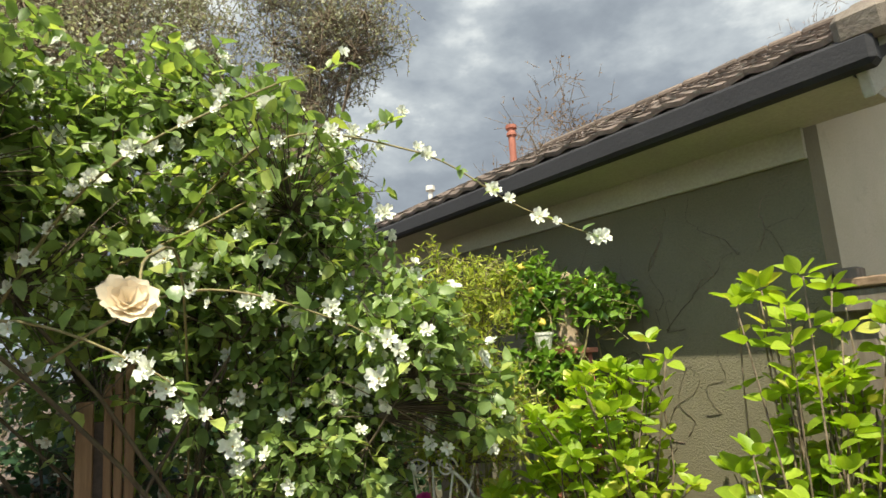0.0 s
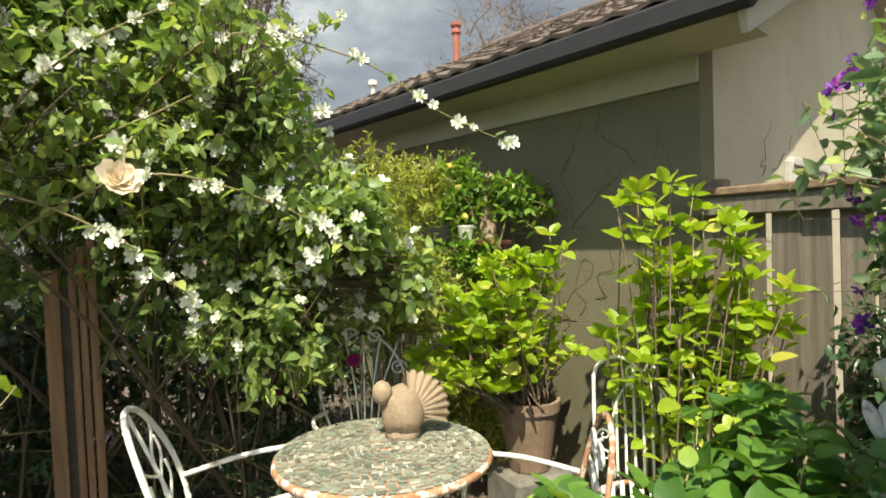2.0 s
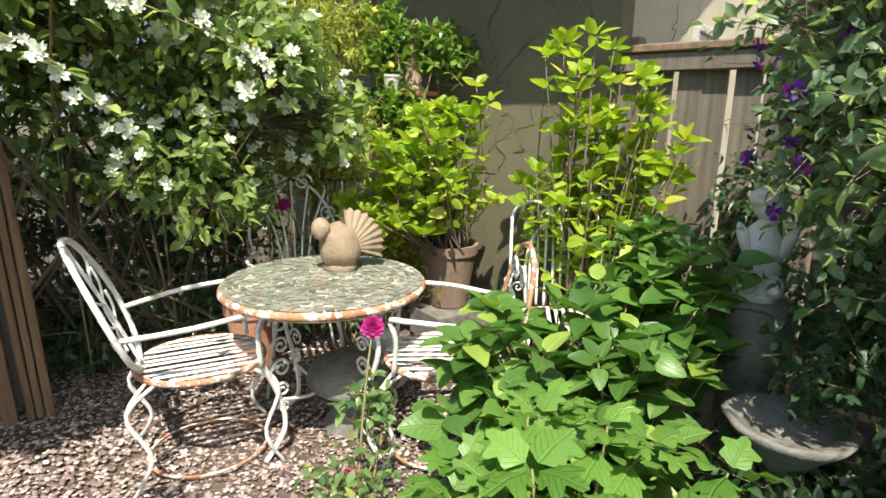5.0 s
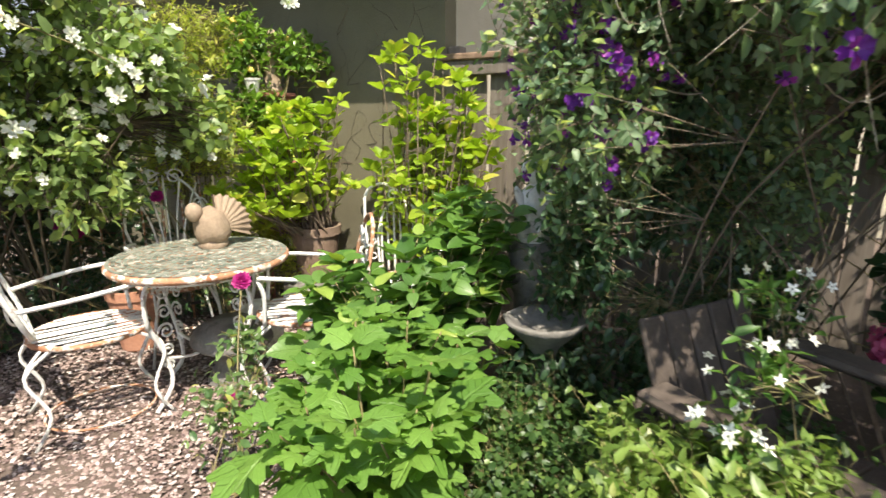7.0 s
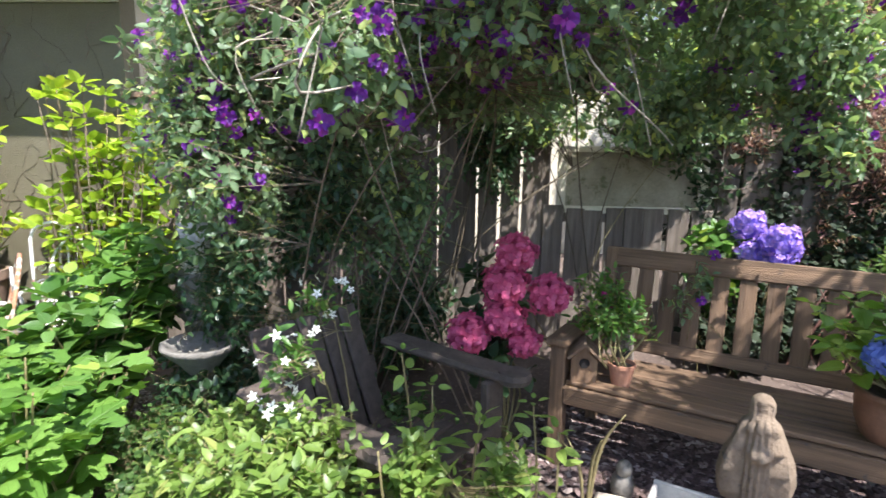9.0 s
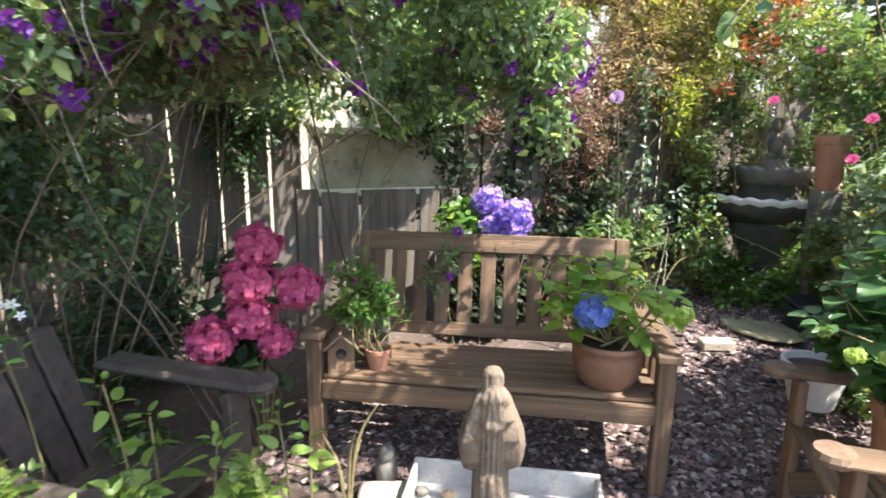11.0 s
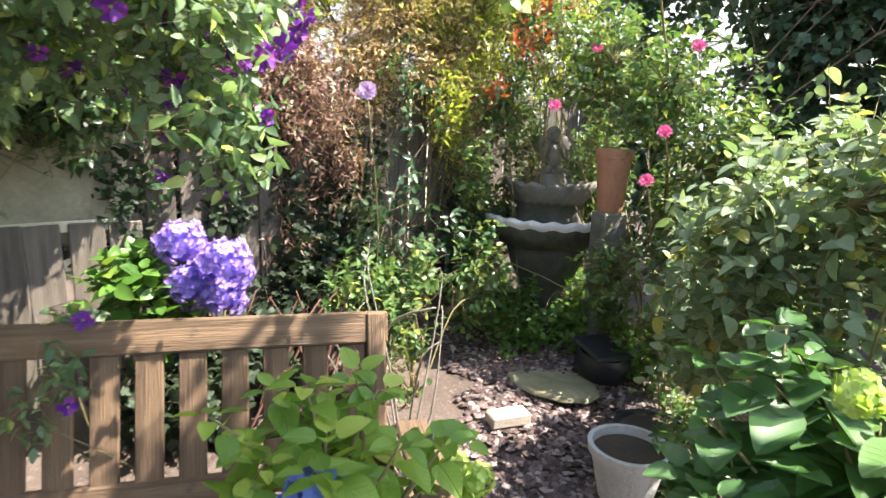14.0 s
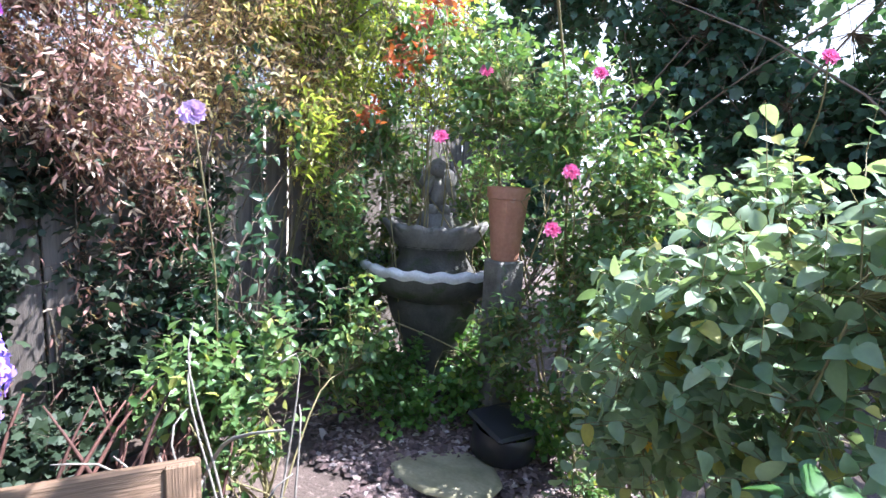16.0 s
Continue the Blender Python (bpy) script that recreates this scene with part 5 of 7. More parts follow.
iron_chair(pose(-0.5, 1.9, 0, 0, 0, 12), "white iron armchair with a leaf-shaped wire back, rusting", "leaf")
iron_chair(pose(-0.08, 2.62, 0, 0, 0, -85), "white iron chair with a fan-shaped scroll back", "fan")
iron_chair(pose(1.17, 2.02, 0, 0, 0, -112) @ Matrix.Scale(0.93, 4), "white iron chair with an arched spindle back", "arched")
iron_chair(pose(0.5, 1.7, 0, 0, 0, 168), "rusty iron chair with a scrolled back", "scroll")


def build_table():
    tb = thing("mosaic_table", Matrix.Translation((0.02, 1.95, 0)), "round iron table with a worn mosaic top and scrolled legs", "table")
    part("tabletop", Geo().lathe([(0.001, 0.735), (0.425, 0.735), (0.44, 0.73), (0.445, 0.715), (0.435, 0.7), (0.41, 0.705), (0.001, 0.71)], 40), RUST, tb, "rust-stained round top", smooth=True)
    rng = np.random.default_rng(4)
    v, f = [], []
    for r in np.arange(0.03, 0.42, 0.026):
        k = max(5, int(2 * math.pi * r / 0.04))
        for j in range(k):
            a0 = 2 * math.pi * (j + 0.08) / k + r * 9
            a1 = a0 + 2 * math.pi * 0.84 / k
            z = 0.738 + rng.uniform(0, 0.003)
            b = len(v)
            for rr in (r - 0.011, r + 0.011):
                for aa in (a0, a1):
                    v.append((rr * math.cos(aa), rr * math.sin(aa), z))
            f.append((b, b + 2, b + 3, b + 1))
    tagged(part("mosaic_pieces", Geo().add(v, f), MOSAIC, tb, "grey-green mosaic pieces"), kind="stuff")
    for i in range(4):
        a = 0.6 + i * math.pi / 2
        c, s = math.cos(a), math.sin(a)
        wire(tb, "leg", [(0.3 * c, 0.3 * s, 0.7), (0.34 * c, 0.34 * s, 0.5), (0.26 * c, 0.26 * s, 0.28), (0.24 * c, 0.24 * s, 0.12), (0.34 * c, 0.34 * s, 0.0)], 0.012, k=18)
        for h, r in ((0.6, 0.05), (0.5, 0.04), (0.4, 0.045), (0.3, 0.035), (0.22, 0.03)):
            wire(tb, "leg_scroll", scroll((0.24 * c, 0.24 * s, h), r, 1.5, (c, s, 0), (0, 0, 1)), 0.006, k=20)
        wire(tb, "brace", [(0.26 * c, 0.26 * s, 0.26), (0.1 * c, 0.1 * s, 0.22), (0.0, 0.0, 0.24)], 0.008)
    part("apron_ring", Geo().tube(np.stack([0.37 * np.cos(np.linspace(0, 6.2832, 41)[:-1]), 0.37 * np.sin(np.linspace(0, 6.2832, 41)[:-1]), np.full(40, 0.68)], 1), 0.008, 5, True), WHITEIRON, tb, smooth=True)


build_table()


def blob(g, c, r, m=Matrix(), sub=2, rough=0.06, seed=0):
    bm = bmesh.new()
    bmesh.ops.create_icosphere(bm, subdivisions=sub, radius=1.0)
    for q in bm.verts:
        q.co *= 1 + rough * noise.noise(q.co * 2.3 + Vector((seed, 0, 0)))
    bmesh.ops.scale(bm, vec=r, verts=bm.verts)
    bmesh.ops.transform(bm, matrix=Matrix.Translation(c) @ m, verts=bm.verts)
    return g.take(bm)


def solo(name, geo, material, m, label, category, smooth=True, kind=""):
    ob = part(name, geo, material, None, label, smooth, m)
    return tagged(ob, label, category, "", kind)


# carved bird on the table: plump body, small head, one broad fluted tail


def carved_bird():
    g = Geo()
    blob(g, (0, 0, 0.1), (0.09, 0.095, 0.105), Matrix(), 3, 0.16, 2)
    blob(g, (-0.085, -0.02, 0.19), (0.042, 0.04, 0.05), Matrix(), 2, 0.1, 3)
    g.lathe([(0.07, 0.0), (0.078, 0.02), (0.055, 0.05), (0.001, 0.06)], 12)
    rim = 37
    v = []
    for side in (-1, 1):
        v.append((0.03, side * 0.03, 0.1))
        for k in range(rim):
            a = -0.35 + 2.0 * k / (rim - 1)
            rr = 0.165 + 0.007 * math.cos(k * 2 * math.pi / 4)
            v.append((0.03 + rr * math.cos(a), side * (0.016 + 0.005 * math.cos(k * 2 * math.pi / 4)), 0.1 + rr * math.sin(a)))
    f = []
    for k in range(1, rim):
        f += [(0, k, k + 1), (rim + 1, rim + 2 + k, rim + 1 + k)]
        f += [(k, rim + 1 + k, rim + 2 + k), (k, rim + 2 + k, k + 1)]
    return g.add(v, f)


g = carved_bird()
solo("carved_bird", g, TANSTONE, pose(0.1, 2.1, 0.74, 0, 0, 10) @ Matrix.Scale(1.05, 4), "tan carved stone bird with a fanned tail on the table", "statue")
# stone mushroom seat under the table and a pale stone ball
g = Geo().lathe([(0.001, 0.36), (0.12, 0.345), (0.2, 0.29), (0.22, 0.24), (0.2, 0.22), (0.1, 0.2), (0.09, 0.1), (0.14, 0.0)], 20, 0.05, 7)
solo("stone_mushroom", g, STONE, pose(0.13, 2.0, 0, 3, 2, 0), "grey stone mushroom-shaped garden seat under the table", "ornament")
g = Geo().lathe([(0.06, 0.0), (0.13, 0.06), (0.15, 0.16), (0.12, 0.27), (0.05, 0.33), (0.001, 0.34)], 20, 0.02, 5)
solo("stone_urn", g, PALESTONE, pose(0.32, 2.3, 0, 0, 3, 0), "pale stone urn standing on the gravel", "urn")


def pot(name, m, r, h, material, label, rim=0.02, soil=True, group=""):
    ob = thing(name, m, label, "pot", group)
    part("body", Geo().lathe([(0.001, 0.0), (r * 0.62, 0.0), (r * 0.66, 0.01), (r * 0.92, h * 0.8), (r * 0.93, h * 0.84), (r, h * 0.85), (r * 1.02, h), (r * 0.9, h), (r * 0.86, h * 0.8)], 26), material, ob, smooth=False)
    if soil:
        part("soil", Geo().lathe([(0.001, h * 0.86), (r * 0.5, h * 0.87), (r * 0.89, h * 0.85)], 20), SOIL, ob, smooth=True)
    return ob


pot("brown_pot", pose(0.87, 2.97, 0.22), 0.19, 0.42, OLDPOT, "large old brown clay pot on a stone block")
solo("stone_block", Geo().box((0.4, 0.36, 0.22), Matrix.Translation((0, 0, 0.11)), 0.02), STONE, pose(0.87, 2.97, 0, 0, 0, 20), "rough grey stone block under a pot", "block", False)
pot("clay_pot", pose(-0.35, 2.75, 0), 0.16, 0.4, TERRACOTTA, "terracotta pot behind the iron table")

# ---- saint statue on a post by the lemon tree ----
g = Geo().lathe([(0.001, 0), (0.075, 0), (0.08, 0.03), (0.06, 0.05), (0.066, 0.12), (0.055, 0.22), (0.062, 0.3), (0.05, 0.35), (0.022, 0.375), (0.02, 0.385)], 16, 0.07, 5)
blob(g, (0, 0, 0.42), (0.036, 0.038, 0.045))
blob(g, (0.03, -0.05, 0.26), (0.025, 0.06, 0.03), Matrix.Rotation(0.5, 4, "X"))
blob(g, (-0.035, -0.045, 0.28), (0.024, 0.055, 0.028), Matrix.Rotation(0.4, 4, "X"))
solo("robed_statue", g, TANSTONE, pose(0.72, 3.42, 1.6, 0, 3, 0), "brown stone robed figure on a bracket by the lemon tree", "statue")
stand = thing("statue_stand", pose(0.72, 3.42, 0), "rough red-brown wooden stand carrying the robed statue", "stand")
part("shelf", Geo().box((0.3, 0.2, 0.03), Matrix.Translation((0, 0, 1.585)), 0.005), BRICKRED, stand)
for dx, dy in ((-0.12, -0.06), (0.12, -0.06), (0.12, 0.06), (-0.12, 0.06)):
    part("leg", Geo().tube([(dx, dy, 0), (dx * 0.95, dy, 0.8), (dx * 0.9, dy, 1.57)], 0.014, 6), BRICKRED, stand, smooth=True)
pot("white_flowerpot", pose(0.56, 3.33, 1.6), 0.06, 0.1, PALESTONE, "small white flowerpot next to the statue")

# ---- white cherub among the clematis ----
g = Geo().lathe([(0.09, 0.0), (0.1, 0.04), (0.07, 0.06), (0.075, 0.14), (0.085, 0.22), (0.07, 0.32), (0.03, 0.36)], 14)
blob(g, (0, 0, 0.42), (0.068, 0.07, 0.072))
blob(g, (-0.02, -0.01, 0.45), (0.07, 0.065, 0.05))
for sx in (-1, 1):
    blob(g, (sx * 0.08, -0.03, 0.26), (0.028, 0.035, 0.09), Matrix.Rotation(0.4 * sx, 4, "Y"))
    blob(g, (sx * 0.05, -0.08, 0.08), (0.04, 0.09, 0.045))
solo("cherub_statue", g, PALESTONE, pose(1.5, 1.1, 0.82, 0, 0, -40) @ Matrix.Scale(0.8, 4), "white seated stone cherub half hidden by clematis", "statue")
g = Geo().lathe([(0.14, 0), (0.15, 0.05), (0.1, 0.1), (0.09, 0.55), (0.13, 0.62), (0.12, 0.78), (0.12, 0.82), (0.001, 0.82)], 16)
solo("stone_pedestal", g, STONE, pose(1.5, 1.1, 0), "grey stone pedestal carrying the cherub", "pedestal")
g = Geo().lathe([(0.1, 0), (0.06, 0.08), (0.055, 0.42), (0.1, 0.48), (0.16, 0.54), (0.18, 0.57, 1.0), (0.165, 0.575, 1.0), (0.1, 0.54), (0.001, 0.53)], 32, 0.03, 8)
solo("stone_birdbath", g, STONE, pose(1.3, 0.72, 0), "pale stone birdbath with a scalloped rim among ivy", "birdbath")

plant("young_shoots", "bright young leafy shoots near the leaning post", "plant", [(-1.7, 0.8, 0)],
    [(-0.78, 0.85, 1.3, 0.08, 0.06, 0.07), (-0.9, 0.9, 1.05, 0.06, 0.06, 0.1)], OVATE, L_LIME, 0.085, 5, 6, 0.14, 0.3, 0.3, -2.0, 2.0, 3, 0.005, seed=96)
plant("fence_vine", "dark leafy vine clinging to the board fence", "vine", [(2.3, 1.5, 0), (2.9, 0.7, 0), (3.5, 0.0, 0)],
    [(2.1, 1.75, 0.8, 0.2, 0.3, 0.8), (2.45, 1.2, 1.3, 0.2, 0.35, 0.4), (2.8, 0.8, 0.5, 0.3, 0.4, 0.4), (3.2, 0.35, 1.45, 0.25, 0.3, 0.3), (2.5, 0.7, 0.4, 0.5, 0.4, 0.4), (1.4, 0.62, 0.85, 0.2, 0.3, 0.35), (1.35, 0.75, 0.35, 0.3, 0.35, 0.25), (1.75, 0.5, 1.2, 0.3, 0.4, 0.4), (1.65, 0.35, 0.45, 0.35, 0.35, 0.35), (1.6, 0.95, 1.45, 0.2, 0.25, 0.3), (3.9, -0.6, 1.65, 0.25, 0.3, 0.3), (3.5, -0.1, 1.75, 0.3, 0.35, 0.2), (3.6, -0.15, 1.72, 0.4, 0.4, 0.18), (3.2, 0.4, 1.75, 0.35, 0.35, 0.25)], OVATE, L_IVY, 0.065, 2900, 6, 0.18, 0.0, 0.4, -0.6, 2.0, 12, 0.005, seed=97)

# ---- bench corner ----
BENCH = pose(2.475, -1.32, 0, 0, 0, -80.8)


def plank(parent, name, size, at, turn=(0, 0, 0), material=None, label="", bevel=0.006):
    m = pose(*at, *turn)
    return part(name, Geo().box(size, Matrix(), bevel), material or TEAKS[int(np.argmax(size))], parent, label, m=m)


def build_bench():
    b = thing("garden_bench", BENCH, "weathered brown slatted wooden garden bench, sun-streaked", "bench")
    w = 1.56
    for sx in (-1, 1):
        x = sx * (w / 2 - 0.035)
        plank(b, "front_leg", (0.07, 0.07, 0.6), (x, 0.02, 0.3))
        plank(b, "back_leg", (0.06, 0.06, 0.62), (sx * 0.69 - 0.03, 0.55, 0.28), (-4, 0, 0))
        plank(b, "back_post", (0.06, 0.05, 0.56), (sx * 0.67 - 0.03, 0.628, 0.69), (-14, 0, 0))
        plank(b, "arm", (0.1, 0.62, 0.035), (x, 0.27, 0.618), (0, 0, 0))
        plank(b, "side_rail", (0.035, 0.5, 0.08), (x, 0.28, 0.37))
        for k in range(3):
            plank(b, "arm_slat", (0.025, 0.05, 0.19), (x, 0.13 + k * 0.13, 0.505), bevel=0.004)
    plank(b, "front_rail", (w - 0.14, 0.035, 0.09), (0, 0.0, 0.365))
    plank(b, "back_rail", (1.36, 0.035, 0.07), (-0.03, 0.58, 0.47), (-14, 0, 0))
    plank(b, "top_rail", (1.4, 0.035, 0.1), (-0.02, 0.685, 0.915), (-14, 0, 0))
    for k in range(6):
        plank(b, "seat_slat", (w - 0.08 if k else w - 0.15, 0.072, 0.022), (0, 0.035 + k * 0.092, 0.424 - 0.006 * k + random.uniform(-0.003, 0.002)), (random.uniform(-3, 3), 0, random.uniform(-0.2, 0.2)), bevel=0.005)
    n = 11
    for k in range(n):
        x = -0.63 + k * 1.2 / (n - 1)
        plank(b, "back_slat", (0.078, 0.018, 0.38), (x, 0.632, 0.68), (-14, 0, random.uniform(-0.6, 0.6)), bevel=0.004)
    return b


build_bench()


def armchair(m, label, lean=-22, tall=0.72, wood=None):
    c = thing("wooden_armchair", m, label, "chair", "wooden armchairs")
    for sx in (-1, 1):
        plank(c, "front_leg", (0.1, 0.035, 0.56), (sx * 0.29, 0.02, 0.28), material=wood)
        plank(c, "arm", (0.12, 0.6, 0.03), (sx * 0.32, 0.25, 0.577), (0.5, 0, 0), bevel=0.013, material=wood)
        part("arm_nose", Geo().lathe([(0.001, -0.022), (0.055, -0.02), (0.062, 0), (0.055, 0.018), (0.001, 0.02)], 14), wood or TEAK, c, m=pose(sx * 0.32, -0.05, 0.577))
        plank(c, "back_leg", (0.035, 0.75, 0.1), (sx * 0.25, 0.38, 0.22), (14, 0, 0), material=wood)
    for k in range(6):
        plank(c, "seat_slat", (0.56, 0.075, 0.02), (0, 0.03 + k * 0.085, 0.37 - k * 0.018), (-12, 0, random.uniform(-1, 1)), bevel=0.005, material=wood)
    for k in range(5):
        plank(c, "back_slat", (0.09, 0.02, tall), (-0.2 + k * 0.1, 0.62 + (0.72 - tall) * -0.18, 0.6 - (0.72 - tall) / 2), (lean, 0, (k - 2) * 1.5), bevel=0.006, material=wood)
    plank(c, "back_rail", (0.6, 0.035, 0.08), (0, 0.62, 0.46), (lean, 0, 0), material=wood)
    return c


armchair(pose(1.48, -0.64, 0, 0, 0, 2) @ Matrix.Scale(1.1, 4), "dark weathered wooden armchair half buried in plants", tall=0.5, wood=DARKWOOD)
armchair(pose(2.4, -2.53, 0, 0, 0, 180), "grey weathered wooden armchair holding a potted hydrangea", tall=0.36)

# things on and before the bench
bowl = thing("clay_pot", pose(2.7, -1.82, 0.412) @ Matrix.Diagonal((0.9, 0.9, 0.95, 1)), "round brown clay bowl of blue hydrangea on the bench", "pot")
part("body", Geo().lathe([(0.001, 0), (0.1, 0), (0.135, 0.04), (0.16, 0.1), (0.168, 0.17), (0.165, 0.2), (0.175, 0.205), (0.175, 0.23), (0.155, 0.23), (0.15, 0.18)], 30), BROWNCLAY, bowl, smooth=True)
part("soil", Geo().lathe([(0.001, 0.2), (0.09, 0.202), (0.152, 0.195)], 20), SOIL, bowl, smooth=True)
blue = leafy("blue_hydrangea", "potted hydrangea with bright leaves and one blue flower head", "hydrangea", (2.7, -1.82, 0.62), fan_stems((2.7, -1.82, 0.62), (2.66, -1.8, 0.75), (0.29, 0.33, 0.32), 20, 81, 0.66), POTLEAF, 0.105, 4, 82, pairs=4)
part("flower_head", mophead_mesh("flower_head", 0.068, 60, P_BLUE, 8, 0.7), None, blue, "clear blue mophead flower", m=pose(-0.2, 0.06, 0.19, 0, -40, 0))
for p in ((-0.1, -0.28, 0.18), (-0.12, 0.2, 0.15), (0.08, -0.25, 0.1)):
    part("flower_bud", mophead_mesh("flower_bud", 0.03, 24, P_BUD, 5), None, blue, m=pose(*p, 0, -20, 0))
pot("clay_pot", pose(2.5, -0.83, 0.42), 0.062, 0.115, TERRACOTTA, "small terracotta pot on the bench beside a birdhouse")
bush, tips, ways = plant("potted_bush", "small potted bush with narrow leaves and pink buds", "plant", [(2.5, -0.83, 0.5)],
    [(2.49, -0.78, 0.76, 0.17, 0.19, 0.13), (2.48, -0.7, 0.88, 0.13, 0.15, 0.1), (2.5, -0.66, 0.74, 0.12, 0.16, 0.1)], blade(0.36, 0.06, 0.15), L_HYD, 0.06, 220, 7, 0.1, 0.6, 0.1, -0.9, 2.0, 9, 0.005, seed=83)
bloom(bush, "bud", flower_mesh("bud", 5, 0.018, 0.5, ROUND, P_MAGENTA), tips, ways, 6, (-0.4, -0.6, 0.3), 84)

bh = thing("birdhouse", pose(2.39, -0.7, 0.43, 0, 0, -62) @ Matrix.Scale(1.15, 4), "small plain wooden birdhouse with a round hole", "birdhouse")
g = Geo()
bm = bmesh.new()
q = [bm.verts.new(c) for c in ((-0.05, 0, 0), (0.05, 0, 0), (0.05, 0, 0.1), (0, 0, 0.15), (-0.05, 0, 0.1), (-0.05, 0.09, 0), (0.05, 0.09, 0), (0.05, 0.09, 0.1), (0, 0.09, 0.15), (-0.05, 0.09, 0.1))]
bm.faces.new(q[:5])
bm.faces.new(q[5:][::-1])
for i in range(5):
    bm.faces.new((q[i], q[5 + i], q[5 + (i + 1) % 5], q[(i + 1) % 5]))
bmesh.ops.recalc_face_normals(bm, faces=bm.faces)
part("box", g.take(bm), POSTWOOD, bh)
# Near-black discs stand for the shade inside the round holes.
HOLE = surface("hole_shade", (0.012, 0.01, 0.008), (0.02, 0.017, 0.014), 5, 50, 0.95)
part("entrance", Geo().lathe([(0.001, 0.002), (0.02, 0.002), (0.021, -0.004)], 14), HOLE, bh, "near-black disc standing for the shaded entrance hole", m=pose(0, -0.002, 0.085, 90, 0, 0))
for sx in (-1, 1):
    part("roof_board", Geo().box((0.09, 0.13, 0.012), Matrix(), 0.003), TEAK, bh, m=pose(sx * 0.032, 0.04, 0.137, 0, sx * 42, 0))
lg = thing("log_birdhouse", pose(2.66, -0.77, 0.41, -5, 0, -53) @ Matrix.Scale(0.88, 4), "tall hollow log birdhouse with two round holes", "birdhouse")
part("log", Geo().lathe([(0.001, 0), (0.058, 0), (0.06, 0.1), (0.055, 0.25), (0.058, 0.38), (0.05, 0.43), (0.001, 0.44)], 12, 0.06, 3), FENCEWOOD, lg, smooth=True)
for z in (0.3, 0.14):
    part("entrance", Geo().lathe([(0.001, 0.002), (0.024, 0.002), (0.025, -0.01)], 14), HOLE, lg, m=pose(0, -0.068, z, 90, 0, 0))

tray = thing("white_tray", pose(2.2, -1.48, 0, 0, 0, -80.8), "shallow white painted wooden tray of stones", "tray")
part("base", Geo().box((0.76, 0.34, 0.02), Matrix.Translation((0, 0, 0.03)), 0.003), WHITEPAINT, tray)
for sy in (-1, 1):
    plank(tray, "side", (0.76, 0.02, 0.12), (0, sy * 0.17, 0.09), material=WHITEPAINT)
for x in (-0.37, 0.0, 0.37):
    plank(tray, "divider", (0.02, 0.32, 0.11), (x, 0, 0.085), material=WHITEPAINT)
rng0 = np.random.default_rng(88)
for i in range(10):
    g = Geo()
    blob(g, (0, 0, 0), (0.035, 0.028, 0.022), Matrix(), 1, 0.3, i)
    x, y = rng0.uniform(-0.33, 0.33), rng0.uniform(-0.12, 0.12)
    solo("stone", g, (STONE, PALESTONE, TANSTONE)[i % 3], BENCH @ Matrix.Translation((-0.02, -0.27, 0)) @ pose(x + (0.0), y, 0.06, 0, 0, i * 40), "rounded garden stone lying in the white tray", "stone")



def veiled_figure():
    """A standing figure in a long gown under a mantle that falls from the head and hangs open from the arms; faces +x."""
    segs, rings = 64, 56
    heights = [0.0, 0.05, 0.06, 0.33, 0.36, 0.5, 0.62, 0.74, 0.82, 0.865, 0.9, 0.94, 0.975, 0.993, 1.0]
    widths = [0.075, 0.075, 0.056, 0.048, 0.088, 0.098, 0.088, 0.062, 0.046, 0.031, 0.031, 0.032, 0.025, 0.013, 0.001]
    depths = [0.075, 0.075, 0.056, 0.05, 0.06, 0.062, 0.058, 0.048, 0.039, 0.03, 0.034, 0.035, 0.026, 0.013, 0.001]
    v = []
    for i in range(rings):
        q = i / (rings - 1)
        w, d = np.interp(q, heights, widths), np.interp(q, heights, depths)
        for j in range(segs):
            a = 2 * math.pi * j / segs
            front = math.cos(a)
            rr = 1 / math.sqrt((math.cos(a) / d) ** 2 + (math.sin(a) / w) ** 2)
            if 0.06 < q < 0.84:
                rr += 0.0055 * math.cos(11 * a + 3 * q) + 0.003 * math.cos(23 * a - 5 * q)
            if 0.34 < q < 0.8 and front > 0.25 + 0.7 * (q - 0.34):
                rr = min(rr, 0.043) - 0.004 + 0.004 * math.cos(15 * a)
                rr += 0.032 * math.exp(-((q - 0.66) / 0.035) ** 2) * max(0.0, front) ** 5
            if 0.885 < q < 0.96 and front > 0.75:
                rr -= 0.008
            v.append((rr * math.cos(a), rr * math.sin(a), 0.5 * q))
    f = [(i * segs + j, i * segs + (j + 1) % segs, (i + 1) * segs + (j + 1) % segs, (i + 1) * segs + j) for i in range(rings - 1) for j in range(segs)]
    return Geo().add(v, f)


g = veiled_figure()
solo("veiled_statue", g, BROWNSTONE, pose(1.8, -1.515, 0.335, 0, 0, 200), "weathered stone veiled figure on a square base beside the white tray", "statue")
g = Geo()
blob(g, (0, 0, 0.07), (0.06, 0.05, 0.08), seed=4)
blob(g, (-0.02, 0, 0.16), (0.035, 0.035, 0.04), seed=5)
solo("stone_figurine", g, STONE, pose(2.3, -0.95, 0.0, 0, 0, 30), "small mossy stone figurine under the bench", "ornament")
for p, s, r in (((2.12, -1.02), (0.3, 0.22, 0.05), 20), ((1.95, -0.98), (0.22, 0.2, 0.045), -15)):
    solo("paving_slab", Geo().box(s, Matrix.Translation((0, 0, s[2] / 2)), 0.012), PALEBRICK, pose(p[0], p[1], 0, 0, 0, r), "pale loose paving slab on the soil", "slab", False)

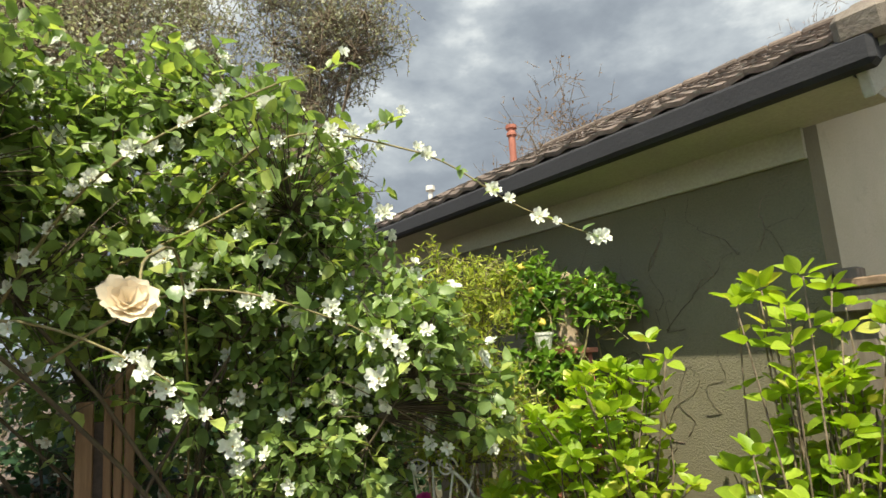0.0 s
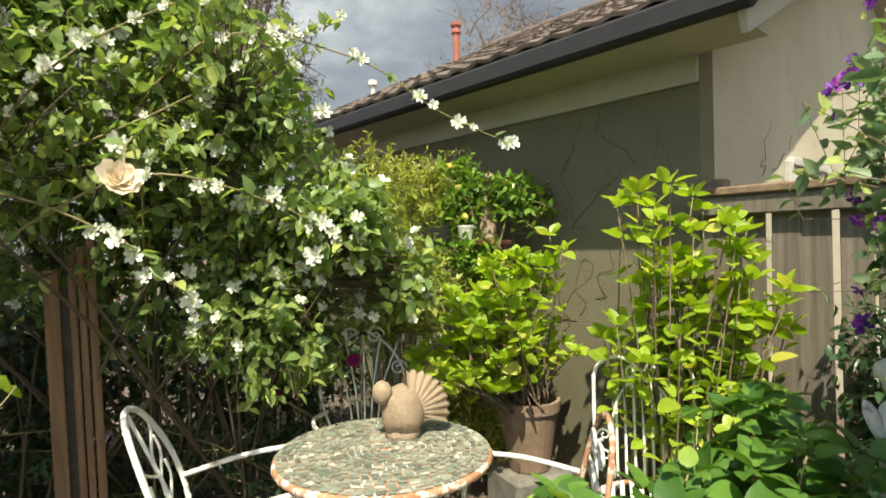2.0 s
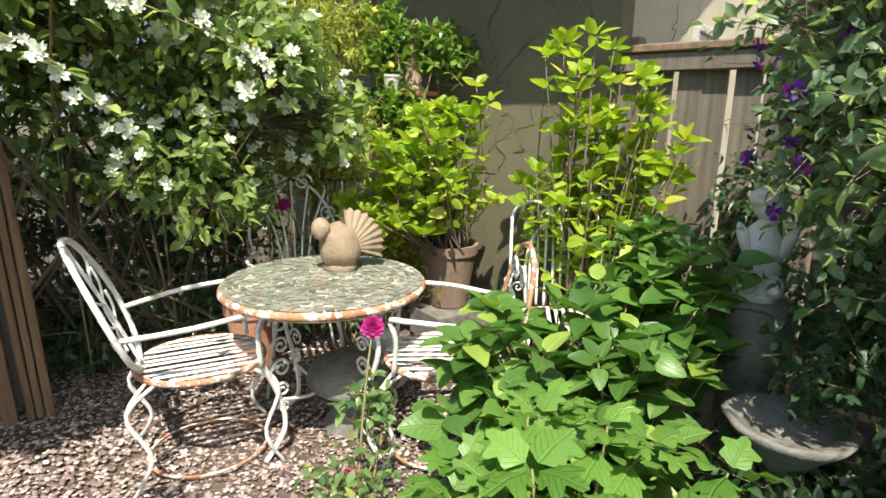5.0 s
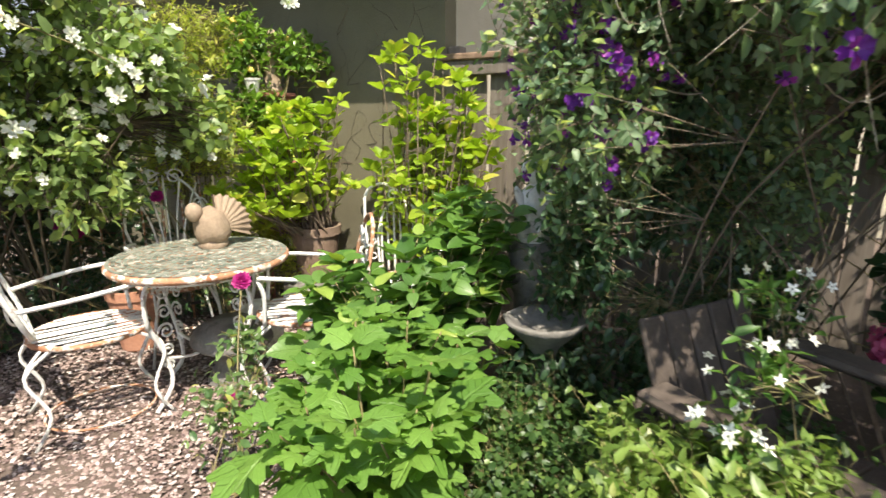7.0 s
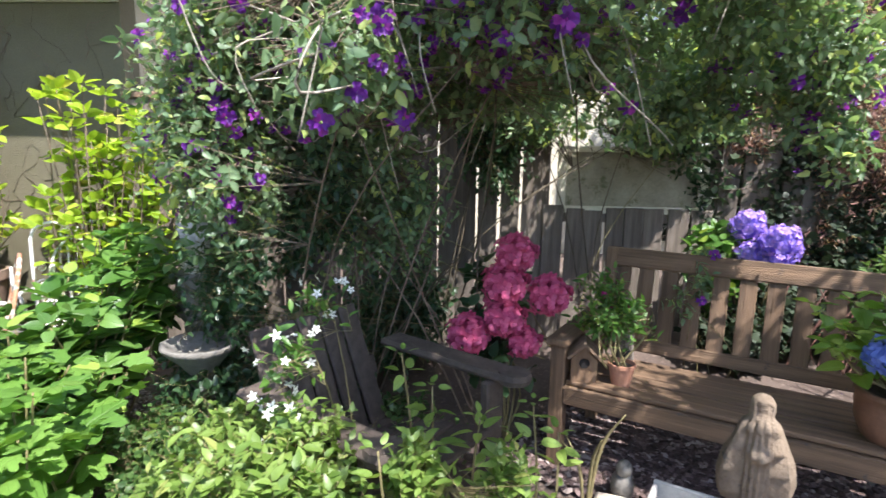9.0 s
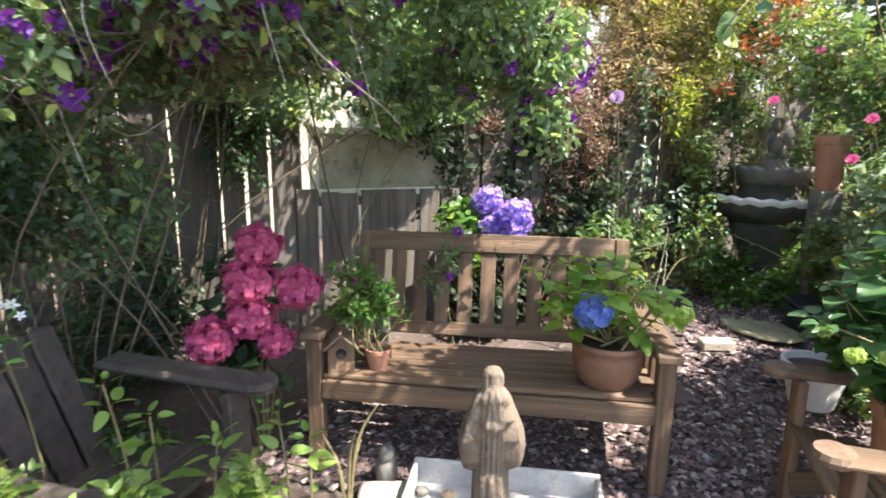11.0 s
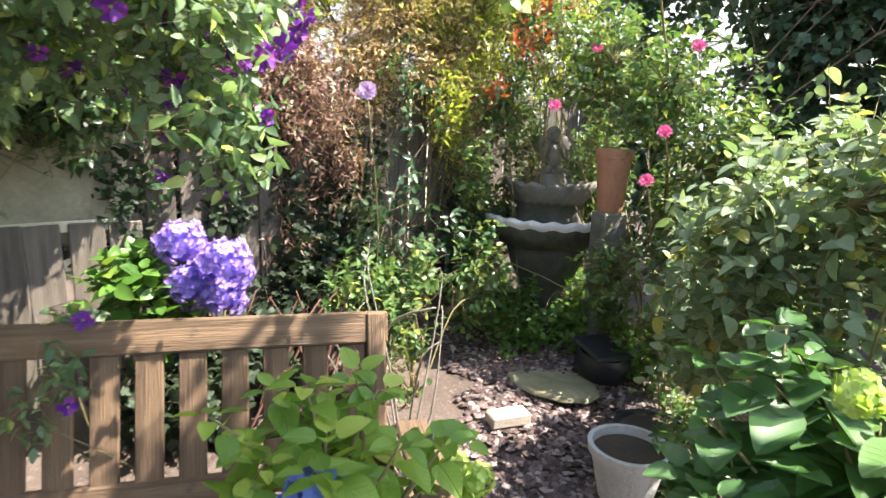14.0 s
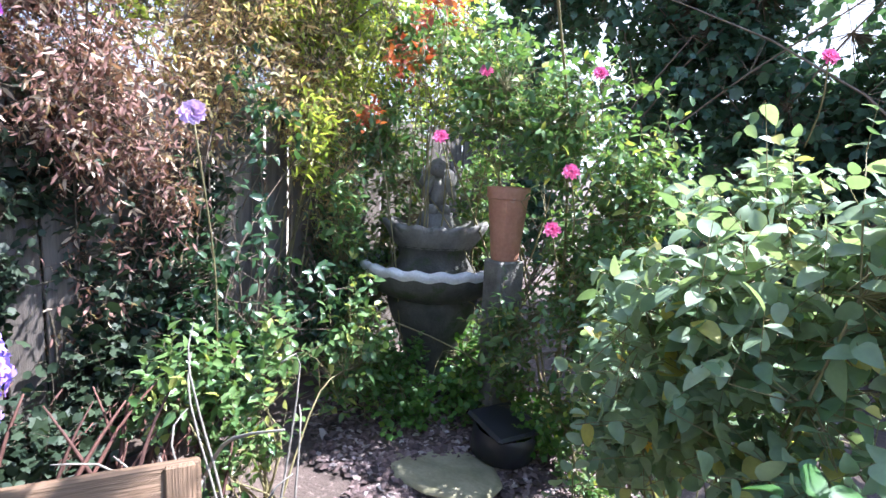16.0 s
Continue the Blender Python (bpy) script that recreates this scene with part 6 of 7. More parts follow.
# ---- flowers round the bench ----
pink, tips, ways = plant("pink_hydrangea", "shaded hydrangea with a cluster of deep pink heads", "hydrangea", [(2.4, -0.25, 0)],
    [(2.35, -0.25, 0.55, 0.25, 0.25, 0.3), (2.5, -0.15, 0.8, 0.2, 0.2, 0.2)], BROAD, L_IVY, 0.11, 60, 5, 0.12, 0.5, 0.2, -0.9, 2.0, 8, 0.008, seed=91)
PINKHEAD = mophead_mesh("flower_head", 0.1, 130, P_PINK)
for p, s in (((2.31, -0.36, 1.0), 0.95), ((2.26, -0.34, 0.86), 1.05), ((2.36, -0.52, 0.82), 0.95), ((2.23, -0.36, 0.71), 0.95), ((2.13, -0.23, 0.62), 1.0), ((2.27, -0.45, 0.6), 0.75)):
    part("flower_head", PINKHEAD, None, pink, m=Matrix.Translation(Vector(p) - Vector((2.4, -0.25, 0))) @ pose(0, 0, 0, 0, -35, 40) @ Matrix.Scale(s, 4))
lil, tips, ways = plant("lilac_hydrangea", "hydrangea with lilac-blue heads behind the bench", "hydrangea", [(4.05, -0.95, 0.15)],
    [(3.95, -0.85, 0.75, 0.25, 0.25, 0.3), (3.85, -0.8, 0.95, 0.2, 0.15, 0.15)], BROAD, L_HYD, 0.11, 70, 5, 0.12, 0.5, 0.2, -0.9, 2.0, 8, 0.008, seed=92)
LILACHEAD = mophead_mesh("flower_head", 0.1, 130, P_LILAC, 6, 1.15)
for p, s in (((3.95, -0.98, 1.03), 1.0), ((3.92, -1.17, 0.95), 1.1), ((3.92, -1.02, 0.86), 0.9), ((3.9, -1.17, 0.82), 0.85)):
    part("flower_head", LILACHEAD, None, lil, m=Matrix.Translation(Vector(p) - Vector((4.05, -0.95, 0.15))) @ pose(0, 0, 0, 0, -30, 0) @ Matrix.Scale(s, 4))
phl, tips, ways = plant("white_phlox", "white-flowered phlox with loose starry clusters", "phlox", [(1.02, -0.42, 0)],
    [(1.0, -0.45, 0.9, 0.09, 0.11, 0.1), (1.02, -0.4, 0.68, 0.1, 0.1, 0.12), (1.05, -0.38, 0.45, 0.15, 0.15, 0.2), (1.2, -0.3, 1.02, 0.1, 0.1, 0.08)], blade(0.36), L_HYD, 0.06, 80, 5, 0.14, 0.7, 0.1, -0.9, 2.0, 10, 0.005, seed=93)
STARFLOWER = flower_mesh("star_flower", 5, 0.018, 0.2, blade(0.5, 0.02, 0.05), P_WHITE)
bloom(phl, "star_flower", STARFLOWER, tips, ways, 34, (-0.5, -0.6, 0.2), 94, inside=lambda p: p[2] > 0.6)
lily = thing("yellow_leafed_shoot", Matrix.Translation((1.95, -0.95, 0)), "tall pale shoot with yellowing strap leaves", "plant")
for k in range(5):
    a = k * 1.3
    e = (0.12 * math.cos(a), 0.12 * math.sin(a), 0.34 + 0.05 * k)
    part("blade", Geo().tube(curve([(0, 0, 0), (e[0] * 0.3, e[1] * 0.3, e[2] * 0.7), e], 10), [0.005, 0.008, 0.002], 4), STEM, lily, smooth=True)

# ---- fountain and the far path ----
FX, FY = 5.14, -2.89
fz = ground_z(FX, FY)
ft = thing("stone_fountain", pose(FX, FY, fz) @ Matrix.Scale(1.05, 4), "tiered grey stone fountain with scalloped basins and a cherub", "fountain")
# Tree shade is put into this darker stone; its green spots are moss.
DARKSTONE = surface("shaded_mossy_stone", (0.045, 0.043, 0.036), (0.13, 0.125, 0.1), 7, 80, 0.85, 0, 0.6, spot=(0.05, 0.065, 0.03), spot_scale=8, spot_at=0.55)
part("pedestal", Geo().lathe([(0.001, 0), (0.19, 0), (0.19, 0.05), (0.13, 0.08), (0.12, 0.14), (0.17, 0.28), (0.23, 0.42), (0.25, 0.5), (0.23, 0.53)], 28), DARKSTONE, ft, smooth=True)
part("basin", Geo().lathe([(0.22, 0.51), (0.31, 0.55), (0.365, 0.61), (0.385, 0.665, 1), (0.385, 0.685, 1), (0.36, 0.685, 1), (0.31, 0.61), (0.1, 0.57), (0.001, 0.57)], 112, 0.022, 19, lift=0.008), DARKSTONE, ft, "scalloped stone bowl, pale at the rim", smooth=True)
part("basin_lip", Geo().lathe([(0.387, 0.66, 1), (0.402, 0.685, 1), (0.392, 0.708, 1), (0.36, 0.706, 1), (0.35, 0.684, 1)], 112, 0.022, 19, lift=0.008), PALESTONE, ft, "pale worn scalloped lip", smooth=True)
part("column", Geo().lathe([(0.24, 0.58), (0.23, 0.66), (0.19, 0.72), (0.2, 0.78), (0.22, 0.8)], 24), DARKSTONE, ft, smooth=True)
part("upper_basin", Geo().lathe([(0.21, 0.79), (0.25, 0.84), (0.275, 0.89, 1), (0.28, 0.915, 1), (0.255, 0.915, 1), (0.2, 0.87), (0.001, 0.86)], 90, 0.035, 15, lift=0.008), STONE, ft, smooth=True)
part("neck", Geo().lathe([(0.12, 0.858), (0.1, 0.92), (0.09, 0.95), (0.09, 0.965), (0.001, 0.97)], 16), STONE, ft, smooth=True)
g = Geo()
blob(g, (0, 0, 1.07), (0.055, 0.055, 0.09))
blob(g, (0, 0, 1.2), (0.05, 0.05, 0.055))
for sx in (-1, 1):
    blob(g, (-0.03, sx * 0.06, 1.1), (0.03, 0.025, 0.07), Matrix.Rotation(0.5 * sx, 4, "X"))
    blob(g, (-0.04, sx * 0.035, 0.98), (0.05, 0.03, 0.035))
    blob(g, (0.04, sx * 0.07, 1.14), (0.015, 0.05, 0.06))
part("cherub", g, STONE, ft, smooth=True)

tp = pot("tall_clay_pot", pose(4.66, -3.12, 1.13), 0.105, 0.36, TERRACOTTA, "tall terracotta pot on a plinth by the fountain", soil=True)
solo("brick_plinth", Geo().box((0.15, 0.15, 1.13 - 0.27), Matrix.Translation((0, 0, (1.13 - 0.27) / 2)), 0.01), STONE, pose(4.66, -3.12, 0.27, 0, 0, 10), "dark stone plinth under the tall clay pot", "plinth", False)
for p, s, r, mat, lab in (((3.96, -2.45), (0.2, 0.1, 0.06), 15, PALEBRICK, "loose pale brick lying on the mulch path"), ):
    solo("loose_brick", Geo().box((s[1], s[0], s[2]), Matrix.Translation((0, 0, s[2] / 2)), 0.008), mat, pose(p[0], p[1], ground_z(*p), 0, 0, r), lab, "brick", False)
g = Geo().lathe([(0.001, 0.024), (0.2, 0.022), (0.225, 0.014), (0.23, 0.0)], 11, 0.14, 3)
solo("flagstone", g, FLAGSTONE, pose(4.3, -2.74, ground_z(4.3, -2.74) - 0.003, 0, 0, 40) @ Matrix.Diagonal((1.25, 0.85, 1, 1)), "mossy yellow flagstone set in the path", "flagstone")
bx = thing("irrigation_box", pose(4.38, -3.05, ground_z(4.38, -3.05), 0, -8, 15), "black plastic irrigation valve box on the ground", "valve box")
part("body", Geo().lathe([(0.12, 0), (0.15, 0.02), (0.15, 0.13), (0.14, 0.15)], 22), PLASTIC, bx, smooth=True)
part("lid", Geo().box((0.27, 0.27, 0.03), Matrix.Translation((0, 0, 0.165)), 0.014), PLASTIC, bx)
for p, r, h, mat, nm, lab in (((3.5, -2.85), 0.16, 0.24, PALESTONE, "white_pot", "white round pot with a thick rim beside the path"), ((3.79, -3.09), 0.17, 0.1, PLASTIC, "black_pot", "wide black plastic pot full of pebbles")):
    pot(nm, pose(p[0], p[1], ground_z(*p)), r, h, mat, lab)
pot("dark_tub", pose(4.4, -1.36, ground_z(4.4, -1.36)), 0.2, 0.2, PLASTIC, "wide dark tub below the dry climber")

L_RUSSET = leaf_material("russet_dry_leaf", (0.12, 0.055, 0.045), (0.38, 0.21, 0.16), (0.6, 0.46, 0.34), rough=0.7, share=0.2, glow=0.3)
plant("russet_climber", "climber with masses of dry russet leaves over the fence", "vine", [(4.6, -1.2, 0.25), (4.5, -0.9, 0.2)],
    [(4.75, -1.15, 1.75, 0.35, 0.5, 0.55), (4.6, -0.9, 2.3, 0.5, 0.6, 0.4), (4.6, -1.35, 1.65, 0.3, 0.4, 0.35), (4.45, -0.8, 1.9, 0.3, 0.35, 0.4), (4.4, -0.75, 1.55, 0.2, 0.3, 0.25), (4.75, -1.65, 1.35, 0.2, 0.3, 0.35), (4.8, -1.15, 1.0, 0.25, 0.5, 0.4)], NARROW, L_RUSSET, 0.055, 4200, 7, 0.18, -0.3, 0.6, -0.35, 2.0, 14, 0.007, DARKSTEM, seed=101, flat=0.2)
plant("dry_climber", "climber with sunlit golden dry leaves over the fence", "vine", [(5.0, -1.9, 0.3), (4.8, -1.6, 0.25)],
    [(5.05, -1.75, 1.8, 0.3, 0.4, 0.65), (5.25, -2.2, 1.6, 0.22, 0.3, 0.7), (5.2, -1.9, 2.4, 0.4, 0.5, 0.4), (5.25, -2.15, 1.9, 0.2, 0.25, 0.5), (4.95, -2.0, 1.3, 0.16, 0.18, 0.5)], NARROW, L_DRY, 0.05, 3400, 7, 0.2, -0.3, 0.6, -0.4, 2.0, 14, 0.006, BARK, seed=131, flat=0.2)
plant("evergreen_climber", "dark green climber under the dry leaves on the fence", "vine", [(4.7, -1.3, 0.25)],
    [(5.2, -2.25, 0.9, 0.2, 0.3, 0.5), (4.95, -1.7, 0.8, 0.25, 0.4, 0.4), (4.9, -1.75, 1.0, 0.25, 0.45, 0.6), (5.1, -1.9, 1.1, 0.3, 0.4, 0.5), (4.3, -0.55, 1.3, 0.2, 0.25, 0.3), (4.85, -1.95, 1.35, 0.15, 0.22, 0.55), (4.8, -1.9, 0.7, 0.15, 0.25, 0.3), (4.58, -1.98, 1.3, 0.14, 0.22, 0.45), (4.6, -2.1, 1.0, 0.14, 0.2, 0.35)], OVATE, L_IVY, 0.07, 2900, 6, 0.18, 0.1, 0.3, -0.6, 2.0, 16, 0.008, BARK, seed=102)
# Near-black ivy added to stand for deep shade on fence and bank.
L_SHADEFILL = leaf_material("shade_fill_leaf", (0.012, 0.028, 0.012), (0.04, 0.065, 0.028), rough=0.6, glow=0.15)
plant("shade_fill_ivy", "near-black ivy added for deep shade on the fence behind the russet climber", "ivy", [(4.75, -1.3, 0.25)],
    [(4.5, -0.85, 1.2, 0.2, 0.4, 0.6), (4.75, -1.2, 1.0, 0.2, 0.45, 0.55), (5.0, -1.6, 1.1, 0.2, 0.4, 0.6), (4.3, -0.5, 1.2, 0.2, 0.35, 0.5), (4.65, -1.0, 1.6, 0.2, 0.4, 0.4), (4.2, -1.15, 0.45, 0.3, 0.45, 0.28), (4.6, -1.35, 0.55, 0.2, 0.4, 0.35), (3.85, -1.0, 0.35, 0.25, 0.35, 0.25)], IVY, L_SHADEFILL, 0.07, 3000, 5, 0.16, 0.1, 0.4, -0.9, 2.0, 14, 0.006, DARKSTEM, seed=132)
pl = thing("lilac_bloom_stem", Matrix.Translation((4.55, -1.75, 0.2)), "pale lilac double flower on a thin cane", "flower")
part("cane", Geo().tube(curve([(0, 0, 0), (-0.1, -0.05, 0.8), (-0.3, 0.0, 1.5)], 10), 0.004, 5), STEM, pl, smooth=True)
part("flower_head", flower_mesh("flower_head", 7, 0.048, 0.25, WAVYPETAL, P_PALE, 5, None, 0.84), None, pl, m=facing((-0.3, 0.0, 1.52), (-0.9, 0, 0.3)))
roseshrub, tips, ways = plant("green_rose_shrub", "low green rose shrub beside the path", "shrub", [(4.2, -2.0, 0.2)],
    [(4.15, -2.0, 0.55, 0.25, 0.3, 0.28), (4.25, -1.75, 0.75, 0.25, 0.3, 0.25), (3.95, -2.1, 0.4, 0.22, 0.22, 0.2), (4.3, -2.1, 0.85, 0.2, 0.2, 0.2), (4.6, -2.3, 0.7, 0.2, 0.25, 0.35)], OVATE, L_ROSE, 0.07, 420, 6, 0.14, 0.5, 0.15, -0.6, 2.0, 14, 0.006, seed=103)
part("dead_stem", Geo().tube(curve([(-0.2, 0.2, 0.3), (-0.55, 0.1, 0.6), (-0.75, -0.05, 0.72)], 8), [0.008, 0.003], 5), DRYSTEM, roseshrub, smooth=True)
GREYTWIG = surface("grey_dead_twig", (0.16, 0.14, 0.11), (0.3, 0.27, 0.22), 12, 60, 0.85)
deadsh = thing("dead_shrub", Matrix.Translation((3.62, -1.95, 0.1)), "dead grey twiggy shrub behind the bench end", "shrub")
rng0 = np.random.default_rng(104)
for k in range(11):
    e = rng0.normal(size=3) * np.array([0.16, 0.18, 0.08]) + np.array([0.0, 0.1, 0.72])
    part("twig", Geo().tube(curve([(0, 0, 0), tuple(e * 0.5 + rng0.normal(size=3) * 0.04), tuple(e), tuple(e + rng0.normal(size=3) * 0.07 + np.array([0, 0, 0.06]))], 10), [0.006, 0.004, 0.002], 5), GREYTWIG, deadsh, smooth=True)
plant("ivy_ground_cover", "dark ivy ground cover round the fountain foot", "ivy", [(4.75, -2.7, 0.25)],
    [(4.75, -2.65, 0.38, 0.3, 0.3, 0.14), (4.7, -3.05, 0.45, 0.25, 0.3, 0.2), (5.1, -2.5, 0.45, 0.3, 0.25, 0.2), (4.35, -3.2, 0.4, 0.3, 0.15, 0.2), (5.0, -3.1, 0.48, 0.3, 0.22, 0.25), (4.85, -2.6, 0.55, 0.15, 0.25, 0.2)], IVY, L_HYD, 0.05, 680, 6, 0.12, 0.4, 0.2, -0.9, 2.0, 8, 0.004, seed=105)
roses, tips, ways = plant("pink_rose_bush", "tall rose bush with pink blooms round the fountain", "rose", [(4.6, -3.4, 0.25), (5.2, -3.2, 0.3)],
    [(4.5, -3.3, 1.8, 0.4, 0.3, 0.35), (4.9, -3.1, 2.0, 0.4, 0.35, 0.4), (4.2, -3.5, 1.5, 0.35, 0.3, 0.4), (4.15, -3.35, 0.95, 0.3, 0.25, 0.4), (5.3, -2.6, 1.75, 0.3, 0.3, 0.4), (5.35, -2.75, 2.3, 0.25, 0.35, 0.2), (5.0, -2.3, 1.3, 0.2, 0.2, 0.4), (5.15, -2.45, 1.0, 0.2, 0.15, 0.3), (5.42, -2.8, 1.2, 0.15, 0.4, 0.6), (5.35, -3.25, 1.2, 0.3, 0.3, 0.6), (5.3, -2.45, 0.7, 0.2, 0.25, 0.4), (4.55, -3.5, 1.1, 0.3, 0.3, 0.4), (4.48, -3.08, 0.8, 0.2, 0.15, 0.3)], OVATE, L_ROSE, 0.065, 2500, 6, 0.17, 0.4, 0.15, -0.45, 2.0, 24, 0.007, seed=106)
ROSE = flower_mesh("rose_flower", 5, 0.035, 0.3, WAVYPETAL, P_ROSE, 5, None, 0.82)
for p in ((4.45, -2.7, 1.7), (4.7, -2.98, 2.03), (4.03, -3.1, 1.58), (4.01, -3.03, 1.36), (3.68, -3.87, 2.02), (4.3, -3.35, 2.0)):
    q = Vector(p) - roses.matrix_basis.translation
    part("rose_flower", ROSE, None, roses, "soft pink rose bloom", m=facing(q, (-0.85, 0.2, 0.4)))
    part("flower_stem", Geo().tube(curve([tuple(q), (q.x + 0.05, q.y - 0.06, q.z - 0.15), (q.x + 0.15, q.y - 0.12, q.z - 0.3)], 6), 0.003, 5), STEM, roses, smooth=True)
plant("red_leafed_shoots", "young red rose shoots in the sun above the fountain", "shrub", [(5.1, -2.75, 0.3)],
    [(5.05, -2.65, 2.15, 0.25, 0.2, 0.2), (5.0, -2.45, 1.85, 0.12, 0.12, 0.15), (4.95, -2.75, 2.35, 0.2, 0.2, 0.15)], OVATE, L_RED, 0.06, 34, 6, 0.14, 0.5, 0.2, -0.6, 2.0, 8, 0.006, seed=107)
plant("yellow_green_tree", "sunlit yellow-green tree behind the far fence", "tree", [(6.6, -2.6, 0.3), (6.8, -1.6, 0.3)],
    [(5.35, -2.15, 2.35, 0.35, 0.4, 0.35), (5.1, -1.6, 2.6, 0.3, 0.5, 0.25), (6.4, -2.4, 2.6, 0.6, 0.9, 0.7), (6.3, -1.2, 2.9, 0.6, 0.9, 0.8), (5.9, -0.2, 3.0, 0.7, 0.8, 0.8), (6.5, -3.3, 2.3, 0.5, 0.5, 0.8)], OVATE, L_FERN, 0.075, 2300, 6, 0.25, 0.2, 0.2, -0.2, 2.0, 16, 0.02, BARK, seed=108)

# ---- plants beyond the armchair ----
pot("clay_pot", pose(2.45, -2.84, 0.318, 8, 0, 0), 0.17, 0.27, TERRACOTTA, "broad terracotta pot standing on the armchair seat")
deep = leafy("potted_hydrangea", "large potted hydrangea with deep green leaves and lime buds", "hydrangea", (2.46, -2.86, 0.55), fan_stems((2.46, -2.86, 0.58), (2.5, -2.85, 0.72), (0.4, 0.42, 0.52), 46, 111, 0.62), DEEPLEAF, 0.115, 4, 112, pairs=5)
rng0 = np.random.default_rng(113)
BUD = mophead_mesh("flower_bud", 0.03, 26, P_BUD, 5)
for k in range(14):
    a, e = rng0.uniform(1.6, 4.4), rng0.uniform(0.1, 1.2)
    part("flower_bud", BUD, None, deep, m=pose(0.38 * math.cos(a) * math.cos(e), 0.38 * math.sin(a) * math.cos(e), 0.2 + 0.4 * math.sin(e)) @ Matrix.Scale(rng0.uniform(0.5, 1.1), 4))
gs, tips, ways = plant("grey_leafed_shrub", "tall grey-green leafy shrub beside the path", "shrub", [(3.1, -3.15, 0.05), (3.5, -3.3, 0.1)],
    [(3.1, -3.05, 1.3, 0.35, 0.28, 0.3), (3.35, -3.15, 1.1, 0.35, 0.28, 0.35), (2.95, -3.1, 0.95, 0.3, 0.25, 0.35), (3.65, -3.25, 0.8, 0.35, 0.3, 0.38), (2.8, -3.2, 1.45, 0.25, 0.25, 0.35), (3.5, -3.5, 1.5, 0.3, 0.25, 0.25)], serrated(0.68, 5, 0.12, 0.25), L_GREY, 0.075, 900, 5, 0.18, 0.5, 0.25, -0.1, 2.0, 18, 0.007, seed=114)
yl = flower_mesh("yellow_flower", 6, 0.025, 0.5, OVATE, P_YELLOW)
bloom(gs, "yellow_flower", yl, tips, ways, 7, (-0.6, 0.3, 0.2), 115, inside=lambda p: p[2] < 1.1)
plant("ivy_screen", "dark ivy covering the tall boundary behind the roses", "ivy", [(6.2, -5.3, 0.3), (4.6, -5.9, 0.25), (7.0, -4.3, 0.3), (3.2, -6.0, 0.1)],
    [(6.3, -5.2, 2.1, 0.8, 0.4, 1.8), (5.0, -5.9, 2.0, 0.9, 0.35, 1.8), (7.0, -4.2, 2.1, 0.4, 0.7, 1.9), (5.6, -5.6, 2.1, 0.6, 0.35, 1.8), (5.9, -5.4, 3.0, 0.7, 0.3, 0.8), (4.6, -5.8, 3.0, 0.7, 0.3, 0.7), (3.5, -6.0, 1.5, 0.9, 0.35, 1.3), (2.0, -5.9, 1.4, 0.8, 0.35, 1.2), (6.9, -4.7, 3.5, 0.9, 0.4, 0.9), (5.3, -5.8, 3.7, 1.0, 0.35, 0.8), (4.2, -5.9, 3.4, 0.8, 0.3, 0.8), (3.1, -6.0, 2.9, 0.9, 0.3, 0.9), (6.2, -5.2, 3.9, 0.7, 0.35, 0.6)], IVY, leaf_material("screen_ivy_leaf", (0.035, 0.085, 0.05), (0.12, 0.2, 0.12), rough=0.35), 0.12, 8500, 5, 0.22, 0.0, 0.5, -0.9, 2.0, 30, 0.012, BARK, seed=116)
bw = thing("boundary_wall", pose(4.6, -6.4, 0), "dark weathered timber boundary wall behind ivy", "wall")
for k in range(36):
    part("board", Geo().box((0.17, 0.025, 2.2), Matrix.Translation((-3.6 + k * 0.175, 0.004 * (k % 3), 1.2)), 0.004), FENCEWOOD, bw)
ov = thing("overhanging_rose", Matrix.Translation((3.3, -2.6, 0.1)), "long overhanging rose cane with large leaves and a red bud", "rose")
part("cane", Geo().tube(curve([(1.3, -0.85, 0.15), (1.15, -0.7, 1.7), (0.5, -0.15, 2.4), (-0.2, 0.32, 1.95), (-0.25, 0.42, 1.8)], 12), [0.008, 0.003], 5), STEM, ov, smooth=True)
lv, lf = leaf_arrays(ROUND, np.array([(-0.22, 0.36, 1.88), (-0.24, 0.4, 1.85), (-0.25, 0.42, 1.8), (-0.24, 0.38, 1.82), (-0.2, 0.3, 1.92)]), np.array([(-0.2, 0.9, -0.3), (-0.3, 0.3, -0.9), (0.0, -0.8, -0.5), (0.1, 0.5, -0.8), (-0.3, -0.6, -0.2)]), np.array([(-0.8, 0, 0.5)] * 5), np.full(5, 0.085))
part("foliage", tri_mesh("foliage", lv, lf), L_ROSE, ov)
plant("orange_leafed_branch", "branch of orange-tinted leaves reaching over the armchair", "branch", [(3.0, -3.5, 0.05)],
    [(2.35, -2.95, 1.8, 0.2, 0.15, 0.06), (2.6, -3.1, 1.85, 0.2, 0.15, 0.08)], OVATE, leaf_material("orange_leaf", (0.3, 0.16, 0.04), (0.45, 0.26, 0.07)), 0.09, 14, 5, 0.15, 0.1, 0.1, -1.5, 2.0, 3, 0.006, seed=118)

solo("stone_slab_plinth", Geo().box((0.19, 0.19, 0.335), Matrix.Translation((0, 0, 0.1675)), 0.012), STONE, pose(1.8, -1.515, 0, 0, 0, 10), "square stone base under the veiled figure", "base", False)

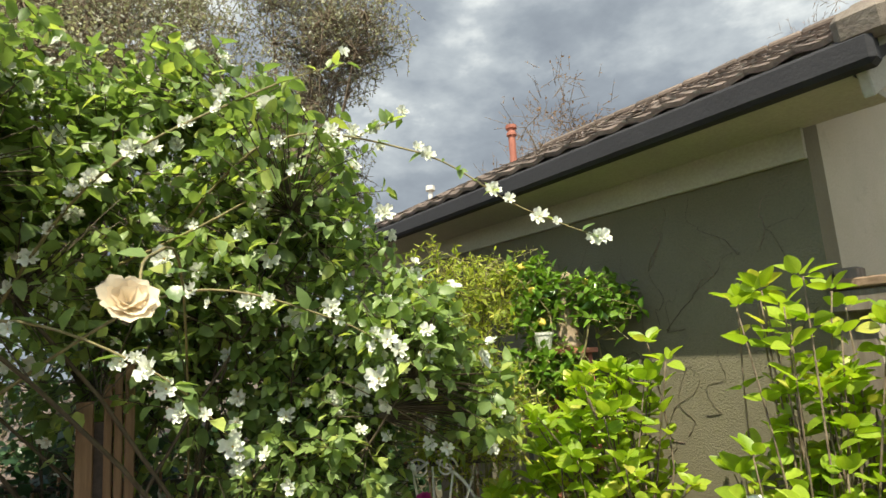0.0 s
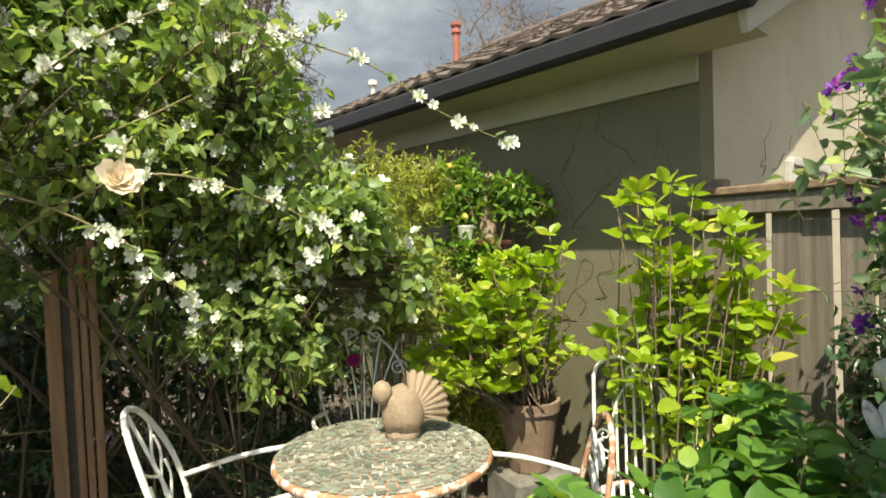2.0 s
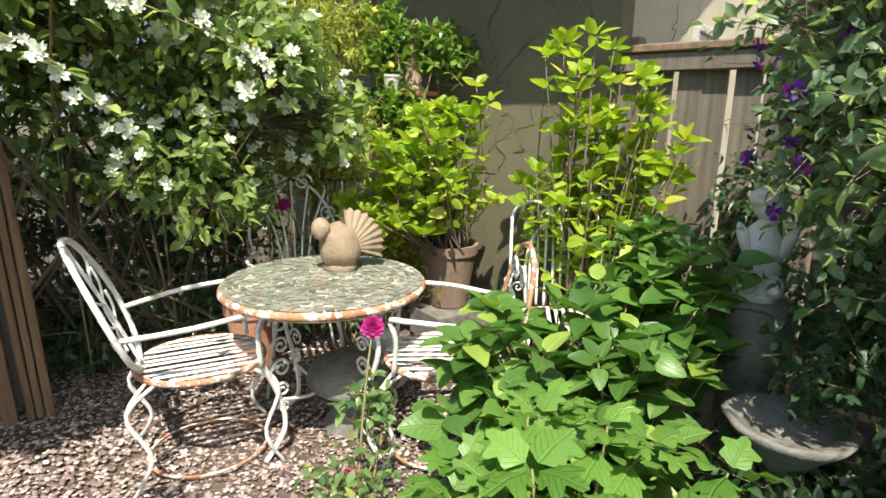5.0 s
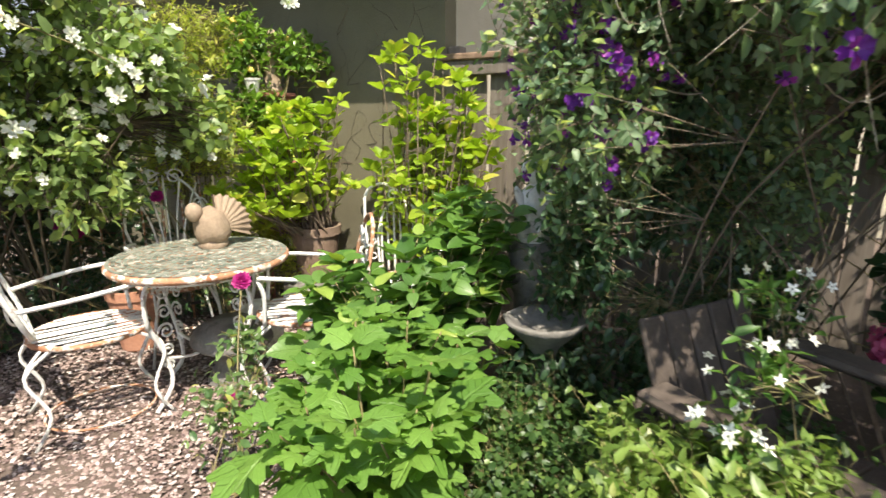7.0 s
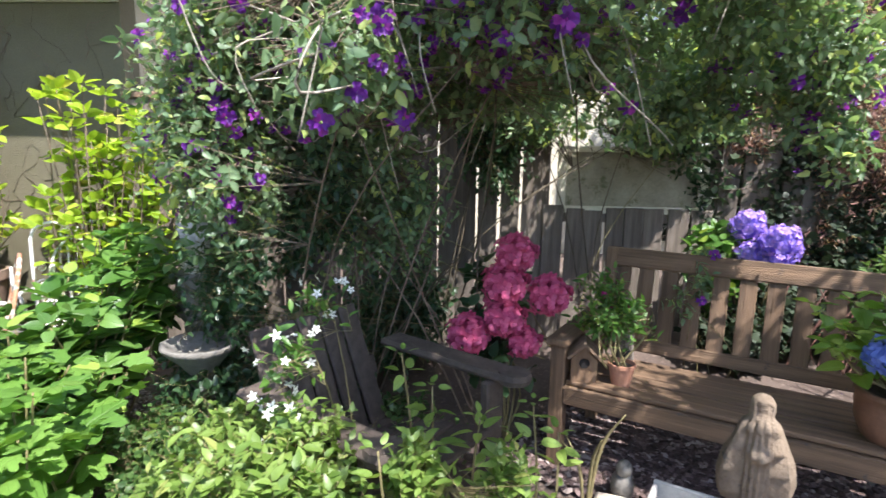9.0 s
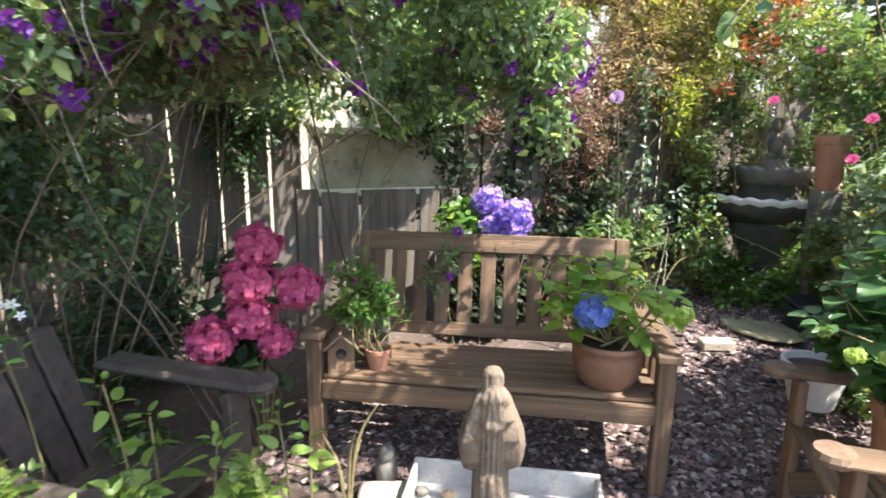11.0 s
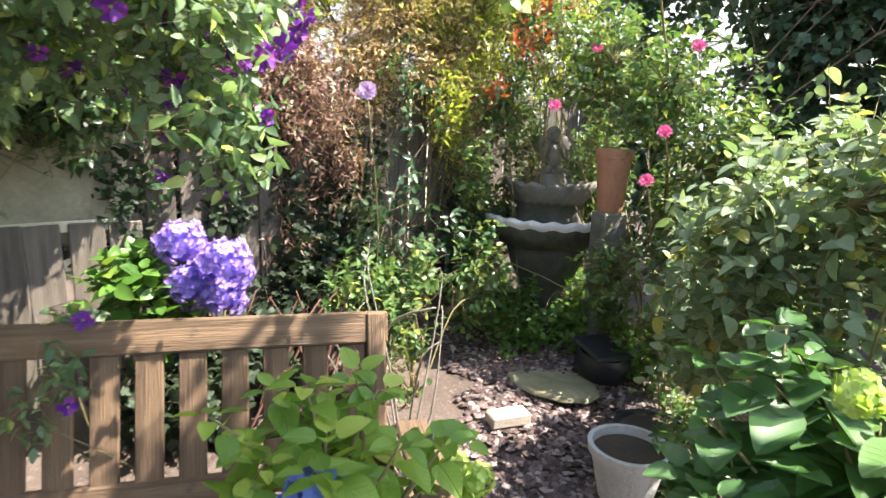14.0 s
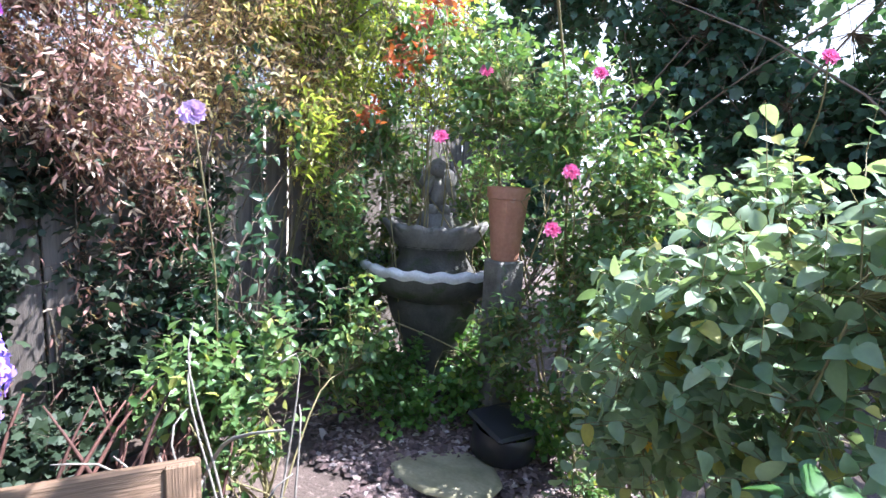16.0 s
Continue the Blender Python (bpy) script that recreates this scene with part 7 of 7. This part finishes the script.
fr = thing("dry_fronds", Matrix.Translation((4.35, -1.35, 0.18)), "red-brown dead fronds drooping down the bank", "fronds")
FROND = Geo().tube(curve([(0, 0, 0.55), (-0.12, 0.02, 0.42), (-0.25, 0.03, 0.18), (-0.33, 0.03, 0.0)], 9), [0.003, 0.009, 0.004], 4).mesh("frond", True)
FROND.materials.append(surface("dead_frond", (0.09, 0.036, 0.026), (0.23, 0.105, 0.07), 9, 60, 0.8, varied=0.5))
for k in range(90):
    part("frond", FROND, None, fr, m=pose(rng0.uniform(-0.25, 0.5), rng0.uniform(-0.45, 0.6), rng0.uniform(-0.02, 0.1), rng0.normal() * 14, rng0.normal() * 14, rng0.normal() * 30) @ Matrix.Scale(rng0.uniform(0.5, 1.05), 4))
# Tree crown out of view, added to dapple path and bench with shade.
plant("unseen_shade_tree", "unseen leafy tree added to dapple the path and bench with shade", "tree", [(2.1, -4.3, 0), (2.2, -4.3, 0)],
    [(2.2, -2.75, 2.95, 0.7, 0.35, 0.25), (1.3, -2.2, 3.0, 0.6, 0.5, 0.3), (2.5, -3.0, 3.0, 0.5, 0.3, 0.25), (2.2, -3.1, 2.95, 0.75, 0.35, 0.22)], OVATE, L_ROSE, 0.085, 1150, 5, 0.2, 0.1, 0.2, 0.0, 2.0, 14, 0.03, BARK, seed=119)

plant("path_edge_ivy", "low leafy ground cover along the path edge", "ivy", [(3.9, -3.25, 0.15)],
    [(3.95, -3.3, 0.25, 0.35, 0.2, 0.14), (3.5, -3.05, 0.25, 0.3, 0.15, 0.18), (4.2, -3.3, 0.5, 0.2, 0.15, 0.3)], OVATE, L_ROSE, 0.055, 260, 6, 0.12, 0.5, 0.2, -0.9, 2.0, 8, 0.004, seed=121)
bv, tips, ways = plant("bench_vine", "vine tendril with a purple flower trailing over the bench back", "vine", [(3.35, -0.95, 0.05)],
    [(3.05, -0.98, 0.85, 0.07, 0.09, 0.12), (2.98, -0.92, 0.72, 0.06, 0.07, 0.1), (3.15, -0.95, 0.97, 0.08, 0.12, 0.06)], OVATE, L_CLEM, 0.055, 26, 5, 0.1, -0.2, 0.4, -1.5, 2.0, 4, 0.004, seed=122)
bloom(bv, "clematis_flower", CLEMFLOWER, tips, ways, 2, (-0.9, 0, 0.2), 123, 0.6, 0.8)

plant("sunlit_climber", "sunlit yellow-green climber at the top of the fence", "vine", [(5.3, -2.0, 0.3)],
    [(5.15, -1.95, 2.3, 0.25, 0.35, 0.3), (5.25, -2.35, 2.1, 0.2, 0.3, 0.45), (5.2, -2.5, 2.65, 0.3, 0.4, 0.25), (5.05, -2.2, 1.55, 0.12, 0.15, 0.45)], NARROW, L_FERN, 0.065, 1300, 7, 0.2, 0.1, 0.3, -0.6, 2.0, 10, 0.006, seed=124, flat=0.3)


def wall_vine():
    """Leafless creeper stems, forking as they climb, clinging to the two house walls."""
    rng = np.random.default_rng(125)
    wv = thing("bare_creeper", HOUSE, "leafless brown creeper stems clinging to the stucco walls", "creeper")
    for k in range(58):
        gable = k < 16
        u = rng.uniform(0.05, 1.5) if gable else rng.uniform(-2.6, -0.15)
        z = rng.uniform(0.7, 2.1)
        drift = rng.normal() * 0.03
        pts = []
        for step in range(9):
            pts.append((0.004, u, z) if gable else (u, -0.004, z))
            u += rng.normal() * 0.05 + drift
            z = min(z + rng.uniform(-0.02, 0.11), 2.45)
        part("creeper_stem", Geo().tube(curve(pts, 22), [0.0024, 0.0018, 0.0008], 4), DARKSTEM if k % 3 else BARK, wv, smooth=True)


wall_vine()

# Canopy added to shade fence and armchair; its front blobs are out of view.
plant("arbour_shade_canopy", "dense leafy vine canopy over the arbour, partly unseen and added for shade", "vine", [(2.9, 0.6, 0), (3.6, -0.2, 0), (1.9, 0.5, 0)],
    [(2.9, 0.3, 2.08, 0.5, 0.4, 0.13), (3.35, -0.25, 2.1, 0.5, 0.4, 0.13), (3.8, -0.7, 2.1, 0.4, 0.35, 0.13), (3.72, -0.22, 1.68, 0.28, 0.35, 0.18), (1.35, -1.3, 2.4, 0.6, 0.35, 0.12), (2.2, -0.5, 2.3, 0.5, 0.5, 0.12), (3.3, 0.35, 1.72, 0.25, 0.3, 0.2), (1.55, -1.0, 2.35, 0.5, 0.4, 0.12), (3.4, 0.1, 1.72, 0.35, 0.35, 0.2), (3.8, -0.35, 1.68, 0.3, 0.35, 0.2), (4.05, -0.7, 1.75, 0.25, 0.3, 0.25), (3.45, 0.6, 2.1, 0.4, 0.4, 0.3), (3.6, -0.12, 1.62, 0.32, 0.32, 0.14), (3.35, 0.25, 1.62, 0.3, 0.3, 0.14), (3.95, -0.5, 1.58, 0.25, 0.3, 0.14)], OVATE, L_CLEM, 0.075, 3600, 6, 0.2, -0.1, 0.4, -0.9, 2.0, 9, 0.006, DARKSTEM, seed=126, flat=0.5)
# Bough beyond the view, added only to darken the post's corner.
plant("unseen_shade_bough", "unseen leafy bough of the blossoming shrub added to shade the post", "bough", [(-2.2, 1.6, 0)],
    [(-1.55, 1.4, 2.75, 0.65, 0.45, 0.22), (-1.7, 0.9, 2.85, 0.6, 0.4, 0.2), (-2.1, 1.9, 2.4, 0.5, 0.5, 0.4), (-2.0, 1.2, 1.7, 0.35, 0.35, 0.6), (-2.2, 0.5, 2.2, 0.4, 0.5, 0.6)], OVATE, L_MOCK, 0.085, 2000, 6, 0.18, 0.1, 0.25, -0.9, 2.0, 10, 0.01, DARKSTEM, seed=127)
